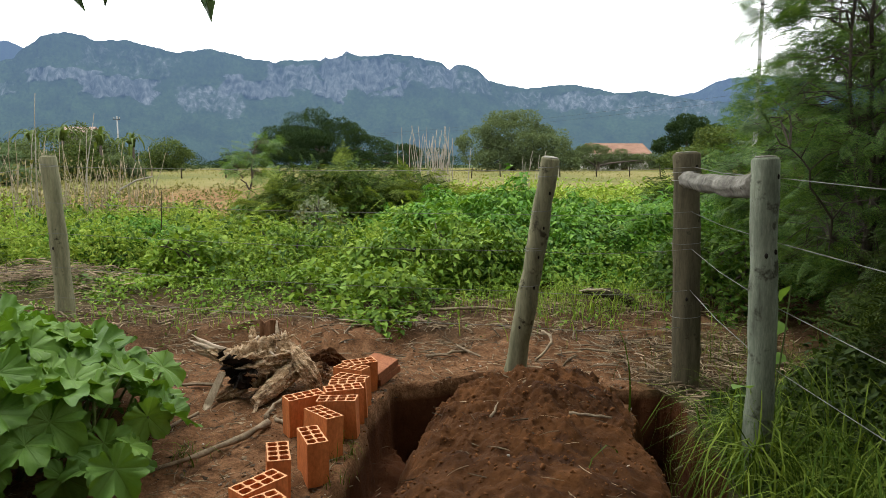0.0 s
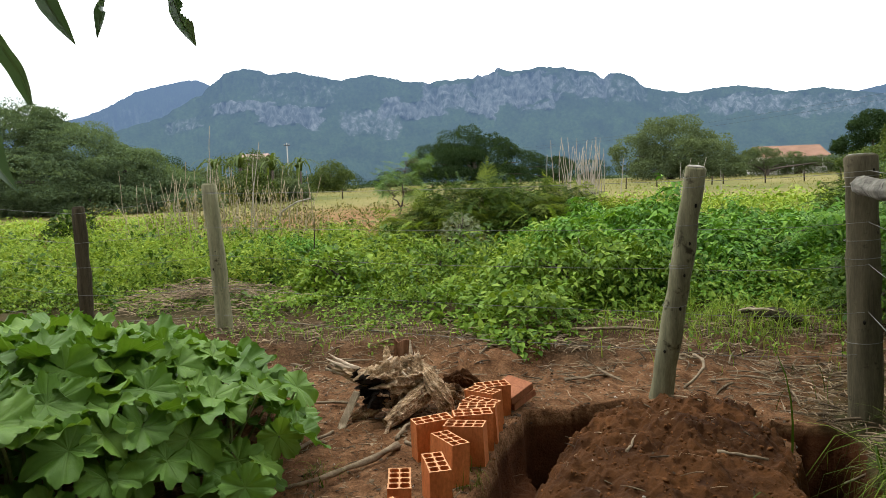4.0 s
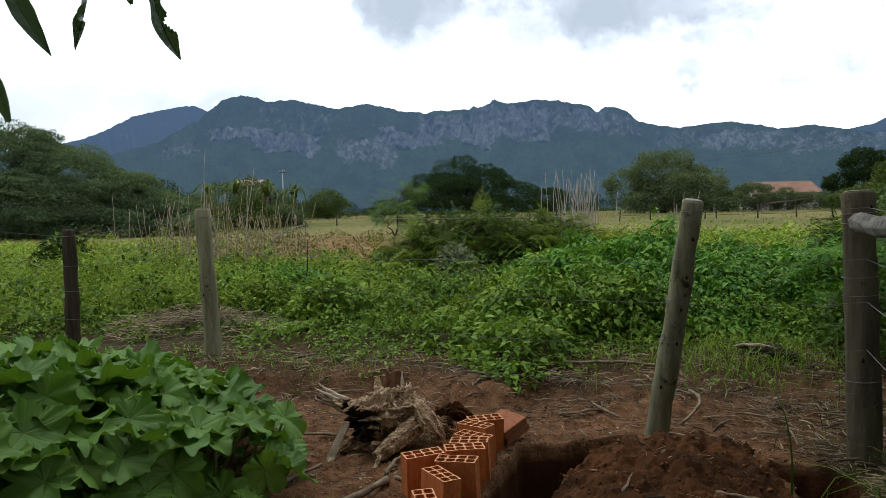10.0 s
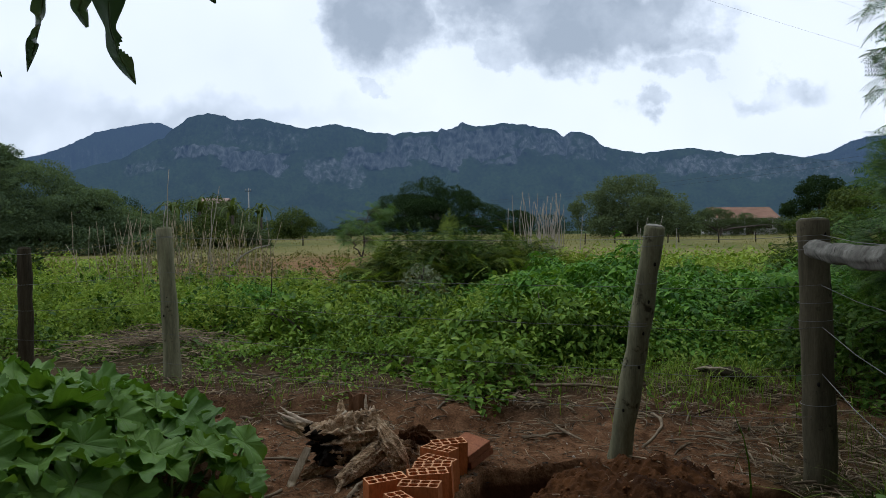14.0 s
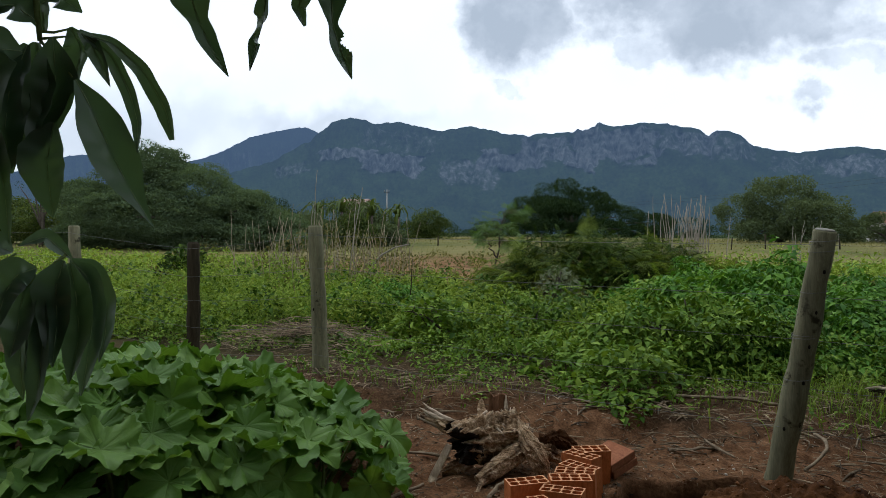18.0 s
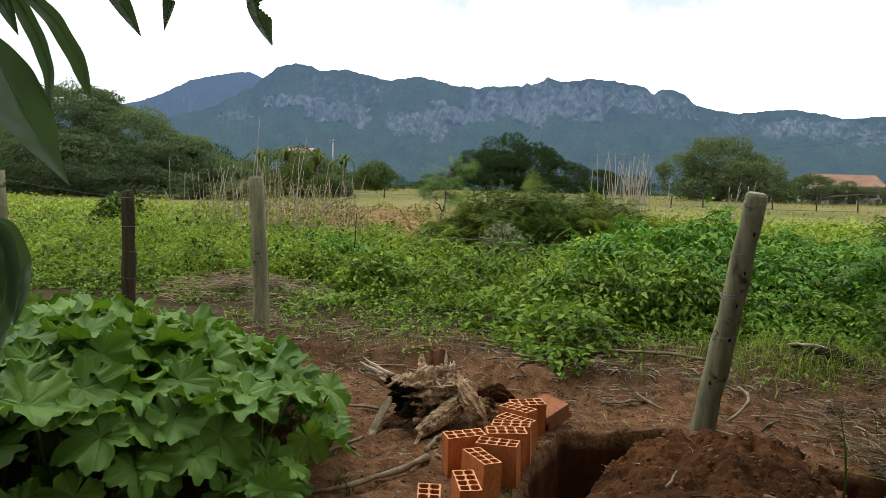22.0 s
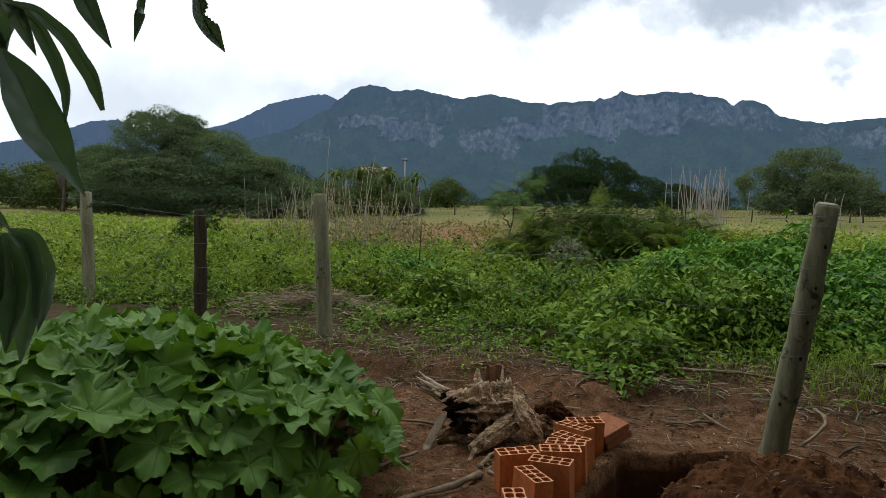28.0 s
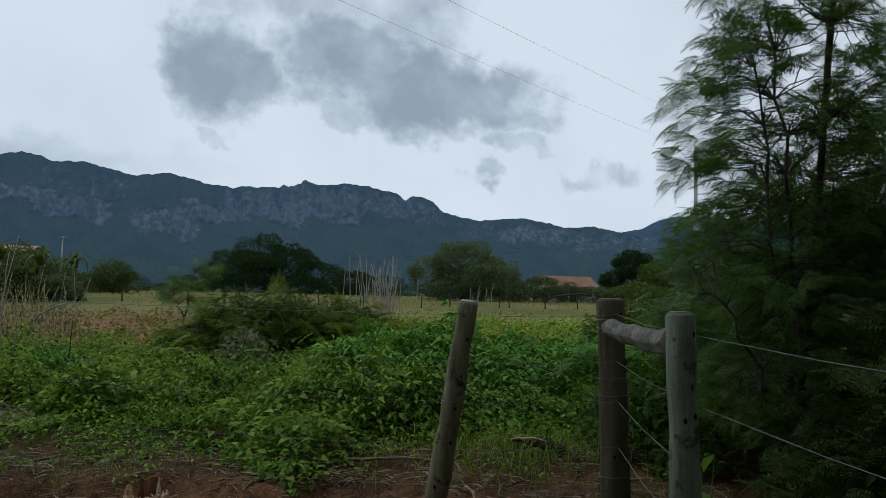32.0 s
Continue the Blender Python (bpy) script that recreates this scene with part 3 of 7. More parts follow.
def turned(yaw, pitch, roll, size):
    """Rotation matrices (n, 3, 3): roll about y, pitch about x, yaw about z, times size."""
    yaw, pitch, roll, size = np.broadcast_arrays(*[np.asarray(v, float) for v in (yaw, pitch, roll, size)])
    cy, sy, cp, sp, cr, sr = np.cos(yaw), np.sin(yaw), np.cos(pitch), np.sin(pitch), np.cos(roll), np.sin(roll)
    o, l = np.zeros_like(cy), np.ones_like(cy)
    Z = np.stack([cy, -sy, o, sy, cy, o, o, o, l], -1).reshape(-1, 3, 3)
    X = np.stack([l, o, o, o, cp, -sp, o, sp, cp], -1).reshape(-1, 3, 3)
    Y = np.stack([cr, o, sr, o, l, o, -sr, o, cr], -1).reshape(-1, 3, 3)
    return Z @ X @ Y * size.reshape(-1, 1, 1)


def strewn(leaf, mats, places):
    """Copies of one small leaf (verts, tris) at many poses, joined."""
    v, f = np.asarray(leaf[0], float), np.asarray(leaf[1], int)
    n = len(places)
    V = np.einsum("nij,kj->nki", mats, v) + np.asarray(places)[:, None]
    F = f[None] + (np.arange(n) * len(v))[:, None, None]
    return V.reshape(-1, 3), F.reshape(-1, f.shape[1])


def stacked(sets):
    V, F, o = [], [], 0
    for v, f in sets:
        V.append(v)
        F.append(f + o)
        o += len(v)
    return np.concatenate(V), np.concatenate(F)


def oval_leaf(width=0.55, fold=0.12, droop=0.15):
    w = width / 2
    v = [(0, 0, 0), (-w, 0.40, fold), (0, 0.42, 0.02), (w, 0.40, fold), (-w * 0.62, 0.74, fold * 0.5 - droop * 0.3), (0, 0.76, -droop * 0.35), (w * 0.62, 0.74, fold * 0.5 - droop * 0.3), (0, 1, -droop)]
    return v, [(0, 2, 1), (0, 3, 2), (1, 2, 5), (1, 5, 4), (2, 3, 6), (2, 6, 5), (4, 5, 7), (5, 6, 7)]


def simple_leaf(width=0.5, fold=0.1, droop=0.1):
    w = width / 2
    return [(0, 0, 0), (-w, 0.45, fold), (w, 0.45, fold), (0, 1, -droop), (0, 0.45, 0)], [(0, 4, 1), (0, 2, 4), (1, 4, 3), (4, 2, 3)]


def blade(n=4, width=0.05, curl=0.9):
    """A grass blade of length 1 that rises and arches over."""
    v, f = [], []
    for i in range(n + 1):
        k = i / n
        a = curl * k * k
        y, z = np.sin(a) * k, np.cos(a) * k
        w = width / 2 * (1 - k) ** 0.6
        v += [(-w, y, z), (w, y, z)]
    for i in range(n):
        a = 2 * i
        f += [(a, a + 1, a + 3), (a, a + 3, a + 2)]
    return v, f


def canopy(n, box, height, leaf, size, seed, tilt=0.7, low=0.15, lean=0.0, keep=None):
    """Leaves near the top of a canopy of the given height over a box of ground (x0, x1, y0, y1)."""
    r = np.random.default_rng(seed)
    x, y = r.uniform(box[0], box[1], n), r.uniform(box[2], box[3], n)
    h = height(x, y)
    ok = h > 0.02
    if keep is not None:
        ok &= keep(x, y) > r.uniform(0, 1, n)
    x, y, h = x[ok], y[ok], h[ok]
    n = len(x)
    u = 1 - (1 - low) * r.beta(1.0, 2.6, n)
    z = terrain(x, y) + h * u
    m = turned(r.uniform(0, 2 * np.pi, n), r.normal(lean, tilt, n), r.normal(0, tilt * 0.6, n), r.uniform(0.6, 1.35, n) * size)
    return strewn(leaf, m, np.stack([x, y, z], -1))


def crown(lobes, n, size, leaf, seed, shell=0.35):
    """Leaves over uneven lobes ((x, y, z), (rx, ry, rz)), thick near the outside, with gaps."""
    r = np.random.default_rng(seed)
    vol = np.array([b[0] * b[1] + b[0] * b[2] + b[1] * b[2] for _, b in lobes])
    pick = r.choice(len(lobes), n, p=vol / vol.sum())
    c = np.array([l[0] for l in lobes], float)[pick]
    rad = np.array([l[1] for l in lobes], float)[pick]
    d = r.normal(size=(n, 3))
    d /= np.linalg.norm(d, axis=1)[:, None]
    k = 1 - shell * r.beta(1.2, 2.2, n)
    k *= 1 + 0.10 * np.sin(7 * d[:, 0] + 3 * pick) + 0.08 * np.sin(11 * d[:, 2] + 5 * d[:, 1] + pick)
    p = c + d * rad * k[:, None]
    gaps = np.sin(p[:, 0] * 2.3 / rad[:, 0] * 2) + np.sin(p[:, 1] * 2.9 / rad[:, 1] * 2 + 1) + np.sin(p[:, 2] * 3.1 / rad[:, 2] * 2)
    p = p[(gaps > -1.9) & (p[:, 2] > 0.1)]
    n = len(p)
    m = turned(r.uniform(0, 6.28, n), r.normal(0, 0.7, n), r.normal(0, 0.5, n), r.uniform(0.55, 1.4, n) * size)
    return strewn(leaf, m, p)


# ---- ground: one sheet to the horizon ----
gx = steps(-1.9, 3.4, 0.017, -3000, 3000)
gy = steps(1.9, 5.9, 0.017, -300, 2600)
GX, GY = np.meshgrid(gx, gy)
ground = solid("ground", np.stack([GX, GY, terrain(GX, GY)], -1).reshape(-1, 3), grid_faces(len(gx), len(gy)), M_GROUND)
tagged(ground, "red-brown bare earth yard with a dug trench, turning to weedy pasture", "ground", kind="structure")


# ---- added wall behind the camera, out of view: it blocks light from behind ----
def plain_wall(x0, x1, y0, y1, h):
    v = [(x, y, z) for z in (-0.3, h) for x, y in ((x0, y0), (x1, y0), (x1, y1), (x0, y1))]
    return v, [(3, 2, 1, 0), (4, 5, 6, 7), (0, 1, 5, 4), (1, 2, 6, 5), (2, 3, 7, 6), (3, 0, 4, 7)]


back_wall = solid("blocking_wall", *plain_wall(-9.0, 8.0, -3.4, -3.2, 5.0), M_CEMENT, None, False)
tagged(back_wall, "unseen plain grey cement-rendered wall added to block light from behind", "wall", kind="structure")


# ---- mountains ----
def ridge(name, sky, depth, foot, rocks, material, label, seed, nx=620, nz=130):
    """A mountain range: sky gives x and height of its crest at that depth; foot: where its forest slope begins."""
    sx, sz = np.array(sky, float).T
    x = np.linspace(sx[0], sx[-1], nx)
    top = np.interp(x, sx, sz)
    top = top + 0.0028 * top.max() * waves(x, x * 0, (sx[-1] - sx[0]) / 50, seed, 5)
    k = np.linspace(0, 1, nz)
    X, K = np.meshgrid(x, k)
    T = np.broadcast_to(top, X.shape)
    Z = T * (0.60 * K + 0.40 * K**2.2)
    rock = np.zeros_like(X)
    fray = 0.34 * waves(X, Z * 1.6, 120, seed + 7, 5)
    for x0, x1, z0, z1, tilt, bare in rocks:
        mid = (Z - tilt * (X - (x0 + x1) / 2) - (z0 + z1) / 2) / ((z1 - z0) / 2) + fray
        side = (X - (x0 + x1) / 2) / ((x1 - x0) / 2) + fray * 0.5
        rock = np.maximum(rock, min(1, bare * 1.15) * (1 - smooth(np.maximum(np.abs(mid), np.abs(side) ** 1.5), 0.74, 1.04)))
    rock = np.maximum(rock, 0.24 * smooth(Z / T, 0.42, 0.70) * (0.6 + 0.6 * waves(X, Z, 260, seed + 9, 3)))
    Y = foot + (depth - foot) * K**0.55
    Y = Y + 55 * waves(X, Z * 2.0, 420, seed + 1, 4) * K * (1 - K) * 2 + 46 * waves(X + 0.15 * Z, Z * 0.05, 70, seed + 2, 4) * (0.35 + 1.3 * rock) * np.sqrt(K) + 26 * waves(X - 0.3 * Z, Z * 0.3, 30, seed + 5, 3) * (0.3 + rock) * np.sqrt(K)
    Z = Z + 7 * waves(X, Y, 120, seed + 3, 3) * (1 - K) * np.minimum(1, 6 * K)
    V = np.stack([X * Y / depth, Y, Z - 2 * (K == 0)], -1).reshape(-1, 3)
    ob = solid(name, V, grid_faces(nx, nz), material)
    at = ob.data.attributes.new("rock", "FLOAT", "POINT")
    at.data.foreach_set("value", np.clip(rock, 0, 1).ravel().astype(np.float32))
    lay = ob.data.attributes.new("lay", "FLOAT_VECTOR", "POINT")
    lay.data.foreach_set("vector", np.stack([X, 0.3 * Y, Z], -1).astype(np.float32).ravel())
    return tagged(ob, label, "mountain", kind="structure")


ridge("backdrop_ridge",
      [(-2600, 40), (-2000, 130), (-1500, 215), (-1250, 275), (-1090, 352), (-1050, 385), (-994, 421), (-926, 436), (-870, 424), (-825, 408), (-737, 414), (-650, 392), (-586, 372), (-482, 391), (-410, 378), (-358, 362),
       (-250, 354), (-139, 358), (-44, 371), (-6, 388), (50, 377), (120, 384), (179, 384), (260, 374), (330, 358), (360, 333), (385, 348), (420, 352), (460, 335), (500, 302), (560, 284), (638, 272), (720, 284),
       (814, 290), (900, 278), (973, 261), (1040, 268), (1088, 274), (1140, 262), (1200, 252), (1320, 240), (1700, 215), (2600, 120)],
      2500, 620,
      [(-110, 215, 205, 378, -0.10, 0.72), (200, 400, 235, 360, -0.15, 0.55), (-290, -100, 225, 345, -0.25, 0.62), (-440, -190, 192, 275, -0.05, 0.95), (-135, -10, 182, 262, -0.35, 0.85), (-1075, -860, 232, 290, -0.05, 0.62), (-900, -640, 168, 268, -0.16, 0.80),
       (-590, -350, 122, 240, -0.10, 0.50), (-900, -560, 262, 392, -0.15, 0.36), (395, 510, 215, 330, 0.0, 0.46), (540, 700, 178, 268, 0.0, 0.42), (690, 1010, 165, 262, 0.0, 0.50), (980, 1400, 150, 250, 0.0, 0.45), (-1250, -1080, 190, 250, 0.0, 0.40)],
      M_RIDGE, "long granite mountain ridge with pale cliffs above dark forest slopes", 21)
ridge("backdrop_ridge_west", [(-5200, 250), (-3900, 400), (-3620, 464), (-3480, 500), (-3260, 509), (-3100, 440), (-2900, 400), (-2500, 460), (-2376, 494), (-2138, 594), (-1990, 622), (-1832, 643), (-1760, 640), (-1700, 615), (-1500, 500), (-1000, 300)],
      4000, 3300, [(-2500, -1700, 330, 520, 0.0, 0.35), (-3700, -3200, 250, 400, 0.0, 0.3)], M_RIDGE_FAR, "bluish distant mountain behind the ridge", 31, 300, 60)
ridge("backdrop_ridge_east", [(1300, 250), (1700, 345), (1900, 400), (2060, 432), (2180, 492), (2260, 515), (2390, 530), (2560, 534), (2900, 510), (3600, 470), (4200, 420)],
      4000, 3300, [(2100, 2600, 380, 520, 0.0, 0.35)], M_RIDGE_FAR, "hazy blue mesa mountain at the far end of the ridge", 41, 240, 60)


# ---- fence ----
def fence_post(label, foot, head, r0, r1, material, cut, seed, wraps=(), holes=()):
    """A round post from its foot (sunk in the earth) to its head, with its cut top, nail holes and turns of wire."""
    foot, head = np.array(foot, float), np.array(head, float)
    foot[2] = ground_at(foot[0], foot[1]) - 0.15
    post = thing("fence_post", label, "fence post", foot, "posts of the fence")
    n = 18
    k = np.linspace(0, 1, n)
    pts = bent(foot, head, (0.006, 0, 0), n, 0.004, seed) - foot
    rad = r0 + (r1 - r0) * k + 0.0025 * np.sin(k * 19 + seed)
    rad[-1] *= 0.9
    pts[-2] = pts[-1] - (pts[-1] - pts[-3]) * 0.06
    solid("post", *tube(pts, rad, 16, 0.05, seed), material, post)
    d = (head - foot) / np.linalg.norm(head - foot)
    solid("cut_top", *tube([pts[-1] + d * 0.001, pts[-1] + d * 0.007], [rad[-1] * 0.96, rad[-1] * 0.8], 16), cut, post, label="pale sawn end grain")
    for f in wraps:
        c = foot * 0 + (head - foot) * f
        w = r0 + (r1 - r0) * f + 0.004
        a = np.linspace(0, 2 * np.pi, 19)
        ring = [c + np.array([np.cos(t) * w, np.sin(t) * w, 0.006 * np.sin(t + seed)]) for t in a]
        solid("wire_wrap", *tube(ring, [0.0016] * 19, 5, 0, 0, False), M_WIRE, post)
    # each nail hole is a solid plug, coloured near-black in place of its shade
    for f, a in holes:
        c = (head - foot) * f
        w = r0 + (r1 - r0) * f
        out = np.array([np.sin(a), -np.cos(a), 0])
        q = [c + out * (w - 0.010) + np.array([0, 0, 0]), c + out * (w + 0.0035)]
        v, fc = tube(q, [0.0075, 0.006], 8)
        v = [(p[0], p[1], c[2] + (p[2] - c[2]) * 1.7) for p in v]
        solid("nail_hole_plug", v, fc, M_HOLE, post)
    return post


WIRE_LEVELS = (0.97, 0.77, 0.60, 0.41, 0.24)
fence_post("leaning grey round wooden post with nail holes", (1.255, 4.235, 0), (1.427, 4.022, 1.343), 0.068, 0.054, M_POST, M_CUT, 1,
           (0.965, 0.93, 0.79, 0.64, 0.63, 0.48), ((0.86, 0.3), (0.72, 0.25), (0.60, 0.2), (0.47, 0.3), (0.36, 0.1), (0.30, -0.5)))
fence_post("thick brown round strainer post, upright", (2.312, 3.985, 0), (2.292, 4.068, 1.373), 0.088, 0.080, M_POST_BROWN, M_CUT, 2, (0.93, 0.90, 0.72, 0.66, 0.38), ((0.95, 0.35), (0.45, -0.4)))
fence_post("grey-green lichened round post beside tall grass", (1.935, 2.62, 0), (1.950, 2.703, 1.332), 0.058, 0.054, M_POST_LICHEN, M_CUT, 3, (), ((0.95, 0.5), (0.74, -0.3), (0.75, 0.5), (0.55, 0.4)))
fence_post("pale grey weathered fence post, leaning slightly", (-1.915, 5.59, 0), (-1.962, 5.565, 1.367), 0.068, 0.056, M_POST, M_POST, 4, (0.95,), ((0.6, 0.3), (0.5, -0.2)))
fence_post("dark old split fence post", (-3.13, 5.62, 0), (-3.10, 5.60, 1.215), 0.060, 0.050, M_POST_DARK, M_POST_DARK, 5)
fence_post("thin grey fence post behind the squash leaves", (-5.32, 6.80, 0), (-5.322, 6.783, 1.362), 0.068, 0.060, M_POST, M_POST, 6)

RUN = [(-9.5, 9.0), (-5.322, 6.72), (-3.10, 5.54), (-1.955, 5.50), (1.36, 4.02), (2.29, 3.955)]
TOPS = [1.33, 1.33, 1.20, 1.33, 1.31, 1.33]
for n, f in enumerate(WIRE_LEVELS):
    wire = thing("fence_wire", "thin taut galvanised fence wire strung between posts", "wire", (RUN[3][0], RUN[3][1], 0.0), "wires of the fence")
    base = np.array([RUN[3][0], RUN[3][1], 0.0])
    pts = []
    for (x0, y0), (x1, y1), h0, h1 in zip(RUN[:-1], RUN[1:], TOPS[:-1], TOPS[1:]):
        lean0 = (f - 0.97) * 0.16 if (x0 == 1.36) else 0
        lean1 = (f - 0.97) * 0.16 if (x1 == 1.36) else 0
        pts += bent((x0 + lean0, y0 - lean0, h0 * f), (x1 + lean1, y1 - lean1, h1 * f), (0, 0, -0.012 - 0.004 * n), 7, 0.001, n).tolist()[:-1]
    pts.append((RUN[-1][0], RUN[-1][1], TOPS[-1] * f))
    solid("strand", *tube(np.array(pts) - base, [0.0013] * len(pts), 5), M_WIRE, wire)
for n, (z0, z1, z2) in enumerate(((1.29, 1.25, 1.20), (1.02, 0.985, 0.93), (0.80, 0.72, 0.60), (0.55, 0.46, 0.36))):
    wire = thing("fence_wire", "galvanised wire running from the strainer post past the grey post", "wire", (2.28, 3.97, 0), "wires of the fence")
    p = [(2.30, 3.985, z0), (2.16, 3.40, (z0 + z1) / 2 - 0.01), (2.005, 2.705, z1), (1.985, 2.0, (z1 + z2) / 2 - 0.005), (1.93, 0.6, z2), (1.9, -1.5, z2 - 0.02)]
    solid("strand", *tube(np.array(p) - (2.28, 3.97, 0), [0.0018] * 6, 5), M_WIRE, wire)


# ---- hollow clay bricks ----
def brick_mesh():
    """A 9 x 19 x 19 cm hollow clay block stood on end: eight holes right through, ribbed sides."""
    W_, L_, H_ = 0.09, 0.19, 0.19
    xs = [-W_ / 2, -W_ / 2 + 0.0065, -0.0032, 0.0032, W_ / 2 - 0.0065, W_ / 2]
    cell = (L_ - 5 * 0.0065) / 4
    ys, y = [-L_ / 2], -L_ / 2
    for i in range(4):
        ys += [y + 0.0065, y + 0.0065 + cell]
        y += 0.0065 + cell
    ys.append(L_ / 2)
    bm = bmesh.new()
    rings = {}

    def corner(i, j, z):
        x, yy = xs[i], ys[j]
        # outer ribs: shallow grooves on the flanks
        if (i in (0, 5) and j not in (0, len(ys) - 1)) and j in (3, 4, 5, 6):
            x *= 0.97
        return (x, yy, z)

    def vert(i, j, z):
        key = (i, j, z)
        if key not in rings:
            rings[key] = bm.verts.new(corner(i, j, z))
        return rings[key]

    nx, ny = len(xs) - 1, len(ys) - 1
    hole = lambda i, j: i in (1, 3) and j % 2 == 1
    for i in range(nx):
        for j in range(ny):
            if hole(i, j):
                # wall of the hole, corners cut to an octagon
                x0, x1, y0, y1 = xs[i], xs[i + 1], ys[j], ys[j + 1]
                c = min(x1 - x0, y1 - y0) * 0.20
                loop = [(x0 + c, y0), (x1 - c, y0), (x1, y0 + c), (x1, y1 - c), (x1 - c, y1), (x0 + c, y1), (x0, y1 - c), (x0, y0 + c)]
                top = [bm.verts.new((a, b, H_)) for a, b in loop]
                low = [bm.verts.new((a, b, 0.0)) for a, b in loop]
                for q in range(8):
                    w = (q + 1) % 8
                    bm.faces.new((top[q], top[w], low[w], low[q])).material_index = 0
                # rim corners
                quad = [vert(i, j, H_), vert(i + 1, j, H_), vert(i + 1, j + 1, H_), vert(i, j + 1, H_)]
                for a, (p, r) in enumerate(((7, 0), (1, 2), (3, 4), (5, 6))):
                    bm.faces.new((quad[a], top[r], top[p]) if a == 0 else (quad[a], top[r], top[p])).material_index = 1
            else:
                # top faces take the paler clay, undersides the body clay
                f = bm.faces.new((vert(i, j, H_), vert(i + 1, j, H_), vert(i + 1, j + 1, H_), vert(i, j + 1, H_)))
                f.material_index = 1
                bm.faces.new((vert(i, j + 1, 0.0), vert(i + 1, j + 1, 0.0), vert(i + 1, j, 0.0), vert(i, j, 0.0)))
    for j in range(ny):
        bm.faces.new((vert(0, j, 0.0), vert(0, j, H_), vert(0, j + 1, H_), vert(0, j + 1, 0.0)))
        bm.faces.new((vert(nx, j + 1, 0.0), vert(nx, j + 1, H_), vert(nx, j, H_), vert(nx, j, 0.0)))
    for i in range(nx):
        bm.faces.new((vert(i + 1, 0, 0.0), vert(i + 1, 0, H_), vert(i, 0, H_), vert(i, 0, 0.0)))
        bm.faces.new((vert(i, ny, 0.0), vert(i, ny, H_), vert(i + 1, ny, H_), vert(i + 1, ny, 0.0)))
    bmesh.ops.recalc_face_normals(bm, faces=bm.faces)
    me = bpy.data.meshes.new("hollow_brick")
    bm.to_mesh(me)
    bm.free()
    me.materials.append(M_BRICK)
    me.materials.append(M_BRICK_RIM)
    return me


BRICK = brick_mesh()
BRICKS = (  # x, y, turn of the long side from +x, lean about x and y
    (-0.070, 2.300, 33, 1, -1), (-0.083, 2.480, 42, 2, 1), (-0.045, 2.700, 98, 0, 2), (0.082, 2.895, 107, 1, 0),
    (0.112, 3.150, 126, 0, 3), (0.186, 3.300, -10, 2, 0), (0.208, 3.445, 12, 0, 1), (0.236, 3.575, -4, 3, 0),
    (0.250, 3.690, -34, 1, 2), (0.256, 3.840, -36, 2, 1), (0.292, 3.995, 20, 0, 4), (0.018, 3.385, 26, 1, 1),
)
for x, y, a, lx, ly in BRICKS:
    ob = new("hollow_brick", BRICK)
    ob.matrix_world = pose(x, y, ground_at(x, y) - 0.006, lx, ly, a - 90)
    tagged(ob, "orange hollow clay brick stood on end, eight holes", "brick", "bricks beside the trench")
for n, (dz, sx) in enumerate(((0.0, 0.012), (0.0475, 0.0))):
    bm = bmesh.new()
    bmesh.ops.create_cube(bm, size=1, matrix=Matrix.Diagonal((0.19, 0.19, 0.044, 1)))
    bmesh.ops.bevel(bm, geom=bm.edges[:], offset=0.003, segments=1, affect="EDGES")
    me = bpy.data.meshes.new("flat_clay_slab")
    bm.to_mesh(me)
    bm.free()
    me.materials.append(M_SLAB)
    ob = new("flat_clay_slab", me)
    ob.matrix_world = pose(0.405, 4.145, ground_at(0.405, 4.145) + 0.062, 0, 0, 0) @ pose(0, 0, 0, 4, -16, 46) @ pose(sx, 0, dz)
    tagged(ob, "plain orange clay slab leaning against the last brick", "brick", "stacked clay slabs")


# ---- heap of dug soil ----
def heap_height(x, y):
    u = (x - 1.14 - 0.23 * (y - 3.2) + 0.03 * waves(x, y, 0.4, 54)) / (0.55 + 0.05 * smooth(y, 3.2, 2.4))
    body = 0.19 * (1 - np.clip(np.abs(u), 0, 1) ** 2.4) * (0.40 + 0.60 * smooth(y, 2.0, 3.4))
    body = body * (1 - smooth(y, 3.45, 3.98 - 0.22 * (1 - smooth(x, 0.80, 1.10)))) - 0.30 * smooth(y, 3.80, 3.95) * (1 - smooth(x, 0.95, 1.25)) - 0.06 * smooth(y, 3.95, 4.1)
    crumb = 0.35 + 0.65 * smooth(y + 0.25 * waves(x, y, 0.5, 57), 2.55, 2.95)
    h = 0.035 + body + 0.024 * waves(x, y, 0.34, 51) + crumb * (0.020 * waves(x, y, 0.15, 52) + 0.008 * waves(x, y, 0.055, 53) + 0.012 * np.clip(waves(x, y, 0.085, 58, 4), 0.05, 1) + 0.003 * waves(x, y, 0.028, 59))
    return h - 0.45 * smooth(1.98 - y + 0.05 * waves(x, y, 0.3, 50), 0.0, 0.22) - 0.42 * smooth(u, -0.94, -1.36) - 0.62 * smooth(u + 0.06 * waves(x, y, 0.3, 60), 0.78, 1.02) - 0.75 * smooth((y - 3.14) - 1.45 * (x - 0.50) + 0.07 * waves(x, y, 0.22, 55), -0.06, 0.30) * (1 - smooth(x, 1.05, 1.2)) - 0.85 * smooth(x + 0.03 * waves(x, y, 0.25, 56), 1.58, 1.72) * smooth(y, 2.6, 3.0)


hx, hy = np.arange(0.15, 2.1, 0.009), np.arange(1.7, 4.12, 0.009)
HX, HY = np.meshgrid(hx, hy)
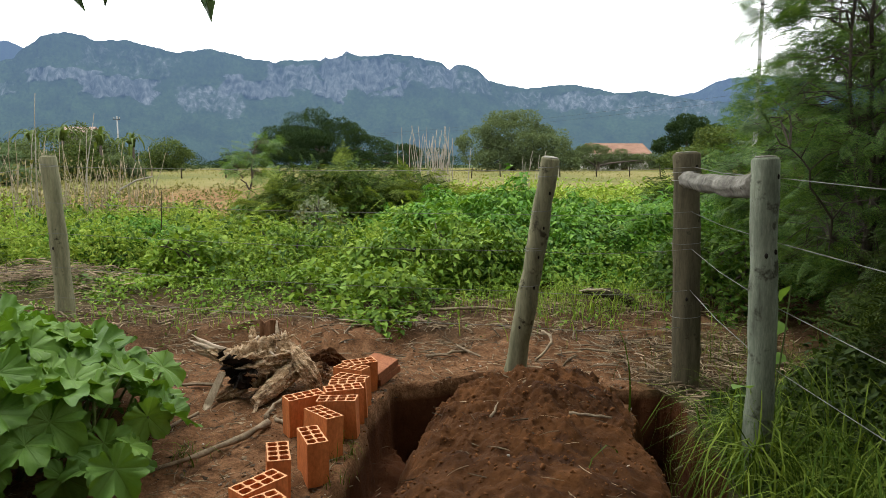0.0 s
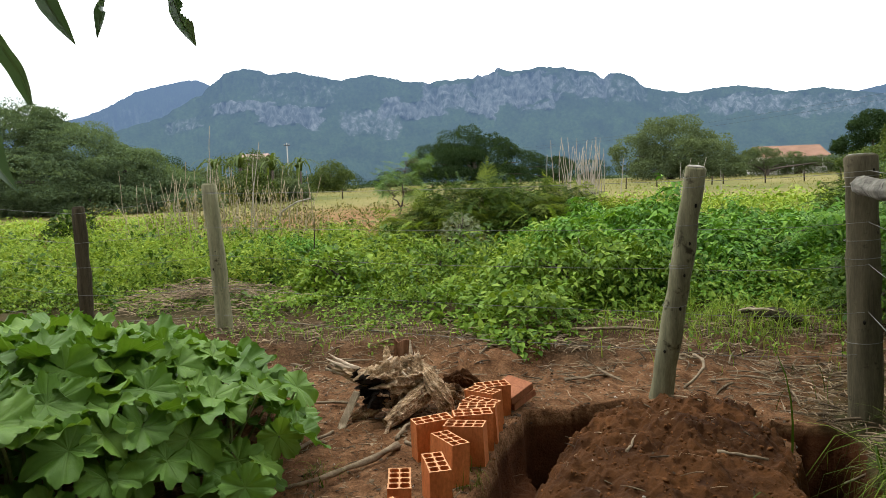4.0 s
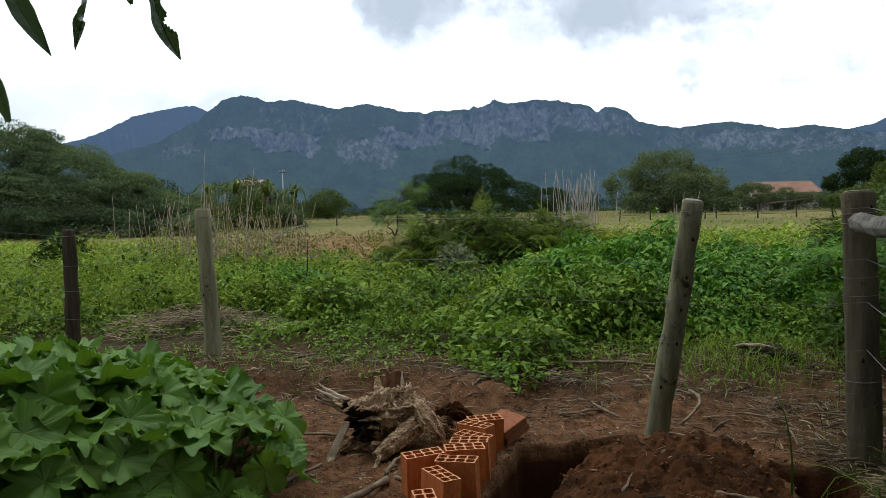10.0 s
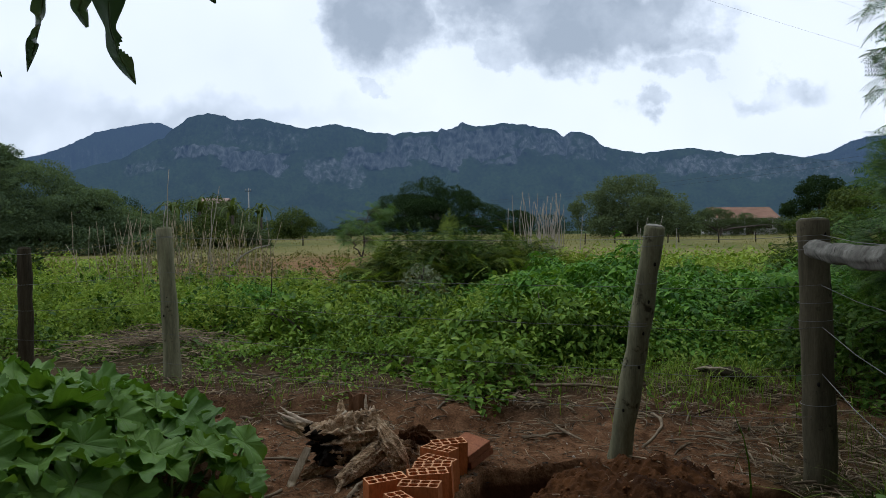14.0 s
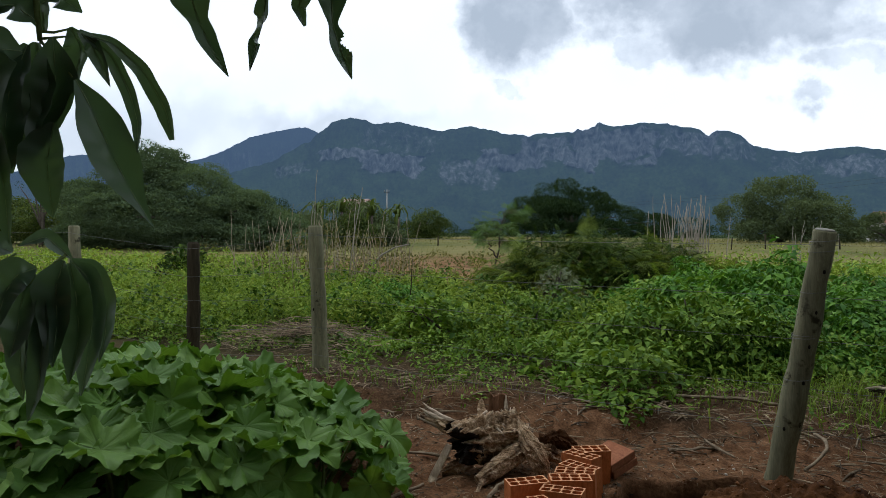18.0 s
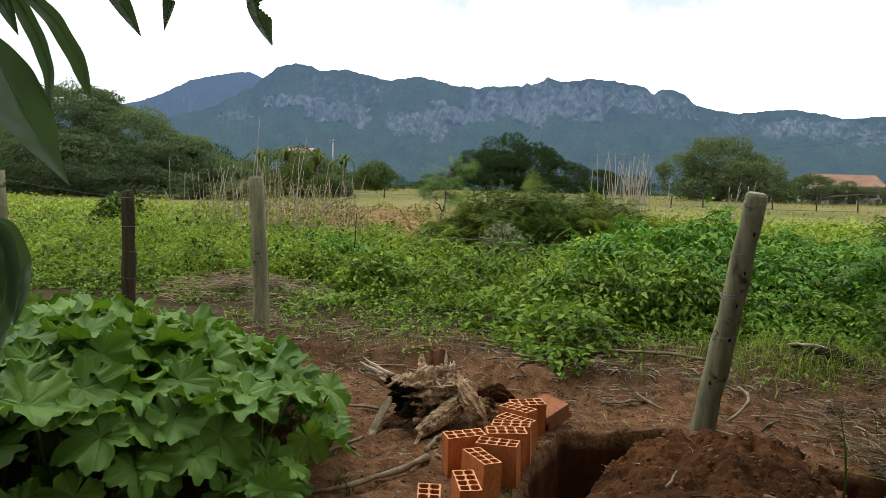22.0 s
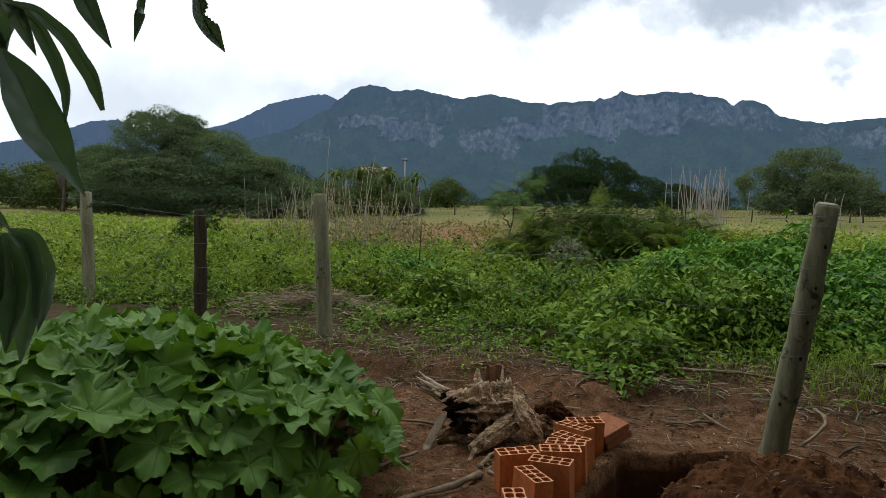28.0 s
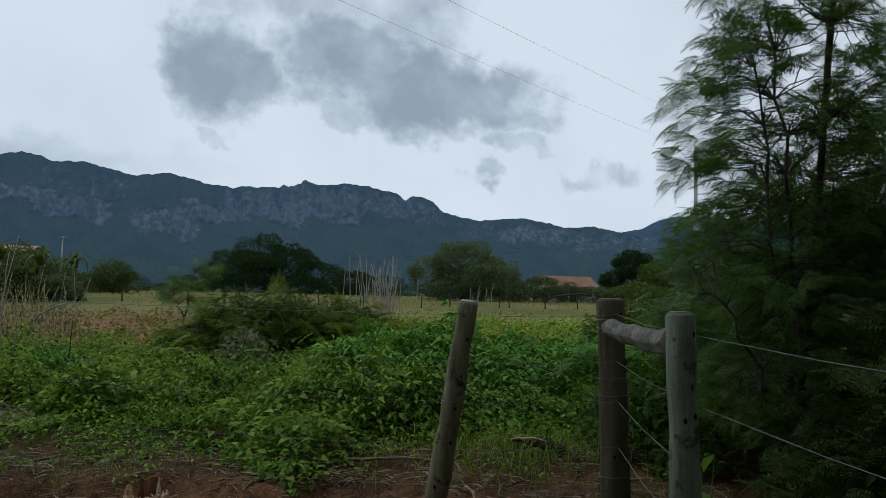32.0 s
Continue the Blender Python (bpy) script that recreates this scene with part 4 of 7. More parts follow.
HZ = np.maximum(heap_height(HX, HY), -0.85)
heap = solid("soil_mound", np.stack([HX, HY, HZ], -1).reshape(-1, 3), grid_faces(len(hx), len(hy)), M_SOIL)
tagged(heap, "loose heap of dug red-brown soil inside the trench", "soil mound")


def clod_leaf():
    """A rounded irregular lump about 1 across."""
    bm = bmesh.new()
    bmesh.ops.create_icosphere(bm, subdivisions=1, radius=0.5)
    bm.verts.index_update()
    v = np.array([q.co for q in bm.verts]) * (1 + 0.28 * np.sin(np.arange(len(bm.verts)) * 2.7))[:, None] * (1, 0.85, 0.7)
    f = np.array([[q.index for q in k.verts] for k in bm.faces])
    bm.free()
    return v, f


def clods(name, n, box, lo, hi, height, material, seed, label):
    r = np.random.default_rng(seed)
    x, y = r.uniform(box[0], box[1], n), r.uniform(box[2], box[3], n)
    level = height(x, y) > -0.07
    x, y = x[level], y[level]
    n = len(x)
    s = lo + (hi - lo) * r.beta(0.8, 4, n)
    m = turned(r.uniform(0, 6.28, n), r.normal(0, 0.6, n), r.normal(0, 0.6, n), s)
    v, f = strewn(clod_leaf(), m, np.stack([x, y, height(x, y) + s * 0.12], -1))
    return tagged(solid(name, v, f, material, None, True), label, "soil", kind="stuff")


clods("soil_clods", 2600, (0.4, 1.9, 1.5, 3.95), 0.006, 0.040, lambda x, y: np.maximum(heap_height(x, y), terrain(x, y)), M_CLOD, 61, "crumbled clods of red soil on the heap")
clods("trench_crumbs", 1500, (-0.2, 2.6, 2.0, 4.5), 0.006, 0.03, terrain, M_CLOD, 62, "small crumbs of earth along the trench")
def flake():
    return [(-0.5, -0.2, 0.05), (0.45, -0.3, 0), (0.5, 0.25, 0.06), (-0.4, 0.3, 0)], [(0, 1, 2), (0, 2, 3)]


r = np.random.default_rng(64)
n = 15000
x, y = r.uniform(-2.6, 3.4, n), 2.0 + 4.0 * r.uniform(0, 1, n) ** 0.7
k = (terrain(x, y) > -0.09) & ((heap_height(x, y) < -0.1) | (y > 4.0) | (r.uniform(0, 1, n) < 0.06)) & (smooth(waves(x, y, 0.7, 65), -0.6, 0.5) > r.uniform(0, 1, n))
x, y = x[k], y[k]
m = turned(r.uniform(0, 6.28, len(x)), r.normal(0, 0.25, len(x)), r.normal(0, 0.25, len(x)), 0.008 + 0.034 * r.beta(1, 3.5, len(x)))
v, f = strewn(flake(), m, np.stack([x, y, np.where((x > 0.3) & (x < 2.1) & (y < 4.0), np.maximum(terrain(x, y), heap_height(x, y)), terrain(x, y)) + 0.005], -1))
tagged(solid("leaf_litter", v, f, M_FLAKE, None, False), "brown bits of dead leaf and bark on the dirt", "leaf litter", kind="stuff")
clods("pale_chips", 620, (-1.6, 3.1, 2.3, 5.9), 0.006, 0.030, lambda x, y: np.where((heap_height(x, y) > -0.1) & (np.sin(91 * x + 57 * y) < 0.86), -1.0, np.maximum(heap_height(x, y), terrain(x, y))), M_PEBBLE, 63, "pale wood chips and stones scattered on the dirt")


# ---- tree stump ----
stump = thing("tree_stump", "uprooted weathered tree stump with charred hollow and splintered limb", "stump", (-0.28, 4.05, 0.0))
S = np.array([-0.28, 4.05, 0.0])


def stump_part(name, points, radii, material, sides=12, lump=0.2, seed=0, label=""):
    return solid(name, *tube(np.array(points, float) - S, radii, sides, lump, seed), material, stump, label=label)


def gnarled(name, points, radii, material, sides, rough, seed, label="", parent=None, origin=S):
    """A torn piece of root wood: long ridges, knots and hollows along it."""
    p = np.array(points, float)
    n, sides = 44, sides * 2
    k = np.linspace(0, 1, n)
    q = np.linspace(0, 1, len(p))
    path = np.stack([np.interp(k, q, p[:, a]) for a in range(3)], -1) - origin
    rad = np.interp(k, np.linspace(0, 1, len(radii)), radii)
    v, f = tube(path, rad, sides)
    v = np.array(v)
    ang = np.tile(np.linspace(0, 2 * np.pi, sides, endpoint=False), n)
    along = np.repeat(k, sides) * 6
    axis = np.repeat(path, sides, 0)
    g = 1 + rough * (0.55 * waves(np.cos(ang) * 2.0 + along * 0.2, np.sin(ang) * 2.0, 1.6, seed, 3) - 0.45 * np.abs(np.sin(4.5 * ang + 0.7 * np.sin(along * 0.8 + seed))) - 0.25 * np.abs(np.sin(9 * ang + 1.5 * np.sin(along + 2 * seed))) + 0.35 * waves(ang * 0.9, along, 1.2, seed + 1, 4) + 0.10 * np.random.default_rng(seed).normal(0, 1, len(ang)))
    v = axis + (v - axis) * g[:, None]
    return solid(name, v, f, material, parent or stump, parent is not None, label)


def hollow_trunk():
    """The lying trunk: torn ridged outside, charred about its open mouth; the mouth is a deep burnt bowl."""
    r = np.random.default_rng(3)
    n, sides = 60, 110
    a, b = np.array([-0.405, 3.90, 0.175]) - S, np.array([-0.085, 4.20, 0.165]) - S
    axis = (b - a) / np.linalg.norm(b - a)
    u = np.cross(axis, (0, 0, 1))
    u /= np.linalg.norm(u)
    w = np.cross(u, axis)
    k = np.repeat(np.linspace(0, 1, n), sides)
    t = np.tile(np.linspace(0, 2 * np.pi, sides, endpoint=False), n)
    ca, sa = np.cos(t), np.sin(t)
    rad = np.interp(k, [0, 0.15, 0.5, 0.85, 1.0], [0.108, 0.124, 0.142, 0.130, 0.060])
    ridge_ = np.abs(np.sin(3.5 * t + 1.6 * k + 0.7 * np.sin(5 * k))) * 0.20 + np.abs(np.sin(8 * t + 3 * k + 1.0)) * 0.10
    g = 1 - ridge_ + 0.22 * waves(ca * 2 + k, sa * 2, 1.5, 5, 4) + 0.16 * waves(t * 0.8, k * 5, 0.7, 6, 4) + 0.012 * r.normal(0, 1, len(t))
    rim = np.clip(1 - k / 0.30, 0, 1)
    out = (0.055 * waves(ca * 2, sa * 2, 0.9, 8, 4) - 0.035 * np.clip(sa, 0, 1) + 0.004 * r.normal(0, 1, len(t))) * rim
    V = a + np.outer(k * np.linalg.norm(b - a) + out, axis) + (rad * g)[:, None] * (np.outer(ca, u) * 1.05 + np.outer(sa, w))
    i = np.arange(n * sides).reshape(n, sides)
    j = np.roll(i, -1, 1)
    F = np.stack([i[:-1], j[:-1], j[1:], i[1:]], -1).reshape(-1, 4)
    ob = solid("trunk", V, F, M_STUMP, stump, False)
    ob.data.materials.append(M_CHAR)
    burnt = (k + 0.16 * waves(ca * 2, sa * 2 + 3 * k, 0.8, 9, 4) + 0.10 * sa)[F].mean(1) < 0.12
    ob.data.polygons.foreach_set("material_index", burnt.astype(np.int32))
    m = 9
    rings = []
    edge = V[:sides]
    for q in range(m):
        s_ = q / (m - 1)
        c = a + axis * (0.02 + 0.19 * s_)
        rings.append(c * s_**0.5 + edge * (1 - s_**0.5) + (1 - s_) * s_ * 0.10 * axis + r.normal(0, 0.004, (sides, 3)) * (q > 0))
    i = np.arange(m * sides).reshape(m, sides)
    j = np.roll(i, -1, 1)
    solid("hollow", np.concatenate(rings), np.stack([i[:-1], i[1:], j[1:], j[:-1]], -1).reshape(-1, 4), M_CHAR, stump, False, "charred black hollow")


hollow_trunk()
# torn limb pointing away to the side: thick dark base splitting into bleached splinters
gnarled("limb", [(-0.40, 3.98, 0.215), (-0.50, 4.00, 0.235), (-0.575, 4.02, 0.262)], [0.062, 0.056, 0.046, 0.034, 0.020], M_STUMP, 16, 0.30, 18)
for n, (dx, dy, dz, w) in enumerate(((-0.655, 4.06, 0.345, 0.0075), (-0.665, 4.03, 0.322, 0.008), (-0.635, 4.07, 0.325, 0.006), (-0.672, 4.01, 0.290, 0.009), (-0.660, 4.00, 0.272, 0.008), (-0.615, 4.05, 0.315, 0.005), (-0.640, 4.02, 0.300, 0.006))):
    stump_part("splinter", bent((-0.46, 3.985 + 0.006 * n, 0.258 - 0.008 * n), (dx, dy, dz), (0, 0, -0.012), 6, 0.003, 20 + n), [w * 2.9, w * 2.6, w * 2.1, w * 1.6, w * 0.9, 0.0012], M_SPLINTER if n % 4 != 3 else M_STUMP, 6, 0.3, n, "bleached splintered wood")
# bared log below the trunk, from under its far end down to the front
gnarled("root", [(-0.07, 4.02, 0.135), (-0.13, 3.93, 0.105), (-0.20, 3.84, 0.065), (-0.275, 3.76, 0.022)], [0.058, 0.062, 0.058, 0.052, 0.046, 0.034], M_STUMP, 20, 0.20, 11)
# tapered root arching from the top of the far end to the ground
gnarled("root", [(-0.088, 4.02, 0.272), (-0.062, 3.97, 0.235), (-0.020, 3.94, 0.17), (0.030, 3.92, 0.095), (0.055, 3.92, 0.00)], [0.004, 0.026, 0.044, 0.054, 0.056, 0.050, 0.040], M_STUMP, 22, 0.24, 12)
gnarled("root", [(-0.02, 4.10, 0.09), (0.05, 4.12, 0.095), (0.13, 4.16, 0.045)], [0.03, 0.045, 0.048, 0.03], M_STUMP, 16, 0.5, 13)
gnarled("root", [(0.02, 4.22, 0.11), (0.10, 4.30, 0.12), (0.20, 4.42, 0.04)], [0.05, 0.055, 0.06, 0.03], M_SOIL, 16, 0.5, 19, "clod of earth and fine roots")
# upright remains of the broken stem behind
gnarled("limb", [(-0.315, 4.08, 0.18), (-0.325, 4.14, 0.27), (-0.335, 4.20, 0.345)], [0.040, 0.034, 0.028, 0.010], M_STUMP, 10, 0.35, 15)
v, f = [], []
for i, z in enumerate((0.12, 0.20, 0.26, 0.32, 0.365)):
    for j, x in enumerate((-0.298, -0.27, -0.24, -0.21, -0.188)):
        for q in (0, 1):
            v.append((x + 0.004 * math.sin(5 * i + 3 * j) - S[0], 4.20 + 0.22 * (z - 0.12) + 0.022 * q + 0.012 * math.sin(2.1 * j) - S[1], z + (0.016 * math.sin(4 * j + 1) if i == 4 else 0)))
for i in range(4):
    for j in range(4):
        a = (i * 5 + j) * 2
        f += [(a, a + 2, a + 12, a + 10), (a + 1, a + 11, a + 13, a + 3)]
for i in range(4):
    a, b = i * 10, i * 10 + 8
    f += [(a, a + 10, a + 11, a + 1), (b, b + 1, b + 11, b + 10)]
f += [(40 + 2 * j, 42 + 2 * j, 43 + 2 * j, 41 + 2 * j) for j in range(4)]
solid("broken_slab", v, f, M_ROTTEN, stump, False, "upright slab of red-brown rotten wood")
gnarled("slab_edge", [(-0.192, 4.19, 0.16), (-0.190, 4.21, 0.26), (-0.196, 4.24, 0.372)], [0.018, 0.016, 0.014, 0.004], M_SPLINTER, 8, 0.3, 16)
gnarled("root", [(-0.34, 3.93, 0.07), (-0.42, 3.90, 0.045), (-0.50, 3.89, 0.01)], [0.035, 0.045, 0.036, 0.02], M_STUMP, 14, 0.5, 17)
gnarled("root", [(-0.22, 3.84, 0.03), (-0.255, 3.72, 0.03), (-0.265, 3.64, 0.0)], [0.016, 0.015, 0.013, 0.008], M_STUMP, 8, 0.4, 21)
for n in range(34):
    along, turn = rng.uniform(0.22, 0.92), rng.uniform(0.2, 2.6)
    c = np.array([-0.405 + 0.32 * along, 3.90 + 0.30 * along, 0.17])
    side = np.array([0.68, -0.73, 0.0])
    p = c + 0.122 * (math.cos(turn) * side + math.sin(turn) * np.array([0, 0, 1]))
    d = np.array([0.73, 0.68, 0]) * rng.uniform(-0.05, 0.05) + rng.normal(0, 0.012, 3)
    stump_part("bark_flake", [p - d, p + (p - c) * 0.10, p + d + (p - c) * rng.uniform(0.05, 0.22)], [0.007, 0.006, 0.001], M_STUMP if n % 3 else M_SPLINTER, 5, 0.5, 30 + n)

rail = thing("brace_rail", "grey rough-barked log wedged between two posts", "log", (2.245, 3.955, 1.215))
R = np.array([2.245, 3.955, 1.215])
gnarled("log", [(2.245, 3.955, 1.215), (2.18, 3.65, 1.200), (2.10, 3.35, 1.206), (2.03, 3.05, 1.199), (1.955, 2.765, 1.214)], [0.054, 0.050, 0.057, 0.049, 0.056, 0.051, 0.055], M_LOG, 14, 0.14, 8, "", rail, R)
solid("sawn_end", *tube([(-0.012, -0.055, 0.0), (-0.030, -0.062, 0.002)], [0.05, 0.044], 10, 0.1, 3), M_CUT, rail)


# ---- loose sticks ----
def stick(label, a, b, r0, r1, sag=(0, 0, 0), seed=0, material=None, sides=8, name="stick", n=9):
    a, b = np.array(a, float), np.array(b, float)
    a[2] += ground_at(a[0], a[1])
    b[2] += ground_at(b[0], b[1])
    s = thing(name, label, "stick", a, "sticks on the ground")
    p = bent(a, b, sag, n, (r0 + r1) * 0.25, seed)
    low = terrain(p[:, 0], p[:, 1])
    low = np.where((p[:, 0] > 0.7) & (p[:, 0] < 1.6) & (p[:, 1] < 3.5), heap_height(p[:, 0], p[:, 1]), low)
    p[:, 2] = np.maximum(p[:, 2], low + 0.3 * r1)
    solid("wood", *tube(p - a, np.linspace(r0, r1, n) * (1 + 0.22 * np.sin(np.arange(n) * 2.4 + seed)), sides, 0.35, seed), material or M_STICK, s)
    return s


stick("long pale crooked branch lying on dirt", (-0.60, 2.93, 0.012), (-0.17, 3.46, 0.014), 0.008, 0.016, (0.03, -0.03, 0), 1)
stake = thing("wooden_stake", "pale grey sawn stake propped against the stump", "stake", (-0.535, 3.80, ground_at(-0.535, 3.80)), "sticks on the ground")
solid("wood", *tube([(0, 0, -0.01), (0.003, 0.02, 0.02), (0.055, 0.075, 0.13), (0.075, 0.095, 0.175), (0.076, 0.097, 0.178)], [0.028, 0.029, 0.027, 0.025, 0.020], 4), M_STAKE, stake, False)
stick("thin grey stick on the dirt", (-0.70, 3.36, 0.01), (-0.56, 3.72, 0.012), 0.010, 0.008, (0, 0, 0), 3)
stick("brown bowed root lying behind the stump", (-0.95, 4.15, 0.008), (-0.50, 4.12, 0.012), 0.006, 0.009, (0, 0, 0.015), 4)
stick("short forked root beside the bricks", (-0.20, 3.60, 0.008), (-0.12, 3.80, 0.03), 0.012, 0.008, (-0.02, 0, 0), 5)
stick("pale broken stick near the bricks", (-0.14, 3.52, 0.01), (-0.02, 3.45, 0.012), 0.012, 0.010, (0, 0, 0), 6)
stick("bleached curved root rising from litter", (1.46, 4.42, 0.01), (1.66, 4.95, 0.03), 0.007, 0.012, (0.09, 0, 0.02), 7)
stick("pale stick leaning on the bank", (-0.52, 4.75, 0.01), (-0.36, 4.95, 0.12), 0.016, 0.012, (0, 0, 0), 8)
stick("straight dry stick in the litter", (0.75, 4.55, 0.012), (1.05, 4.70, 0.012), 0.010, 0.008, (0, 0, 0.0), 9)
stick("brown fallen branch among weeds", (0.80, 5.55, 0.02), (1.60, 5.45, 0.03), 0.014, 0.010, (0, 0, 0.02), 10)
stick("thin root along the strainer post", (2.20, 3.72, 0.012), (2.75, 3.35, 0.02), 0.012, 0.007, (0, 0, 0.01), 11)
stick("dry stick lying on the soil heap", (1.22, 2.95, 0.20), (1.40, 2.89, 0.19), 0.007, 0.005, (0, 0, 0), 12)
stick("short dry stick on the soil heap", (0.86, 2.95, 0.18), (0.92, 3.07, 0.19), 0.006, 0.004, (0, 0, 0), 13)
stick("pale short stick lying on bare dirt", (-0.62, 2.42, 0.01), (-0.50, 2.52, 0.01), 0.012, 0.009, (0, 0, 0), 14, M_SPLINTER)
bark = thing("rotten_log", "dark rotten piece of log with pale edge among weeds", "log", (2.45, 5.65, 0.0))
solid("wood", *tube(bent((-0.22, 0.10, 0.15), (0.26, -0.05, 0.05), (0, 0, 0.03), 9, 0.02, 4), [0.01, 0.03, 0.045, 0.05, 0.06, 0.05, 0.045, 0.03, 0.01], 9, 0.55, 5), M_POST_DARK, bark)
solid("pale_edge", *tube(bent((-0.25, 0.08, 0.165), (0.04, -0.02, 0.165), (0, 0, 0.015), 6, 0.008, 4), [0.004, 0.009, 0.012, 0.010, 0.008, 0.003], 6, 0.3, 6), M_SPLINTER, bark)
bark.location[2] = ground_at(2.45, 5.65) - 0.03


def litter(name, n, box, lo, hi, radius, material, seed, label, lift=0.05, keep=None, height=terrain):
    """Fallen twigs and stalks: thin bent three-sided strips lying any way."""
    r = np.random.default_rng(seed)
    x, y = r.uniform(box[0], box[1], n), r.uniform(box[2], box[3], n)
    if keep is not None:
        ok = keep(x, y) > r.uniform(0, 1, n)
        x, y = x[ok], y[ok]
        n = len(x)
    k = np.linspace(-0.5, 0.5, 5)
    v, f = [], []
    for i, t in enumerate(k):
        w = 1 - abs(t) * 0.8
        v += [(t, w * 0.866, -0.5 * w), (t, -w * 0.866, -0.5 * w), (t, 0, w)]
        if i:
            a, b = 3 * (i - 1), 3 * i
            for c in range(3):
                d = (c + 1) % 3
                f += [(a + c, a + d, b + d), (a + c, b + d, b + c)]
    v, f = np.array(v), np.array(f)
    L = r.uniform(lo, hi, n)
    R = radius * (0.35 + 1.6 * r.uniform(0, 1, n) ** 2.5)
    bow = r.normal(0, 0.07, n)
    V = np.repeat(v[None], n, 0)
    V[:, :, 1:] *= R[:, None, None]
    V[:, :, 1] += bow[:, None] * L[:, None] * (v[None, :, 0] ** 2) * 3
    V[:, :, 2] += np.abs(r.normal(0, 0.05, n))[:, None] * L[:, None] * (0.25 - v[None, :, 0] ** 2) * 3
    V[:, :, 0] *= L[:, None]
    m = turned(r.uniform(0, 6.28, n), r.normal(0, 0.12, n), r.normal(0, 0.10, n), 1.0)
    P = np.stack([x, y, height(x, y) + R * 0.4 + lift * r.uniform(0, 1, n) ** 2], -1)
    V = np.einsum("nij,nkj->nki", m, V) + P[:, None]
    F = f[None] + (np.arange(n) * len(v))[:, None, None]
    return tagged(solid(name, V.reshape(-1, 3), F.reshape(-1, 3), material), label, "dead twigs", kind="stuff")


fence_strip = lambda x, y: smooth(y, 4.3, 5.0) * (1 - smooth(y, 5.7, 6.4)) * (0.75 + 0.25 * smooth(x, 0.3, 0.9)) * (0.10 + 0.90 * smooth(waves(x, y, 0.5, 76, 4), -0.15, 0.30))
litter("dead_twigs", 9500, (-2.6, 3.6, 4.2, 6.3), 0.03, 0.22, 0.0036, M_TWIGS, 71, "dry twigs and dead stalks littering the bank", 0.05, fence_strip)
litter("coarse_twigs", 420, (-2.2, 3.4, 4.3, 6.0), 0.08, 0.34, 0.0062, M_STICK, 78, "thicker dry twigs and root pieces on the bank", 0.03, fence_strip)
litter("post_roots", 130, (1.9, 3.2, 3.4, 5.0), 0.12, 0.40, 0.0060, M_STICK, 79, "dry roots and stalks at the strainer post", 0.04)
litter("post_litter", 1700, (2.02, 3.4, 2.7, 5.0), 0.04, 0.22, 0.0032, M_TWIGS, 72, "dead stalks heaped round the strainer post", 0.07)
litter("yard_twigs", 2200, (-1.6, 2.2, 2.2, 4.6), 0.02, 0.13, 0.0022, M_TWIGS, 73, "small twigs and straws on bare dirt", 0.008, lambda x, y: 1.0 - 0.8 * ((x > 0.3) & (x < 2.1) & (y < 4.05)))
litter("heap_twigs", 90, (0.5, 1.7, 2.2, 3.8), 0.03, 0.16, 0.0028, M_TWIGS, 74, "twigs mixed into the dug soil", 0.004, None, heap_height)
litter("hay_pile", 5200, (-3.9, -1.6, 6.2, 7.9), 0.06, 0.30, 0.0032, M_TWIGS, 75, "low grey-brown pile of dry cut stalks", 0.12, lambda x, y: np.exp(-(((x + 2.65) / 0.75) ** 2 + ((y - 6.95) / 0.5) ** 2)), lambda x, y: terrain(x, y) + (0.15 + 0.08 * waves(x, y, 0.5, 77)) * np.exp(-(((x + 2.65) / 0.60) ** 2 + ((y - 6.95) / 0.4) ** 2)))


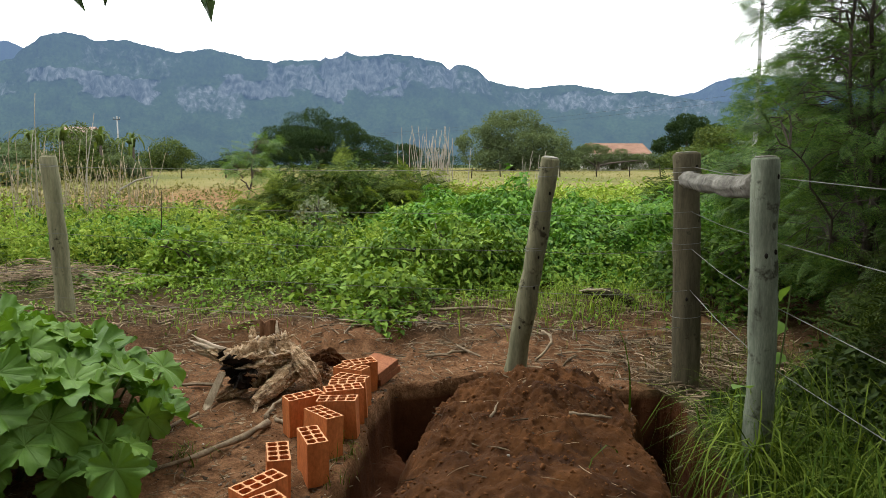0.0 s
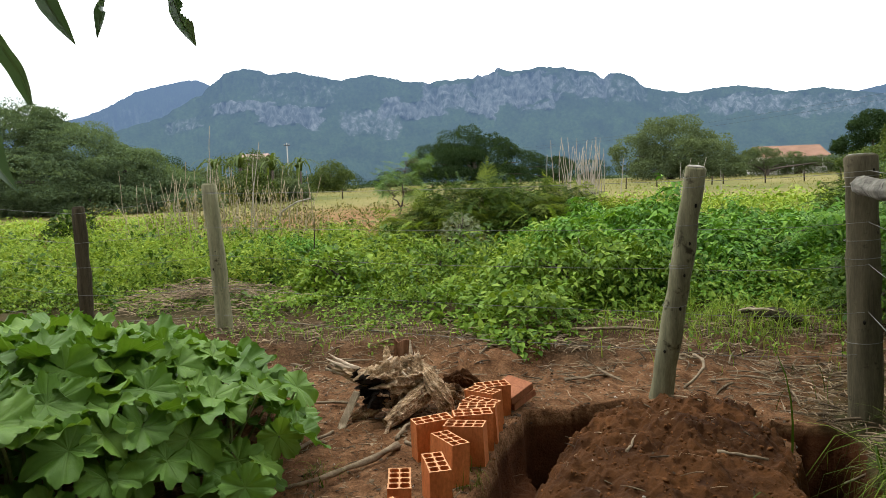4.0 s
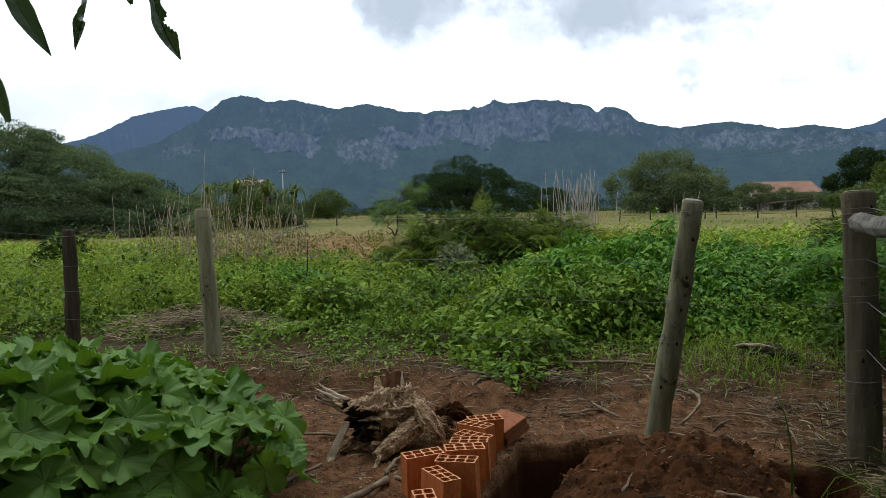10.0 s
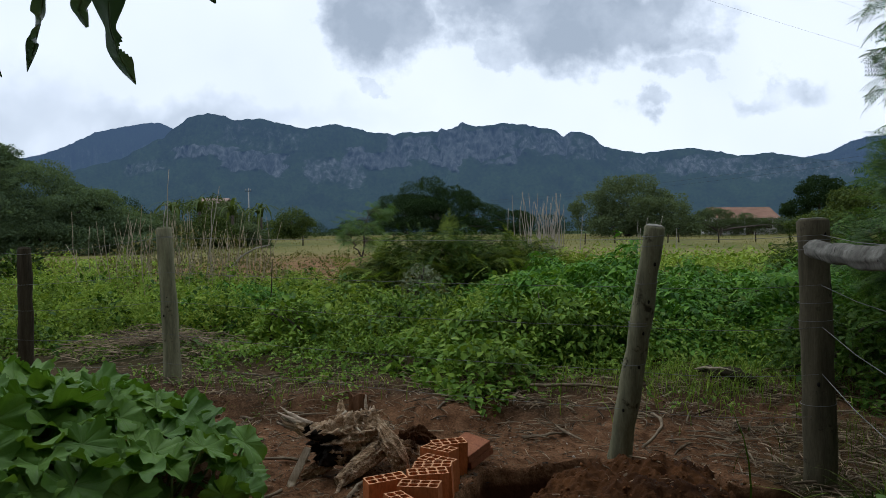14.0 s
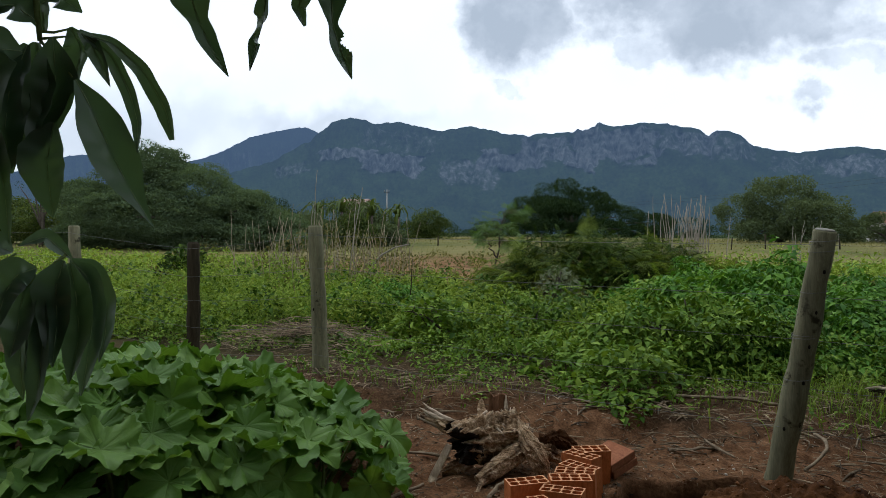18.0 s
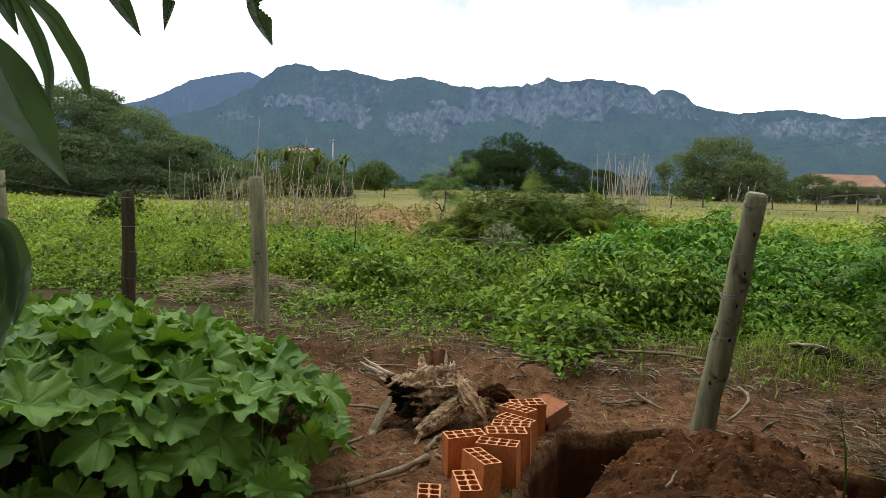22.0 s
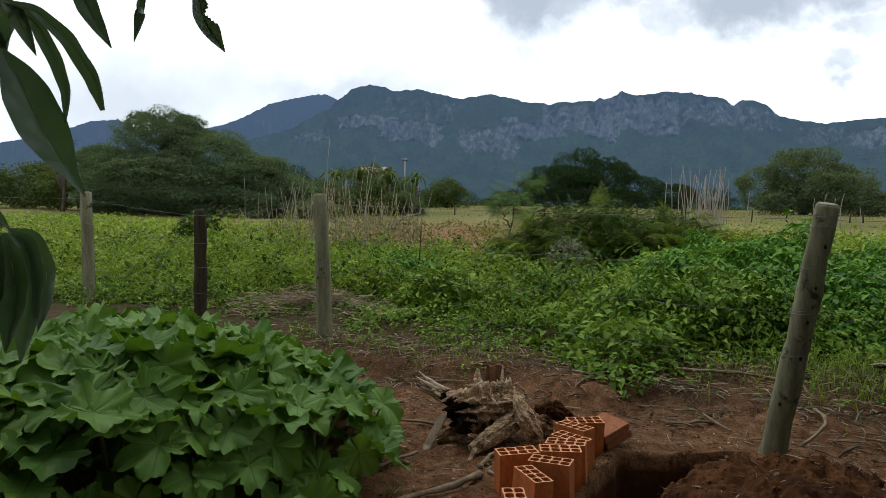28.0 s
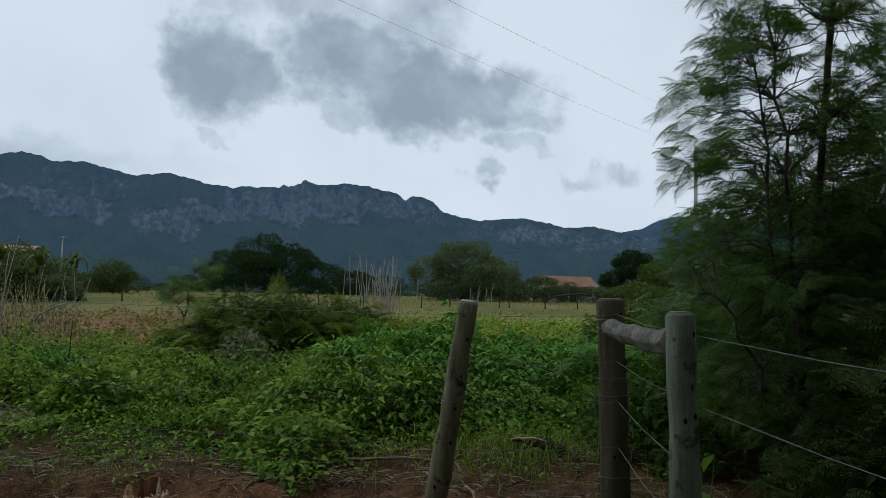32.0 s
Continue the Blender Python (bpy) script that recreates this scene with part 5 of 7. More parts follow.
# ---- squash plant ----
def squash_leaf_mesh(seed):
    """A broad leaf about 1 wide: five rounded lobes parted by deep bays, wavy toothed margin, slightly sunk veins."""
    r = np.random.default_rng(seed)
    lobes = np.radians([90, 27, 153, -40, 220]) + r.normal(0, 0.06, 5)
    reach = np.array([0.60, 0.57, 0.57, 0.46, 0.46]) * r.uniform(0.93, 1.07, 5)
    m = 96
    th = np.radians(np.linspace(-84, 264, m))
    rad = np.full(m, 0.35)
    for a, q in zip(lobes, reach):
        d = np.abs(np.angle(np.exp(1j * (th - a))))
        rad = np.maximum(rad, q * np.clip(1 - (d / 0.60) ** 4.0 * 0.50, 0, 1) * (1 - 0.035 * np.cos(d * 18)))
    rad *= 1 + 0.030 * np.sin(31 * th + r.uniform(0, 6)) + 0.018 * np.sin(17 * th + r.uniform(0, 6))
    rings = [0.0, 0.16, 0.38, 0.60, 0.80, 0.92, 1.0]
    V, vein = [(0, 0, 0)], [1.0]
    ph = r.uniform(0, 6.28, 5)
    droop = r.uniform(-0.08, 0.20)
    fold = r.uniform(0.05, 0.34)
    for k in rings[1:]:
        for t, q in zip(th, rad):
            gap = [np.abs(np.angle(np.exp(1j * (t - a)))) for a in lobes]
            d = min(gap)
            on = float(np.exp(-((d * k * q) / 0.012) ** 2))
            side = float(np.exp(-((((k * q * 11) % 1) - 0.5 - 0.6 * d) / 0.10) ** 2)) * 0.3 * min(1.0, d * 6)
            z = 0.016 * k * min(1.0, d / 0.30) + 0.075 * np.sin(5 * t + ph[0]) * k**3 + 0.034 * np.sin(13 * t + ph[2]) * k**4 + 0.035 * np.sin(2 * t + ph[1]) * k * k
            z += 0.05 * k - droop * (k * q / 0.55) ** 2.2 * (0.75 + 0.35 * np.sin(t + ph[3])) + 0.008 * np.sin(40 * q * k + 7 * t + ph[4]) * k
            z += fold * abs(np.cos(t) * q * k) - 0.25 * max(0.0, np.sin(t) * q * k) ** 2
            V.append((np.cos(t) * q * k * (1 - 0.35 * fold), np.sin(t) * q * k, z))
            vein.append(max(on, side) * (1.05 - k * 0.45))
    F = []
    for i in range(m - 1):
        F.append((0, 1 + i, 2 + i))
        for j in range(len(rings) - 2):
            a = 1 + j * m + i
            F.append((a, a + m, a + m + 1, a + 1))
    me = mesh_of("leaf", V, F, L_SQUASH)
    at = me.attributes.new("vein", "FLOAT", "POINT")
    at.data.foreach_set("value", np.clip(vein, 0, 1).astype(np.float32))
    return me


squash = thing("squash_plant", "bushy squash plant with broad lobed green leaves", "squash plant", (-1.9, 3.3, 0.0))
SQ = np.array([-1.9, 3.3, 0.0])
leaves = [squash_leaf_mesh(80 + i) for i in range(8)]
rs = np.random.default_rng(88)


def squash_top(x, y):
    """Height of the leaf roof: it stands on stalks, steep at its edges."""
    d = ((x + 2.10) / 1.50) ** 2 + ((y - 3.18) / 1.36) ** 2
    d2 = ((x + 1.02) / 0.50) ** 2 + ((y - 3.02) / 0.42) ** 2
    front = smooth(y, 2.42 + 0.62 * (x + 1.0), 2.72 + 0.62 * (x + 1.0))
    return np.maximum(0.585 * np.clip(1 - d**1.7, 0, 1) ** 0.62, 0.43 * np.clip(1 - d2**2.0, 0, 1) ** 0.55) * np.clip(front, 0, 1) ** 0.5


def squash_leaf(x, y, z, size, out, steep, spin, stalked):
    ob = new("leaf", leaves[int(rs.integers(8))])
    ob.parent = squash
    base = Vector((x - SQ[0], y - SQ[1], z + ground_at(x, y)))
    tilt = Matrix.Rotation(out, 4, "Z") @ Matrix.Rotation(steep, 4, "Y") @ Matrix.Rotation(-out, 4, "Z")
    ob.matrix_local = Matrix.Translation(base) @ tilt @ Matrix.Rotation(rs.normal(0, 0.28), 4, "X") @ Matrix.Rotation(out - math.pi / 2 + spin, 4, "Z") @ Matrix.Scale(size, 4)
    if stalked:
        root = (x - SQ[0] - math.cos(out) * 0.16 + rs.normal(0, 0.05), y - SQ[1] - math.sin(out) * 0.16 + rs.normal(0, 0.05), 0.0)
        solid("stalk", *tube(bent(root, base, (0.03, 0.0, 0.04), 6), np.linspace(0.009, 0.005, 6), 6), M_STEM, squash)


count, tries = 0, 0
spots = []
while count < 540 and tries < 30000:
    tries += 1
    x, y = rs.uniform(-3.7, -0.3), rs.uniform(1.5, 4.7)
    h = float(squash_top(x, y))
    if h < 0.13:
        continue
    low = count > 380
    size = rs.uniform(0.20, 0.315) * (0.8 if low else 1.0) * (0.72 + 0.28 * min(1.0, h / 0.45))
    if min((math.hypot(x - a, y - b) for a, b, c in spots if c == low), default=9) < 0.092:
        continue
    spots.append((x, y, low))
    z = h * (rs.uniform(0.35, 0.7) if low else rs.uniform(0.84, 1.07))
    gxh = float(squash_top(x + 0.1, y) - squash_top(x - 0.1, y)) / 0.2
    gyh = float(squash_top(x, y + 0.1) - squash_top(x, y - 0.1)) / 0.2
    out = math.atan2(-gyh, -gxh) if abs(gxh) + abs(gyh) > 0.02 else rs.uniform(0, 6.28)
    steep = min(0.75 if math.sin(out) < 0.2 else 0.20, math.hypot(gxh, gyh) * 0.5)
    squash_leaf(x, y, z, size, out, steep + rs.normal(0.14, 0.26), rs.normal(0, 0.6), count % 3 == 0)
    count += 1
# low leaves under the roof's edge
for x, y, z, size, out in ((-1.12, 2.60, 0.15, 0.22, -1.2), (-0.62, 2.62, 0.19, 0.22, -0.9), (-0.52, 3.02, 0.24, 0.23, 0.0), (-0.62, 3.32, 0.34, 0.22, 0.3)):
    squash_leaf(x, y, z, size, out, 0.75, 0.2, True)


# ---- mango branch overhead, close to the camera ----
def mango_leaf(path, widths, face, parent, origin, seed, nick=None):
    """A long drooping leaf along path (places), widths: its breadth from base to tip; face: the way its upper side looks;
    nick: (where along, which side) an insect has eaten the edge."""
    r = np.random.default_rng(seed)
    n, cols = 40, 10
    p = np.array(path, float)
    q = np.linspace(0, 1, len(p))
    k = np.linspace(0, 1, n)
    fine = np.stack([np.interp(k, q, p[:, a]) for a in range(3)], -1)
    for _ in range(5):
        fine[1:-1] = 0.25 * fine[:-2] + 0.5 * fine[1:-1] + 0.25 * fine[2:]
    wide = np.interp(k, np.linspace(0, 1, len(widths)), widths)
    wide[1:-1] = 0.25 * wide[:-2] + 0.5 * wide[1:-1] + 0.25 * wide[2:]
    d = np.gradient(fine, axis=0)
    d /= np.linalg.norm(d, axis=1)[:, None]
    V, F = [], []
    ph = r.uniform(0, 6.28)
    for i in range(n):
        side = np.cross(d[i], face)
        side /= np.linalg.norm(side) + 1e-9
        up = np.cross(side, d[i])
        for c in range(cols + 1):
            u = c / cols * 2 - 1
            lift = abs(u) ** 1.4 * wide[i] * 0.22 + 0.035 * wide[i] * u * math.sin(11 * k[i] + ph) + 0.02 * wide[i] * math.sin(30 * k[i] + 3 * abs(u))
            V.append(fine[i] + side * (u * wide[i] / 2) + up * lift)
        if i:
            for c in range(cols):
                if nick and abs(k[i] - nick[0]) + 0.02 * (c if nick[1] < 0 else cols - 1 - c) < 0.075:
                    continue
                a = (i - 1) * (cols + 1) + c
                F.append((a, a + 1, a + cols + 2, a + cols + 1))
    ob = solid("leaf", np.array(V) - origin, F, L_MANGO, parent)
    solid("midrib", *tube(fine[:-1] - origin, np.linspace(0.0009, 0.0004, n - 1), 5), M_RIB, ob)
    return ob


EYE, RIGHT, UP, AHEAD, FOCAL = (np.array(v) for v in ((0.367, 0.212, 1.321), (0.961, 0.2756, -0.0227), (0.015, 0.0298, 0.9994), (-0.2761, 0.9608, -0.0245), 1227.9))


def spot(a, b, d):
    """A place by its bearing and height from the standing point, d metres out."""
    w = AHEAD + (a - 784) / FOCAL * RIGHT - (b - 441) / FOCAL * UP
    return EYE + d * w / np.linalg.norm(w)


LANCE = (0.12, 0.72, 1.0, 0.98, 0.80, 0.48, 0.04)
MANGO_FOOT = np.array([-1.9, -1.7, 0.0])
mango = thing("mango_tree", "mango tree with long drooping glossy dark leaves", "mango tree", MANGO_FOOT)
for pts, r0, r1, kind_ in (([(-1.9, -1.7, -0.1), (-1.85, -1.6, 1.1), (-1.7, -1.4, 2.3)], 0.17, 0.12, "trunk"), ([(-1.7, -1.4, 2.2), (-1.3, -0.6, 2.5), (-0.9, 0.1, 2.35), (-0.60, 0.50, 2.0)], 0.07, 0.014, "limb"),
                         ([(-1.7, -1.4, 2.3), (-0.6, -0.9, 3.2), (0.6, -0.2, 3.9)], 0.08, 0.02, "limb"), ([(-1.7, -1.4, 2.3), (-2.2, -0.6, 3.2), (-2.4, 0.6, 3.9)], 0.08, 0.02, "limb"), ([(-1.7, -1.4, 2.3), (-2.6, -2.2, 3.3), (-3.2, -2.8, 4.2)], 0.08, 0.02, "limb")):
    solid(kind_, *tube(np.array(pts) - MANGO_FOOT, np.linspace(r0, r1, len(pts)), 10, 0.1, 3), M_BARK, mango)
# the crown is out of view; its spread is made up to shade the yard
v, f = crown([((-1.2, -0.4, 4.1), (3.0, 2.2, 1.35)), ((0.9, -0.5, 4.2), (2.2, 1.9, 1.2)), ((-2.8, -2.2, 3.8), (2.4, 2.2, 1.5)), ((-0.6, -2.6, 3.6), (3.0, 1.8, 1.6)), ((-0.9, 1.5, 5.2), (3.0, 1.7, 0.9)), ((1.2, 1.2, 5.2), (2.0, 1.6, 0.8))], 26000, 0.24, simple_leaf(0.24, 0.05, 0.3), 9, 0.75)
solid("crown", v - MANGO_FOOT, f, L_MANGO, mango)


def mango_sprig(d, leaves, seed, twigs, low=0, fuller=1.0):
    """A leafy twig end about d metres from the standing point: leaves as bearings along each and a breadth."""
    for path, r0 in twigs:
        solid("twig", *tube([spot(*q) - MANGO_FOOT for q in path], np.linspace(r0, r0 * 0.6, len(path)), 7, 0.1, seed), M_STEM, mango)
    r = np.random.default_rng(seed)
    for i, (path, wide, shape, nick) in enumerate(leaves):
        near = d + r.normal(0, 0.018)
        places = [spot(a + 6, b + low, near + 0.003 * j * r.normal(0, 1)) for j, (a, b) in enumerate(path)]
        face = -AHEAD + 0.45 * UP + r.normal(0, 0.20, 3)
        mango_leaf(places, np.array(shape or LANCE) * wide * fuller, face, mango, MANGO_FOOT, seed + i, nick)


mango_sprig(1.13, (
    (((105, 72), (62, 44), (15, 66), (-45, 118)), 0.052, None, None), (((48, -45), (40, 10), (22, 55), (2, 98)), 0.040, None, None),
    (((120, 92), (112, 40), (140, 28), (180, 54)), 0.046, None, None), (((82, 125), (45, 122), (20, 180), (16, 255), (8, 345)), 0.054, None, None),
    (((108, 108), (104, 180), (95, 250), (72, 322)), 0.072, None, None), (((40, 225), (46, 290), (62, 360), (72, 448)), 0.046, None, None),
    (((160, 80), (182, 115), (168, 180), (140, 235), (98, 305)), 0.044, None, None), (((138, 242), (128, 310), (142, 402)), 0.052, None, None), (((132, 100), (140, 170), (124, 240), (104, 306)), 0.050, None, None), (((92, 112), (64, 190), (58, 262), (74, 330)), 0.056, None, None),
    (((20, 240), (5, 330), (25, 420), (10, 500)), 0.050, None, None), (((178, -35), (184, -10), (196, 14)), 0.014, None, None), (((105, -30), (118, -8), (132, 8)), 0.014, None, None),
), 11, ((((-40, -420, 1.2), (60, -120, 1.15), (105, 0, 1.13), (112, 70, 1.13), (118, 112, 1.13)), 0.0055), (((112, 95, 1.13), (140, 96, 1.13), (168, 88, 1.12)), 0.0022), (((116, 108, 1.13), (146, 104, 1.12), (172, 100, 1.12)), 0.002), (((118, 112, 1.13), (150, 140, 1.12), (172, 170, 1.1)), 0.002)), 6, 1.25)
mango_sprig(1.06, (
    (((170, 170), (198, 218), (238, 300), (272, 360), (308, 414)), 0.053, (0.10, 0.55, 0.95, 1.0, 0.72, 0.30, 0.02), None),
    (((168, 90), (228, 104), (284, 152), (322, 214), (336, 266)), 0.021, (0.15, 0.45, 0.7, 0.9, 1.0, 0.95, 0.35), None),
    (((172, 90), (228, 124), (262, 190), (277, 240), (276, 290)), 0.018, (0.15, 0.7, 1.0, 0.95, 0.85, 0.6, 0.1), None),
    (((172, 88), (196, 112), (214, 148), (228, 180)), 0.019, (0.3, 0.9, 1.0, 0.9, 0.7, 0.4, 0.05), None)), 31, (), 4, 1.12)
mango_sprig(0.715, (
    (((318, -70), (332, 0), (352, 55), (374, 100), (405, 149)), 0.036, (0.75, 0.95, 0.85, 0.42, 0.46, 0.30, 0.02), None),
    (((466, -60), (463, 0), (461, 50), (452, 90), (441, 138)), 0.0195, (0.4, 0.4, 0.6, 0.98, 0.90, 0.48, 0.03), None)), 51, ((((-80, -420, 1.0), (250, -190, 0.78), (330, -75, 0.72)), 0.004), (((250, -190, 0.78), (400, -140, 0.74), (466, -62, 0.72)), 0.003)), 14, 1.1)
mango_sprig(0.615, (
    (((574, -75), (566, 0), (568, 55), (584, 100), (607, 146)), 0.027, (0.9, 1.0, 0.75, 0.22, 0.50, 0.42, 0.03), (0.70, -1)),
    (((545, -50), (524, 5), (516, 28), (529, 58)), 0.014, (0.6, 0.9, 1.0, 0.9, 0.8, 0.6, 0.2), None),
    (((679, -175), (646, -81), (697, -46), (734, -2)), 0.036, None, (0.5, 1)), (((654, -196), (651, -115), (634, -39)), 0.026, None, None),
    (((722, -205), (722, -150), (712, -94)), 0.030, None, None), (((614, -150), (606, -80), (602, -20)), 0.026, None, None)), 61, ((((400, -140, 0.74), (560, -260, 0.66), (650, -260, 0.62)), 0.004), (((560, -260, 0.66), (570, -150, 0.62), (574, -75, 0.615)), 0.0025)), 14, 1.1)
mango_sprig(1.14, (
    (((176, 470), (132, 434), (86, 452)), 0.018, None, None), (((162, 474), (150, 520), (154, 575), (148, 655)), 0.044, None, None),
    (((172, 478), (184, 530), (192, 600), (176, 682)), 0.046, None, None), (((174, 472), (214, 490), (237, 540), (236, 600), (226, 645)), 0.030, None, None),
    (((176, 475), (204, 500), (215, 560), (207, 645), (198, 702)), 0.036, None, None), (((118, 488), (86, 500), (68, 530), (48, 606)), 0.040, None, None),
    (((104, 528), (94, 600), (96, 655), (103, 712)), 0.030, None, None), (((128, 500), (132, 600), (126, 700), (110, 748)), 0.030, None, None),
    (((136, 505), (142, 590), (134, 668)), 0.036, None, None), (((78, 462), (52, 452), (18, 474), (-25, 512)), 0.032, None, None),
    (((-12, 550), (15, 562), (32, 592)), 0.026, None, None), (((112, 490), (96, 540), (88, 600), (78, 640)), 0.036, None, None)), 71,
    ((((-420, 200, 1.2), (-300, 480, 1.15), (-60, 545, 1.14), (45, 540, 1.14), (104, 526, 1.14), (150, 490, 1.14), (172, 470, 1.14)), 0.0045), (((0, 520, 1.14), (60, 492, 1.14), (90, 470, 1.14)), 0.003)), 6, 1.25)


def feather_leaf(pairs=10):
    """A feathery leaf of length 1: a rib with paired narrow folded leaflets, drooping to its tip."""
    V, F = [], []

    def quad(a, b, c, d):
        o = len(V)
        V.extend((a, b, c, d))
        F.extend(((o, o + 1, o + 2), (o, o + 2, o + 3)))

    droop = lambda q: (q[0], q[1], q[2] - 0.30 * (q[0] ** 2 * 1.6 + q[1] ** 2))
    for i in range(4):
        y0, y1 = i * 0.24, (i + 1) * 0.24
        quad(droop((-0.008, y0, 0)), droop((0.008, y0, 0)), droop((0.006, y1, 0)), droop((-0.006, y1, 0)))
    for i in range(pairs):
        k = 0.14 + 0.82 * i / (pairs - 1)
        long = 0.21 * (1 - 0.55 * abs(k - 0.5)) * (1.0 if i % 2 else 0.92)
        for s in (-1, 1):
            ang = math.radians(24 + 26 * k)
            dx, dy = s * math.cos(ang), math.sin(ang)
            w = 0.024
            p = lambda t, q, z: droop((dx * long * t - dy * q * w, k + dy * long * t + dx * q * w * 1.0, z))
            quad(p(0.0, 0, 0), p(0.35, -1, 0.012), p(1.0, 0, -0.01), p(0.35, 1, 0.012))
    return np.array(V), np.array(F)


FEATHER = feather_leaf()


def pinna(pairs=6):
    """One narrow feathered frond of length 1: a rib and two rows of slim leaflets."""
    V, F = [(-0.010, 0, 0), (0.010, 0, 0), (0, 1.0, -0.20)], [(0, 1, 2)]
    for i in range(pairs):
        k = 0.10 + 0.88 * i / (pairs - 1)
        reach = 0.30 * (1 - 0.6 * abs(k - 0.45) ** 1.5 * 2)
        z = -0.20 * k * k
        for q in (-1, 1):
            o = len(V)
            V += [(0, k - 0.062, z), (0, k + 0.058, z), (q * reach, k + 0.13, z - 0.035)]
            F.append((o, o + 1, o + 2))
    return np.array(V), np.array(F)


PINNA = pinna()


def fern_leaf():
    """A twice-divided leaf of length 1: feathered side fronds in pairs along a rib and one at its end."""
    sets = []
    for i, k in enumerate((0.20, 0.40, 0.60, 0.78)):
        for q in (-1, 1):
            sets.append(strewn(PINNA, turned([q * -1.0], [-0.1], [0], [0.52 * (1 - 0.12 * i)]), [(0, k, -0.1 * k * k)]))
    sets.append(strewn(PINNA, turned([0], [-0.1], [0], [0.45]), [(0, 0.8, -0.07)]))
    sets.append((np.array([(-0.006, 0, 0), (0.006, 0, 0), (0, 0.85, -0.08)]), np.array([(0, 1, 2)])))
    return stacked(sets)


FERN = fern_leaf()


# ---- weeds beyond the fence ----
def weeds(name, sets, material, label):
    v, f = stacked(sets)
    return tagged(solid(name, v, f, material), label, "weeds", kind="stuff")


def near_weeds(x, y):
    front = 5.80 - 0.70 * np.exp(-(((x - 0.45) / 0.62) ** 2)) + 0.30 * waves(x, y * 0, 1.4, 101) + 0.55 * smooth(-x, 1.3, 2.2)
    h = (0.16 + 0.14 * waves(x, y, 1.0, 102) + 0.06 * np.exp(-(((x - 0.4) / 0.8) ** 2 + ((y - 5.9) / 0.7) ** 2)) + 0.14 * smooth(x, 1.9, 2.8) * smooth(y, 5.2, 6.4))
    return np.clip(h, 0.03, 1) * smooth(y, front, front + 0.60) * (1 - 0.75 * np.exp(-(((x + 2.7) / 1.0) ** 2 + ((y - 7.0) / 0.7) ** 2)))


def off_pile(x, y):
    return 1 - 0.8 * np.exp(-((((x + 2.7) / 0.95) ** 2 + ((y - 6.9) / 0.75) ** 2) ** 2))


def mid_weeds(x, y):
    return np.clip(0.28 + 0.22 * waves(x, y, 1.7, 103) + 0.15 * waves(x, y, 0.7, 104), 0.05, 1) * smooth(y, 6.6, 7.6) * off_pile(x, y) * (1 - 0.7 * np.exp(-(((x - 0.1) / 1.3) ** 4 + ((y - 10.6) / 1.0) ** 4)))


OVAL, PLAIN = oval_leaf(), simple_leaf()


def triple_leaf():
    """Three pointed leaflets on a short stalk, hanging a little."""
    v, f = simple_leaf(0.46, 0.10, 0.28)
    sets = []
    for a, at in ((0.0, (0, 0.42, 0.06)), (1.15, (-0.05, 0.32, 0.04)), (-1.15, (0.05, 0.32, 0.04))):
        m = turned([a], [-0.25], [0.1], [0.62])[0]
        sets.append((np.array(v) @ m.T + at, np.array(f)))
    return stacked(sets)


TRIPLE = triple_leaf()
weeds("broadleaf_weeds", [
    canopy(42000, (-8.0, 4.6, 4.6, 7.8), near_weeds, OVAL, 0.046, 111, 0.55, 0.1),
    canopy(1900, (-0.35, 1.15, 4.8, 6.3), lambda x, y: near_weeds(x, y) * 1.1, OVAL, 0.085, 112, 0.5, 0.1), canopy(5200, (-2.4, 3.6, 4.75, 6.0), lambda x, y: 0.10 + 0.05 * waves(x, y, 0.4, 106), PLAIN, 0.042, 107, 0.6, 0.05, 0.0, lambda x, y: smooth(waves(x, y, 0.55, 108), 0.05, 0.5) * smooth(y, 4.8, 5.3))], L_WEED, "low broadleaf weeds growing along the fence")
weeds("fresh_green_weeds", [
    canopy(105000, (-9.0, 7.0, 6.8, 12.0), mid_weeds, PLAIN, 0.052, 113, 0.55, 0.1),
    canopy(16000, (-7.0, -1.4, 7.6, 11.0), lambda x, y: mid_weeds(x, y) * 1.2, PLAIN, 0.05, 114, 0.6, 0.3)], L_LIME, "lush light green weeds covering the pasture edge")
weeds("pasture_weeds", [canopy(66000, (-24.0, 18.0, 11.0, 24.0), lambda x, y: np.clip(0.36 + 0.30 * waves(x, y, 4, 105) + 0.25 * smooth(x, -1.5, 1.5) * (1 - smooth(y, 15, 19)), 0.0, 1) * (1 - smooth(y, 11.2 + 6.4 * smooth(np.abs(x + 3.0), 3, 6.5), 13.4 + 11 * smooth(np.abs(x + 3.0), 3, 6.5))), PLAIN, 0.10, 115, 0.6, 0.1)], L_LIME, "patchy green weeds thinning into dry pasture")


def vine_mound(x, y):
    a = ((x - 2.1) / 2.0) ** 2 + ((y - 9.0) / 2.7) ** 2
    b = ((x - 3.9) / 1.5) ** 2 + ((y - 8.3) / 2.0) ** 2
    return np.maximum(0.60 * np.clip(1 - a, 0, 1) ** 0.8, 0.54 * np.clip(1 - b, 0, 1) ** 0.8) * (1 + 0.45 * waves(x, y, 0.85, 121)) + 0.05


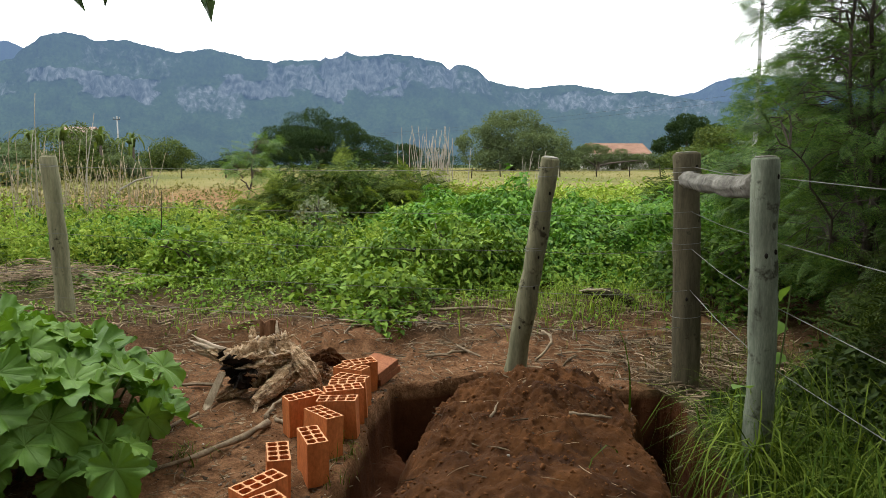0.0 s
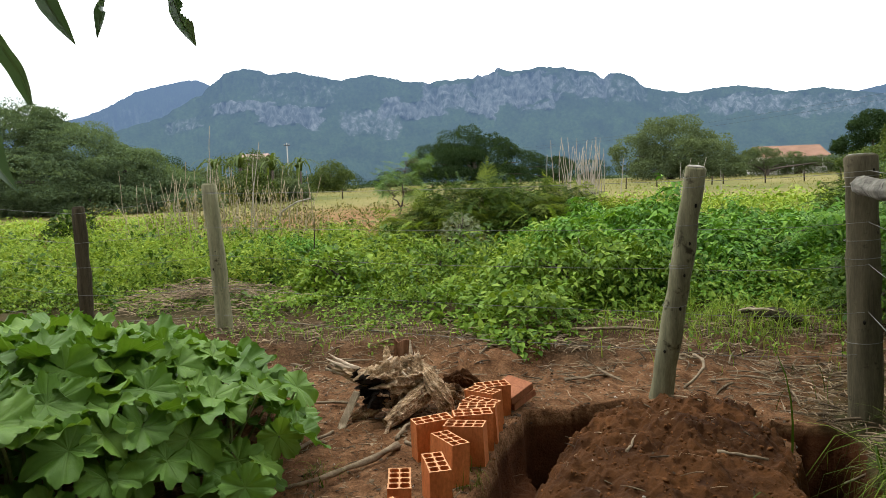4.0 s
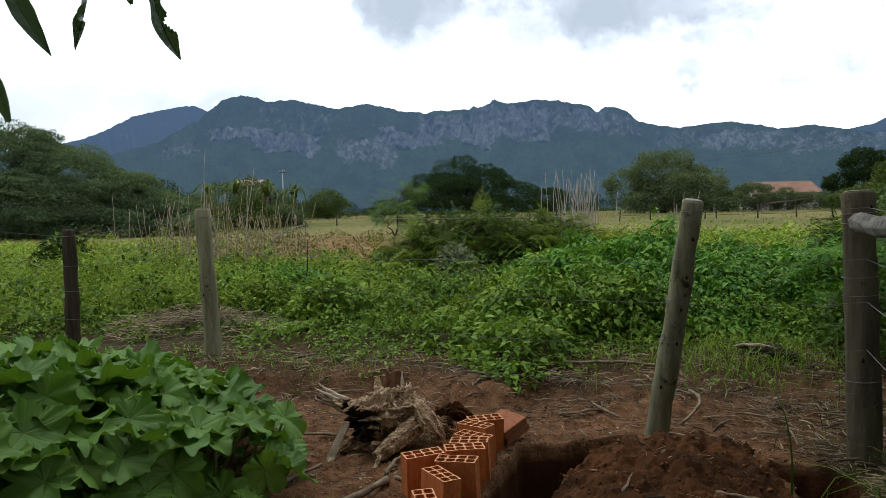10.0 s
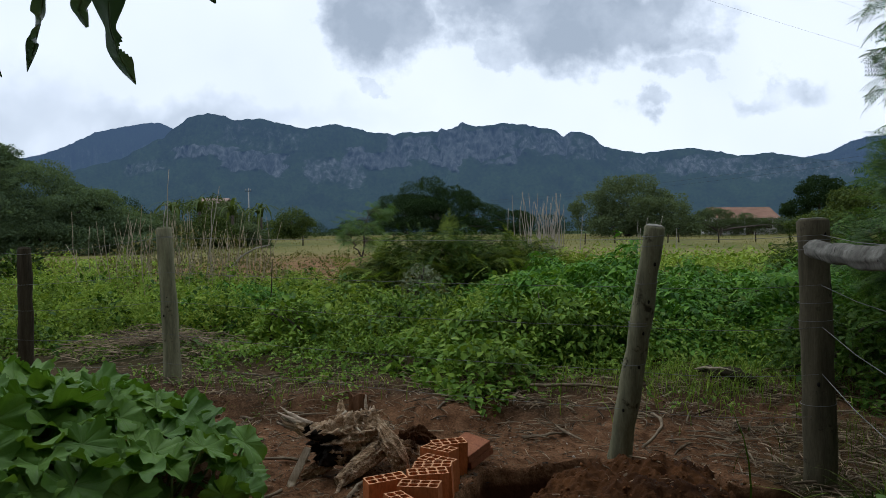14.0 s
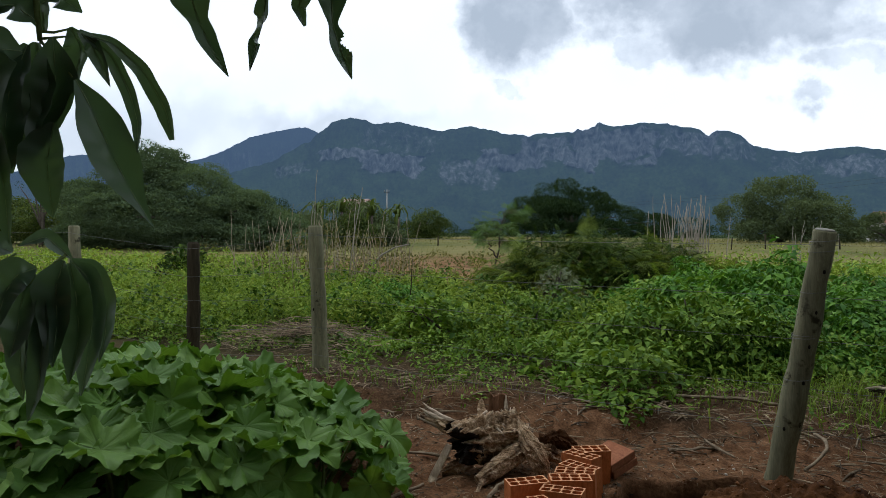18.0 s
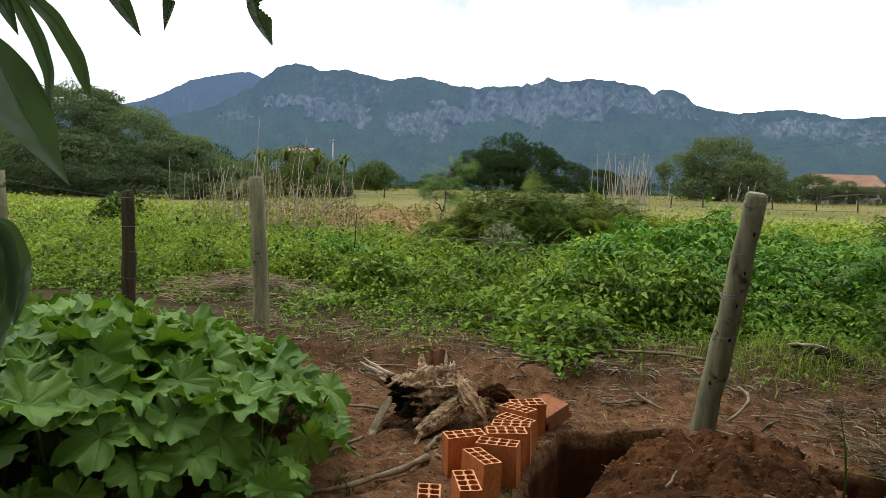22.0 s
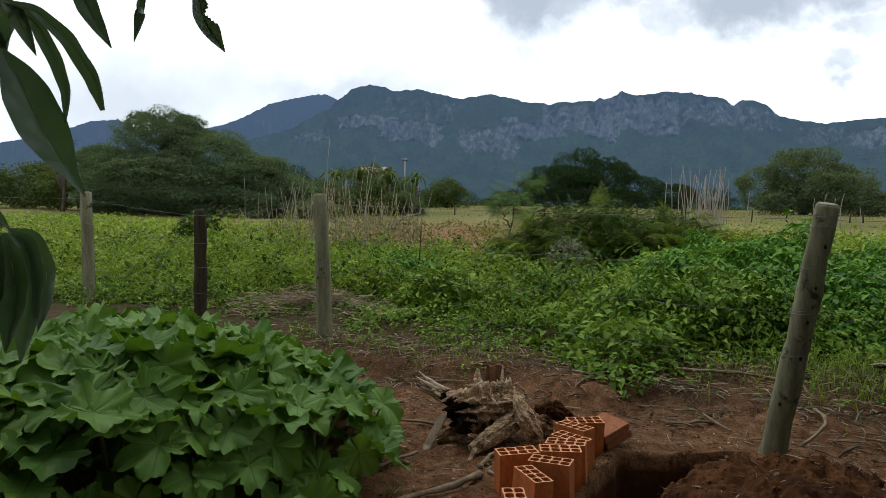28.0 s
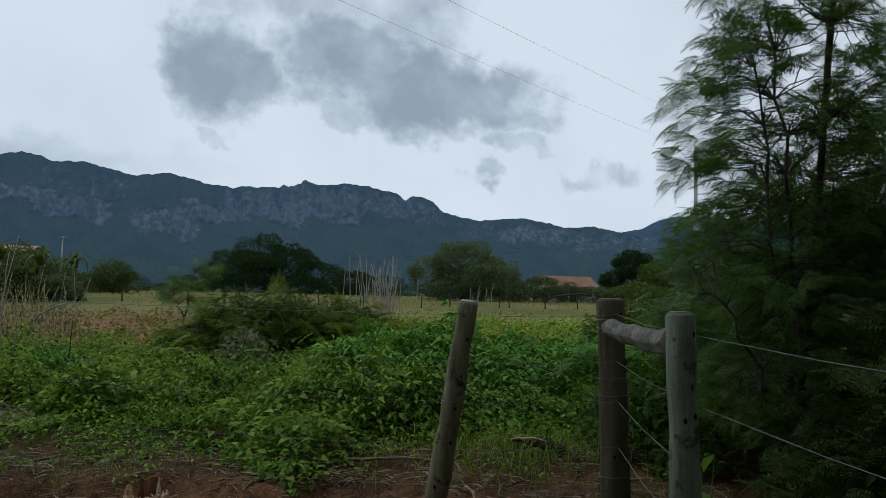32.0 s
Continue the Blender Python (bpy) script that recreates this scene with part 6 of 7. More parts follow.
def bush(name, label, height, box, sets, material, at, stems, seed):
    """A shrub: woody stems from its foot and a leafy canopy of uneven height."""
    r = np.random.default_rng(seed)
    z = ground_at(*at)
    b = thing(name, label, "bush", (at[0], at[1], z))
    v, f = stacked([canopy(n, box, height, leaf, s, seed + i, tilt, low) for i, (n, leaf, s, tilt, low) in enumerate(sets)])
    solid("foliage", v - (at[0], at[1], z), f, material, b)
    for i in range(stems):
        x, y = r.uniform(box[0] * 0.6 + at[0] * 0.4, box[1] * 0.6 + at[0] * 0.4), r.uniform(box[2] * 0.6 + at[1] * 0.4, box[3] * 0.6 + at[1] * 0.4)
        h = float(height(x, y)) * 0.9 + 0.02
        solid("stem", *tube(bent((r.normal(0, 0.15), r.normal(0, 0.15), -0.03), (x - at[0], y - at[1], h), (0, 0, 0.12), 6, 0.02, i), np.linspace(0.018, 0.005, 6), 5), M_BARK, b)
    return b


bush("vine_thicket", "dense mound of bright green leafy vines behind the fence", vine_mound, (0.2, 5.3, 6.3, 10.6),
     ((9000, TRIPLE, 0.115, 0.5, 0.35), (7500, TRIPLE, 0.145, 0.42, 0.70), (2200, TRIPLE, 0.155, 0.45, 1.04)), L_VINE, (2.4, 8.3), 8, 131)


def scrub_a(x, y):
    a = ((x - 0.32) / 1.75) ** 2 + ((y - 11.0) / 1.0) ** 2
    return 1.04 * np.clip(1 - a**1.5, 0, 1) ** 0.5 * (1 + 0.22 * waves(x, y, 0.8, 122))


bush("thorn_scrub", "dark tangled scrub bush with yellowish tips", scrub_a, (-1.6, 2.3, 9.8, 12.2), ((4600, FEATHER, 0.22, 0.5, 0.10), (900, FEATHER, 0.20, 0.5, 1.0)), L_BUSH, (0, 11.0), 22, 132)
bush("frond_shrub", "light green shrub with feathery fronds rising above the scrub", lambda x, y: 1.00 * np.clip(0.74 + 0.55 * waves(x, y, 0.8, 211), 0, 1.1) * np.clip(1 - ((x - 0.45) / 2.3) ** 2 - ((y - 11.0) / 1.0) ** 2, 0, 1) ** 0.4, (-1.75, 2.7, 10.1, 12.0), ((1300, FERN, 0.27, 0.5, 0.80),), L_FROND, (0.45, 11.0), 14, 212)
bush("leafy_weed_clump", "knee-high clump of dark green three-leaved weeds", lambda x, y: 0.50 * np.clip(1 - ((x - 1.15) / 1.15) ** 2 - ((y - 6.75) / 0.62) ** 2, 0, 1) ** 0.55 * (1 + 0.45 * waves(x, y, 0.5, 213)), (0.0, 2.3, 6.1, 7.4), ((1900, TRIPLE, 0.12, 0.5, 0.15), (700, TRIPLE, 0.14, 0.45, 0.9)), L_WEED, (1.15, 6.75), 8, 214)
bush("leafy_weed_clump", "low spreading clump of bright green weeds", lambda x, y: 0.42 * np.clip(1 - ((x + 2.3) / 1.2) ** 2 - ((y - 8.5) / 0.6) ** 2, 0, 1) ** 0.55 * (1 + 0.4 * waves(x, y, 0.5, 215)), (-3.5, -1.1, 7.9, 9.1), ((1900, TRIPLE, 0.11, 0.5, 0.15), (600, TRIPLE, 0.12, 0.45, 0.95)), L_VINE, (-2.3, 8.5), 8, 216)
bush("leafy_weed_clump", "dark leafy clump of weeds in the pasture edge", lambda x, y: 0.40 * np.clip(1 - ((x + 0.5) / 0.7) ** 2 - ((y - 8.1) / 0.45) ** 2, 0, 1) ** 0.55 * (1 + 0.4 * waves(x, y, 0.5, 217)), (-1.2, 0.2, 7.6, 8.6), ((1100, TRIPLE, 0.11, 0.5, 0.15),), L_WEED, (-0.5, 8.1), 6, 218)
bush("grey_weed_bush", "pale grey-green weed clump before the scrub", lambda x, y: 0.72 * np.clip(1 - ((x + 0.22) / 0.42) ** 2 - ((y - 9.7) / 0.4) ** 2, 0, 1) ** 0.6, (-0.7, 0.25, 9.2, 10.2), ((1500, PLAIN, 0.07, 0.8, 0.1),), L_GREY, (-0.22, 9.7), 7, 133)
bush("low_green_shrub", "small dark green shrub in the weeds", lambda x, y: 0.50 * np.clip(1 - ((x + 1.35) / 0.5) ** 2 - ((y - 7.3) / 0.42) ** 2, 0, 1) ** 0.6, (-1.9, -0.8, 6.8, 7.8), ((1500, OVAL, 0.085, 0.6, 0.1),), L_WEED, (-1.35, 7.3), 6, 134)
bush("field_shrub", "round green shrub in the pasture", lambda x, y: 0.85 * np.clip(1 - ((x + 7.4) / 0.6) ** 2 - ((y - 12.0) / 0.6) ** 2, 0, 1) ** 0.5, (-8.1, -6.7, 11.3, 12.7), ((2600, PLAIN, 0.10, 0.7, 0.1),), L_BUSH, (-7.4, 12.0), 6, 135)
bush("roadside_shrub", "loose shrub with drooping yellow-green fronds", lambda x, y: 1.15 * np.clip(1 - ((x - 5.7) / 1.4) ** 2 - ((y - 9.6) / 1.2) ** 2, 0, 1) ** 0.5 * (1 + 0.25 * waves(x, y, 0.7, 125)), (4.2, 7.2, 8.3, 10.9), ((2600, FEATHER, 0.30, 0.5, 0.1), (400, FEATHER, 0.28, 0.5, 1.05)), L_BUSH, (5.7, 9.6), 9, 136)
bush("understory_bush", "dark green leafy bush behind the strainer post", lambda x, y: 0.58 * np.clip(1 - ((x - 3.70) / 0.80) ** 2 - ((y - 5.9) / 0.8) ** 2, 0, 1) ** 0.5 * (1 + 0.25 * waves(x, y, 0.6, 126)), (2.4, 4.5, 5.0, 6.8), ((5000, OVAL, 0.07, 0.6, 0.05), (700, FEATHER, 0.2, 0.5, 0.9)), L_TUFT, (3.45, 5.9), 8, 137)
bush("leafy_undergrowth", "mixed green undergrowth behind the corner posts", lambda x, y: 0.66 * np.clip(1 - ((x - 4.0) / 1.2) ** 2 - ((y - 7.4) / 0.9) ** 2, 0, 1) ** 0.5 * (1 + 0.35 * waves(x, y, 0.6, 128)), (2.7, 5.3, 6.4, 8.4), ((2400, TRIPLE, 0.13, 0.5, 0.15), (260, FERN, 0.26, 0.5, 1.0)), L_VINE, (4.0, 7.4), 8, 139)


# ---- dry stalks and canes ----
def stalks(name, label, category, centre, spread, n, lo, hi, radius, material, seed, lean=0.12, group=""):
    r = np.random.default_rng(seed)
    z = ground_at(*centre)
    b = thing(name, label, category, (centre[0], centre[1], z), group)
    for i in range(n):
        x, y = r.normal(0, spread[0]), r.normal(0, spread[1])
        h = r.uniform(lo, hi)
        q = bent((x, y, -0.05), (x + r.normal(0, lean) * h, y + r.normal(0, lean) * h, h), (r.normal(0, 0.03) * h, 0, 0), 6, 0.012 * h, seed + i)
        solid("cane", *tube(q, np.linspace(radius, radius * 0.35, 6), 5, 0.1, i), material, b)
    return b


stalks("dead_cane_clump", "clump of tall bare pale dry canes in the pasture", "cane clump", (3.25, 25.0), (0.42, 0.35), 46, 1.2, 2.35, 0.020, M_CANE, 141, 0.10)
stalks("dead_cane_clump", "few bare dry sticks standing in the pasture", "cane clump", (7.6, 27.0), (0.35, 0.2), 9, 0.8, 1.7, 0.022, M_CANE, 142, 0.06)
stalks("dry_weed_stalks", "thicket of tall dry weed stalks behind the fence", "dry weeds", (-4.6, 12.0), (0.8, 0.7), 120, 0.6, 1.55, 0.010, M_HAY, 143, 0.16)
stalks("dry_weed_stalks", "thin dry weed stalks near the pasture edge", "dry weeds", (-3.6, 12.6), (0.45, 0.4), 30, 0.5, 1.25, 0.010, M_TWIGS, 144, 0.14)
for x, y, h, dx, label in ((-4.72, 12.0, 2.25, 0.02, "single tall dry stalk rising above the weeds"), (-4.08, 12.0, 1.95, 0.14, "single tall dry stalk with a bent tip"), (-4.0, 12.2, 1.7, 0.0, "thin upright dry stalk"), (-4.95, 12.3, 1.7, 0.05, "thin leaning dry stalk")):
    s = thing("tall_stalk", label, "dry stalk", (x, y, ground_at(x, y)), "tall dry stalks")
    solid("stalk", *tube(bent((0, 0, -0.05), (dx * h, 0, h), (-0.04, 0, 0), 7, 0.01, int(h * 100)), np.linspace(0.014, 0.005, 7), 5), M_CANE, s)
arch = thing("arching_stem", "pale dry stem arching over towards the ground", "dry stalk", (-3.75, 12.0, ground_at(-3.75, 12.0)))
solid("stalk", *tube([(0, 0, 0.25), (0.10, 0, 0.5), (0.3, 0, 0.72), (0.55, 0, 0.86), (0.8, 0, 0.92)], [0.016, 0.017, 0.018, 0.017, 0.01], 6), M_CANE, arch)
shoot = thing("dark_shoot", "single thin dark woody shoot in the weeds", "dry stalk", (-2.0, 8.4, ground_at(-2.0, 8.4)))
solid("stalk", *tube(bent((0, 0, 0), (0.10, 0, 0.85), (0.03, 0, 0), 6, 0.01, 3), np.linspace(0.011, 0.005, 6), 5), M_POST_DARK, shoot)


weeds("withered_weeds", [canopy(2200, (-6.4, -2.2, 10.6, 13.8), lambda x, y: 1.25 * np.clip(1 - ((x + 4.4) / 1.9) ** 2 - ((y - 12.2) / 1.5) ** 2, 0, 1) ** 0.6, PLAIN, 0.075, 145, 0.9, 0.05)], L_WITHER, "half-withered brownish weeds among the dry stalks")
weeds("brown_pasture_weeds", [canopy(15000, (-14, 9, 8.5, 17), lambda x, y: np.clip(0.10 + 0.55 * waves(x, y, 1.7, 146), 0, 1), PLAIN, 0.07, 147, 0.9, 0.2)], L_WITHER, "brownish seed heads over the pasture weeds")
weeds("feathery_weeds", [canopy(4200, (-8.5, 4.5, 6.6, 12.0), lambda x, y: mid_weeds(x, y) * 1.25, FEATHER, 0.20, 165, 0.5, 0.6)], L_LIME, "fine feathery weeds standing among the broad leaves")
weeds("strip_tufts", [canopy(9000, (-11, 4, 14.0, 30), lambda x, y: np.clip(-0.02 + 0.42 * waves(x, y, 2.6, 158), 0, 0.4), PLAIN, 0.12, 159, 0.9, 0.1)], L_WITHER, "withered tufts on the bare red strip")
weeds("dark_weed_tufts", [canopy(36000, (-9, 6, 6.6, 13), lambda x, y: np.clip(-0.02 + 0.85 * waves(x, y, 1.3, 148), 0, 0.55) * off_pile(x, y), OVAL, 0.075, 149, 0.6, 0.15)], L_TUFT, "darker leafy tufts standing in the weeds")


# ---- long grass clump by the grey post ----
def grass_clump(name, label, centre, spread, n, lo, hi, width, seed, material=L_GRASS, curl=1.25):
    r = np.random.default_rng(seed)
    x, y = centre[0] + r.normal(0, spread[0], n), centre[1] + r.normal(0, spread[1], n)
    firm = terrain(x, y) > -0.12
    x, y = x[firm], y[firm]
    n = len(x)
    sets = []
    for i, c in enumerate((0.6, curl, curl * 1.35)):
        k = slice(i * n // 3, (i + 1) * n // 3)
        m = turned(r.uniform(0, 6.28, n)[k], r.normal(0, 0.22, n)[k], r.normal(0, 0.15, n)[k], r.uniform(lo, hi, n)[k])
        sets.append(strewn(blade(6, width, c), m, np.stack([x[k], y[k], terrain(x[k], y[k])], -1)))
    v, f = stacked(sets)
    return tagged(solid(name, v, f, material), label, "grass", kind="stuff")


grass_clump("long_grass", "clump of long arching green grass blades at the post foot", (2.36, 2.38), (0.28, 0.38), 1500, 0.30, 0.62, 0.020, 151, L_GRASS, 1.9)
grass_clump("long_grass_edge", "arching grass blades spilling over the trench side", (1.99, 2.42), (0.10, 0.34), 700, 0.22, 0.46, 0.020, 152, L_GRASS, 2.0)
grass_clump("fence_grass", "thin grass tufts along the wire", (3.0, 4.1), (0.4, 0.55), 420, 0.12, 0.36, 0.014, 153)
grass_clump("brick_grass", "small grass tufts between bricks and trench", (0.25, 2.95), (0.06, 0.28), 110, 0.03, 0.10, 0.05, 154)
grass_clump("branch_grass", "small grass tuft on the dirt by the fallen branch", (-0.47, 3.10), (0.04, 0.05), 46, 0.05, 0.13, 0.04, 155)
grass_clump("fresh_grass", "fresh light green grass growing through the litter", (2.25, 5.75), (0.60, 0.30), 1000, 0.10, 0.28, 0.030, 156, L_LIME)
grass_clump("bank_grass", "thin fresh grass on the bank", (-0.9, 5.35), (0.6, 0.16), 130, 0.06, 0.20, 0.035, 157, L_LIME)
young = thing("young_plant", "young plant with a few round bright green leaves", "plant", (1.95, 2.66, ground_at(1.95, 2.66)))
for i, (x, y, z, s, a, p) in enumerate(((-0.06, -0.03, 0.42, 0.12, 2.0, 0.35), (0.06, 0.02, 0.50, 0.11, -1.0, 0.5), (0.10, 0.05, 0.62, 0.10, -0.6, 0.7), (0.13, 0.02, 0.84, 0.085, 0.6, -0.9), (0.02, 0.06, 0.34, 0.09, 1.2, 0.2))):
    v, f = oval_leaf(0.85, 0.06, 0.2)
    m = turned([a], [p], [0.2], [s])[0]
    solid("leaf", np.array(v) @ m.T + (x, y, z), [tuple(q) for q in f], L_ROUND, young)
    solid("stalk", *tube(bent((0, 0, -0.02), (x, y, z), (0.02, 0, 0.02), 5), np.linspace(0.005, 0.003, 5), 5), M_STEM, young)
weeds("grass_understory", [canopy(26000, (1.60, 4.4, 1.9, 3.9), lambda x, y: smooth(x - 1.79 - 0.36 * (y - 2.47), 0.0, 0.08) * (0.07 + 0.36 * smooth(x, 2.0, 2.7)) * (1 + 0.4 * waves(x, y, 0.5, 161)) * (1 - smooth(y, 3.0, 3.9)), OVAL, 0.052, 162, 0.6, 0.05, 0.0, lambda x, y: smooth(y + 0.3 * waves(x, y, 0.8, 163), 0.9, 1.7) * (1 - smooth(x + 0.3 * waves(x, y, 0.8, 164), 3.7, 4.4)))], L_DARK, "mixed green weeds under the long grass")


bush("wayside_thicket", "dense dark feathery thicket beyond the side wires", lambda x, y: 1.30 * np.clip(1 - (((x - 4.0) / 1.15) ** 2 + ((y - 2.7) / 1.5) ** 2) ** 2, 0, 1) ** 0.5 * (1 + 0.22 * waves(x, y, 0.7, 127)), (2.8, 5.2, 1.2, 4.2), ((2400, FERN, 0.24, 0.5, 0.05), (2600, OVAL, 0.06, 0.6, 0.3)), L_DARK, (4.0, 2.7), 10, 138)

# ---- feathery tree at the fence corner ----


def feather_tree(name, label, foot, limbs, lobes, clusters, per, size, seed, material=L_MIMOSA):
    r = np.random.default_rng(seed)
    foot = np.array([foot[0], foot[1], ground_at(*foot)])
    tree = thing(name, label, "tree", foot)
    joints = []
    for i, (pts, r0, r1) in enumerate(limbs):
        p = np.array(pts, float)
        k = np.linspace(0, 1, 12)
        path = np.stack([np.interp(k, np.linspace(0, 1, len(p)), p[:, c]) for c in range(3)], -1)
        path[1:-1] += r.normal(0, 0.02, (10, 3))
        solid("trunk" if i == 0 else "limb", *tube(path - foot, np.linspace(r0, r1, 12), 8, 0.12, seed + i), M_BARK, tree)
        joints += path[3:].tolist()
    joints = np.array(joints)
    mats, places, twigs = [], [], []
    vol = np.array([a * b * c for _, (a, b, c) in lobes]) ** 0.8
    for q in range(clusters):
        c, rad = lobes[r.choice(len(lobes), p=vol / vol.sum())]
        d = r.normal(size=3)
        d /= np.linalg.norm(d)
        end = np.array(c) + d * rad * r.uniform(0.35, 1.0) ** 0.6
        if end[2] < 0.2:
            continue
        near = joints[np.argmin(np.linalg.norm(joints - end, axis=1) + 0.6 * np.maximum(0, joints[:, 2] - end[2]))]
        out = end - np.array([foot[0], foot[1], end[2] - 0.15])
        out = out / np.linalg.norm(out) + r.normal(0, 0.45, 3)
        out /= np.linalg.norm(out)
        tip = end + out * r.uniform(0.12, 0.30)
        twigs.append(tube(bent(near, end, (0, 0, 0.10), 5, 0.05, seed + q) - foot, np.linspace(0.0055, 0.0028, 5), 4, 0, 0, False))
        twigs.append(tube(bent(end, tip, (0, 0, 0.01), 3) - foot, np.linspace(0.0028, 0.0012, 3), 4, 0, 0, False))
        yaw0 = math.atan2(-out[0], out[1])
        for j in range(per):
            k = (j + 0.5) / per
            places.append(end * (1 - k) + tip * k + r.normal(0, 0.008, 3))
            mats.append((yaw0 + (1.0 if j % 2 else -1.0) * r.uniform(0.3, 1.2), r.normal(-0.20, 0.40), r.normal(0, 0.4), size * r.uniform(0.7, 1.2)))
    a = np.array(mats)
    v, f = strewn(FERN, turned(a[:, 0], a[:, 1], a[:, 2], a[:, 3]), np.array(places) - foot)
    solid("crown", v, f, material, tree)
    solid("brushwood", *joined(twigs), M_BARK, tree)
    return tree


feather_tree("feathery_tree", "dense tree with dark feathery twice-divided leaves", (3.95, 4.55),
             [([(3.95, 4.55, -0.1), (3.90, 4.5, 0.8), (4.0, 4.5, 1.6), (4.25, 4.6, 3.6), (4.1, 4.0, 4.9)], 0.040, 0.014),
              ([(3.92, 4.5, 0.7), (3.6, 4.3, 1.4), (3.45, 4.2, 2.2), (3.35, 4.2, 2.9)], 0.017, 0.006),
              ([(3.94, 4.5, 1.0), (3.75, 4.4, 1.7), (3.7, 4.4, 2.6), (3.55, 4.4, 3.6)], 0.019, 0.006),
              ([(3.98, 4.5, 1.3), (4.5, 4.5, 1.9), (5.0, 4.6, 2.8)], 0.022, 0.007),
              ([(3.95, 4.5, 0.4), (4.6, 4.2, 0.9), (5.2, 4.1, 1.4)], 0.020, 0.006),
              ([(3.94, 4.5, 0.5), (3.5, 4.35, 0.9), (3.2, 4.25, 1.3), (2.95, 4.2, 1.5)], 0.011, 0.004)],
             # lobes centred above 4 m are out of view, added to shade the corner
             [((4.1, 4.6, 2.6), (0.95, 0.8, 1.25)), ((3.62, 4.4, 2.5), (0.66, 0.55, 0.85)), ((3.45, 4.4, 1.5), (0.50, 0.5, 0.34)), ((4.5, 4.6, 1.2), (1.1, 0.9, 0.9)), ((4.9, 4.5, 2.3), (1.0, 0.8, 1.4)), ((4.1, 4.8, 0.8), (0.7, 0.6, 0.6)), ((4.7, 4.2, 0.5), (1.2, 0.7, 0.5)), ((5.0, 4.0, 1.6), (1.0, 0.7, 0.9)), ((3.6, 3.4, 4.7), (1.1, 1.2, 0.6)), ((4.2, 4.4, 4.2), (1.3, 1.1, 0.8)),
              ((4.7, 4.7, 1.3), (1.0, 0.8, 0.8)), ((5.0, 4.7, 2.4), (0.9, 0.8, 1.3)), ((4.5, 4.9, 0.8), (1.1, 0.6, 0.6)), ((4.2, 4.7, 1.7), (0.6, 0.5, 0.6))],
             1450, 5, 0.178, 171)
# added tree, mostly out of view: its crown keeps sky light off the right side
feather_tree("feathery_tree", "feathery-leaved tree added mostly out of view to shade the fence side", (5.6, 1.7),
             [([(5.6, 1.7, -0.1), (5.55, 1.7, 1.0), (5.4, 1.8, 2.2), (5.2, 1.8, 3.6)], 0.06, 0.02), ([(5.5, 1.7, 1.2), (5.0, 1.4, 2.2), (4.7, 0.8, 3.0)], 0.03, 0.01), ([(5.5, 1.7, 1.0), (6.0, 2.4, 2.0), (6.4, 2.8, 3.0)], 0.03, 0.01)],
             [((5.8, 1.7, 3.2), (1.6, 1.5, 1.1)), ((6.0, 1.9, 1.6), (1.0, 1.3, 1.1)), ((6.4, 3.0, 1.2), (0.9, 0.9, 1.0)), ((4.8, 0.0, 3.6), (1.4, 1.3, 1.0)), ((4.9, 2.4, 2.6), (1.0, 1.2, 0.8)), ((3.7, 1.5, 2.8), (0.9, 0.9, 0.6)), ((3.4, 0.6, 3.2), (1.2, 1.0, 0.6))], 480, 5, 0.30, 174)
feather_tree("feathery_sapling", "smaller feathery-leaved tree behind the corner", (5.4, 6.2),
             [([(5.4, 6.2, -0.1), (5.3, 6.2, 1.0), (5.5, 6.3, 2.6)], 0.05, 0.012), ([(5.35, 6.2, 0.6), (4.7, 6.0, 1.3), (4.3, 6.0, 1.8)], 0.025, 0.008)],
             [((5.4, 6.3, 1.7), (1.4, 0.8, 1.2)), ((4.5, 6.2, 1.2), (0.7, 0.6, 0.5)), ((6.6, 6.8, 1.8), (1.2, 0.9, 1.6)), ((5.0, 6.4, 0.9), (1.0, 0.6, 0.7))], 460, 5, 0.22, 172)
feather_tree("small_acacia", "small light green feathery tree in the pasture", (-2.15, 17.0),
             [([(-2.15, 17.0, -0.1), (-2.1, 17.0, 0.8), (-1.95, 17.0, 1.7)], 0.03, 0.01), ([(-2.12, 17.0, 0.7), (-2.5, 17.0, 1.3)], 0.02, 0.008)],
             [((-2.1, 17.0, 1.50), (0.52, 0.3, 0.17)), ((-1.72, 17.0, 1.78), (0.34, 0.25, 0.10)), ((-2.35, 17.0, 1.20), (0.30, 0.3, 0.16)), ((-1.9, 17.0, 1.05), (0.26, 0.3, 0.14))], 46, 4, 0.26, 173, L_MIMOSA)


# ---- trees and buildings in the distance ----
CARD = ([(0, 0, 0), (-0.42, 0.5, 0.1), (0, 1, -0.1), (0.42, 0.5, 0.1)], [(0, 2, 1), (0, 3, 2)])


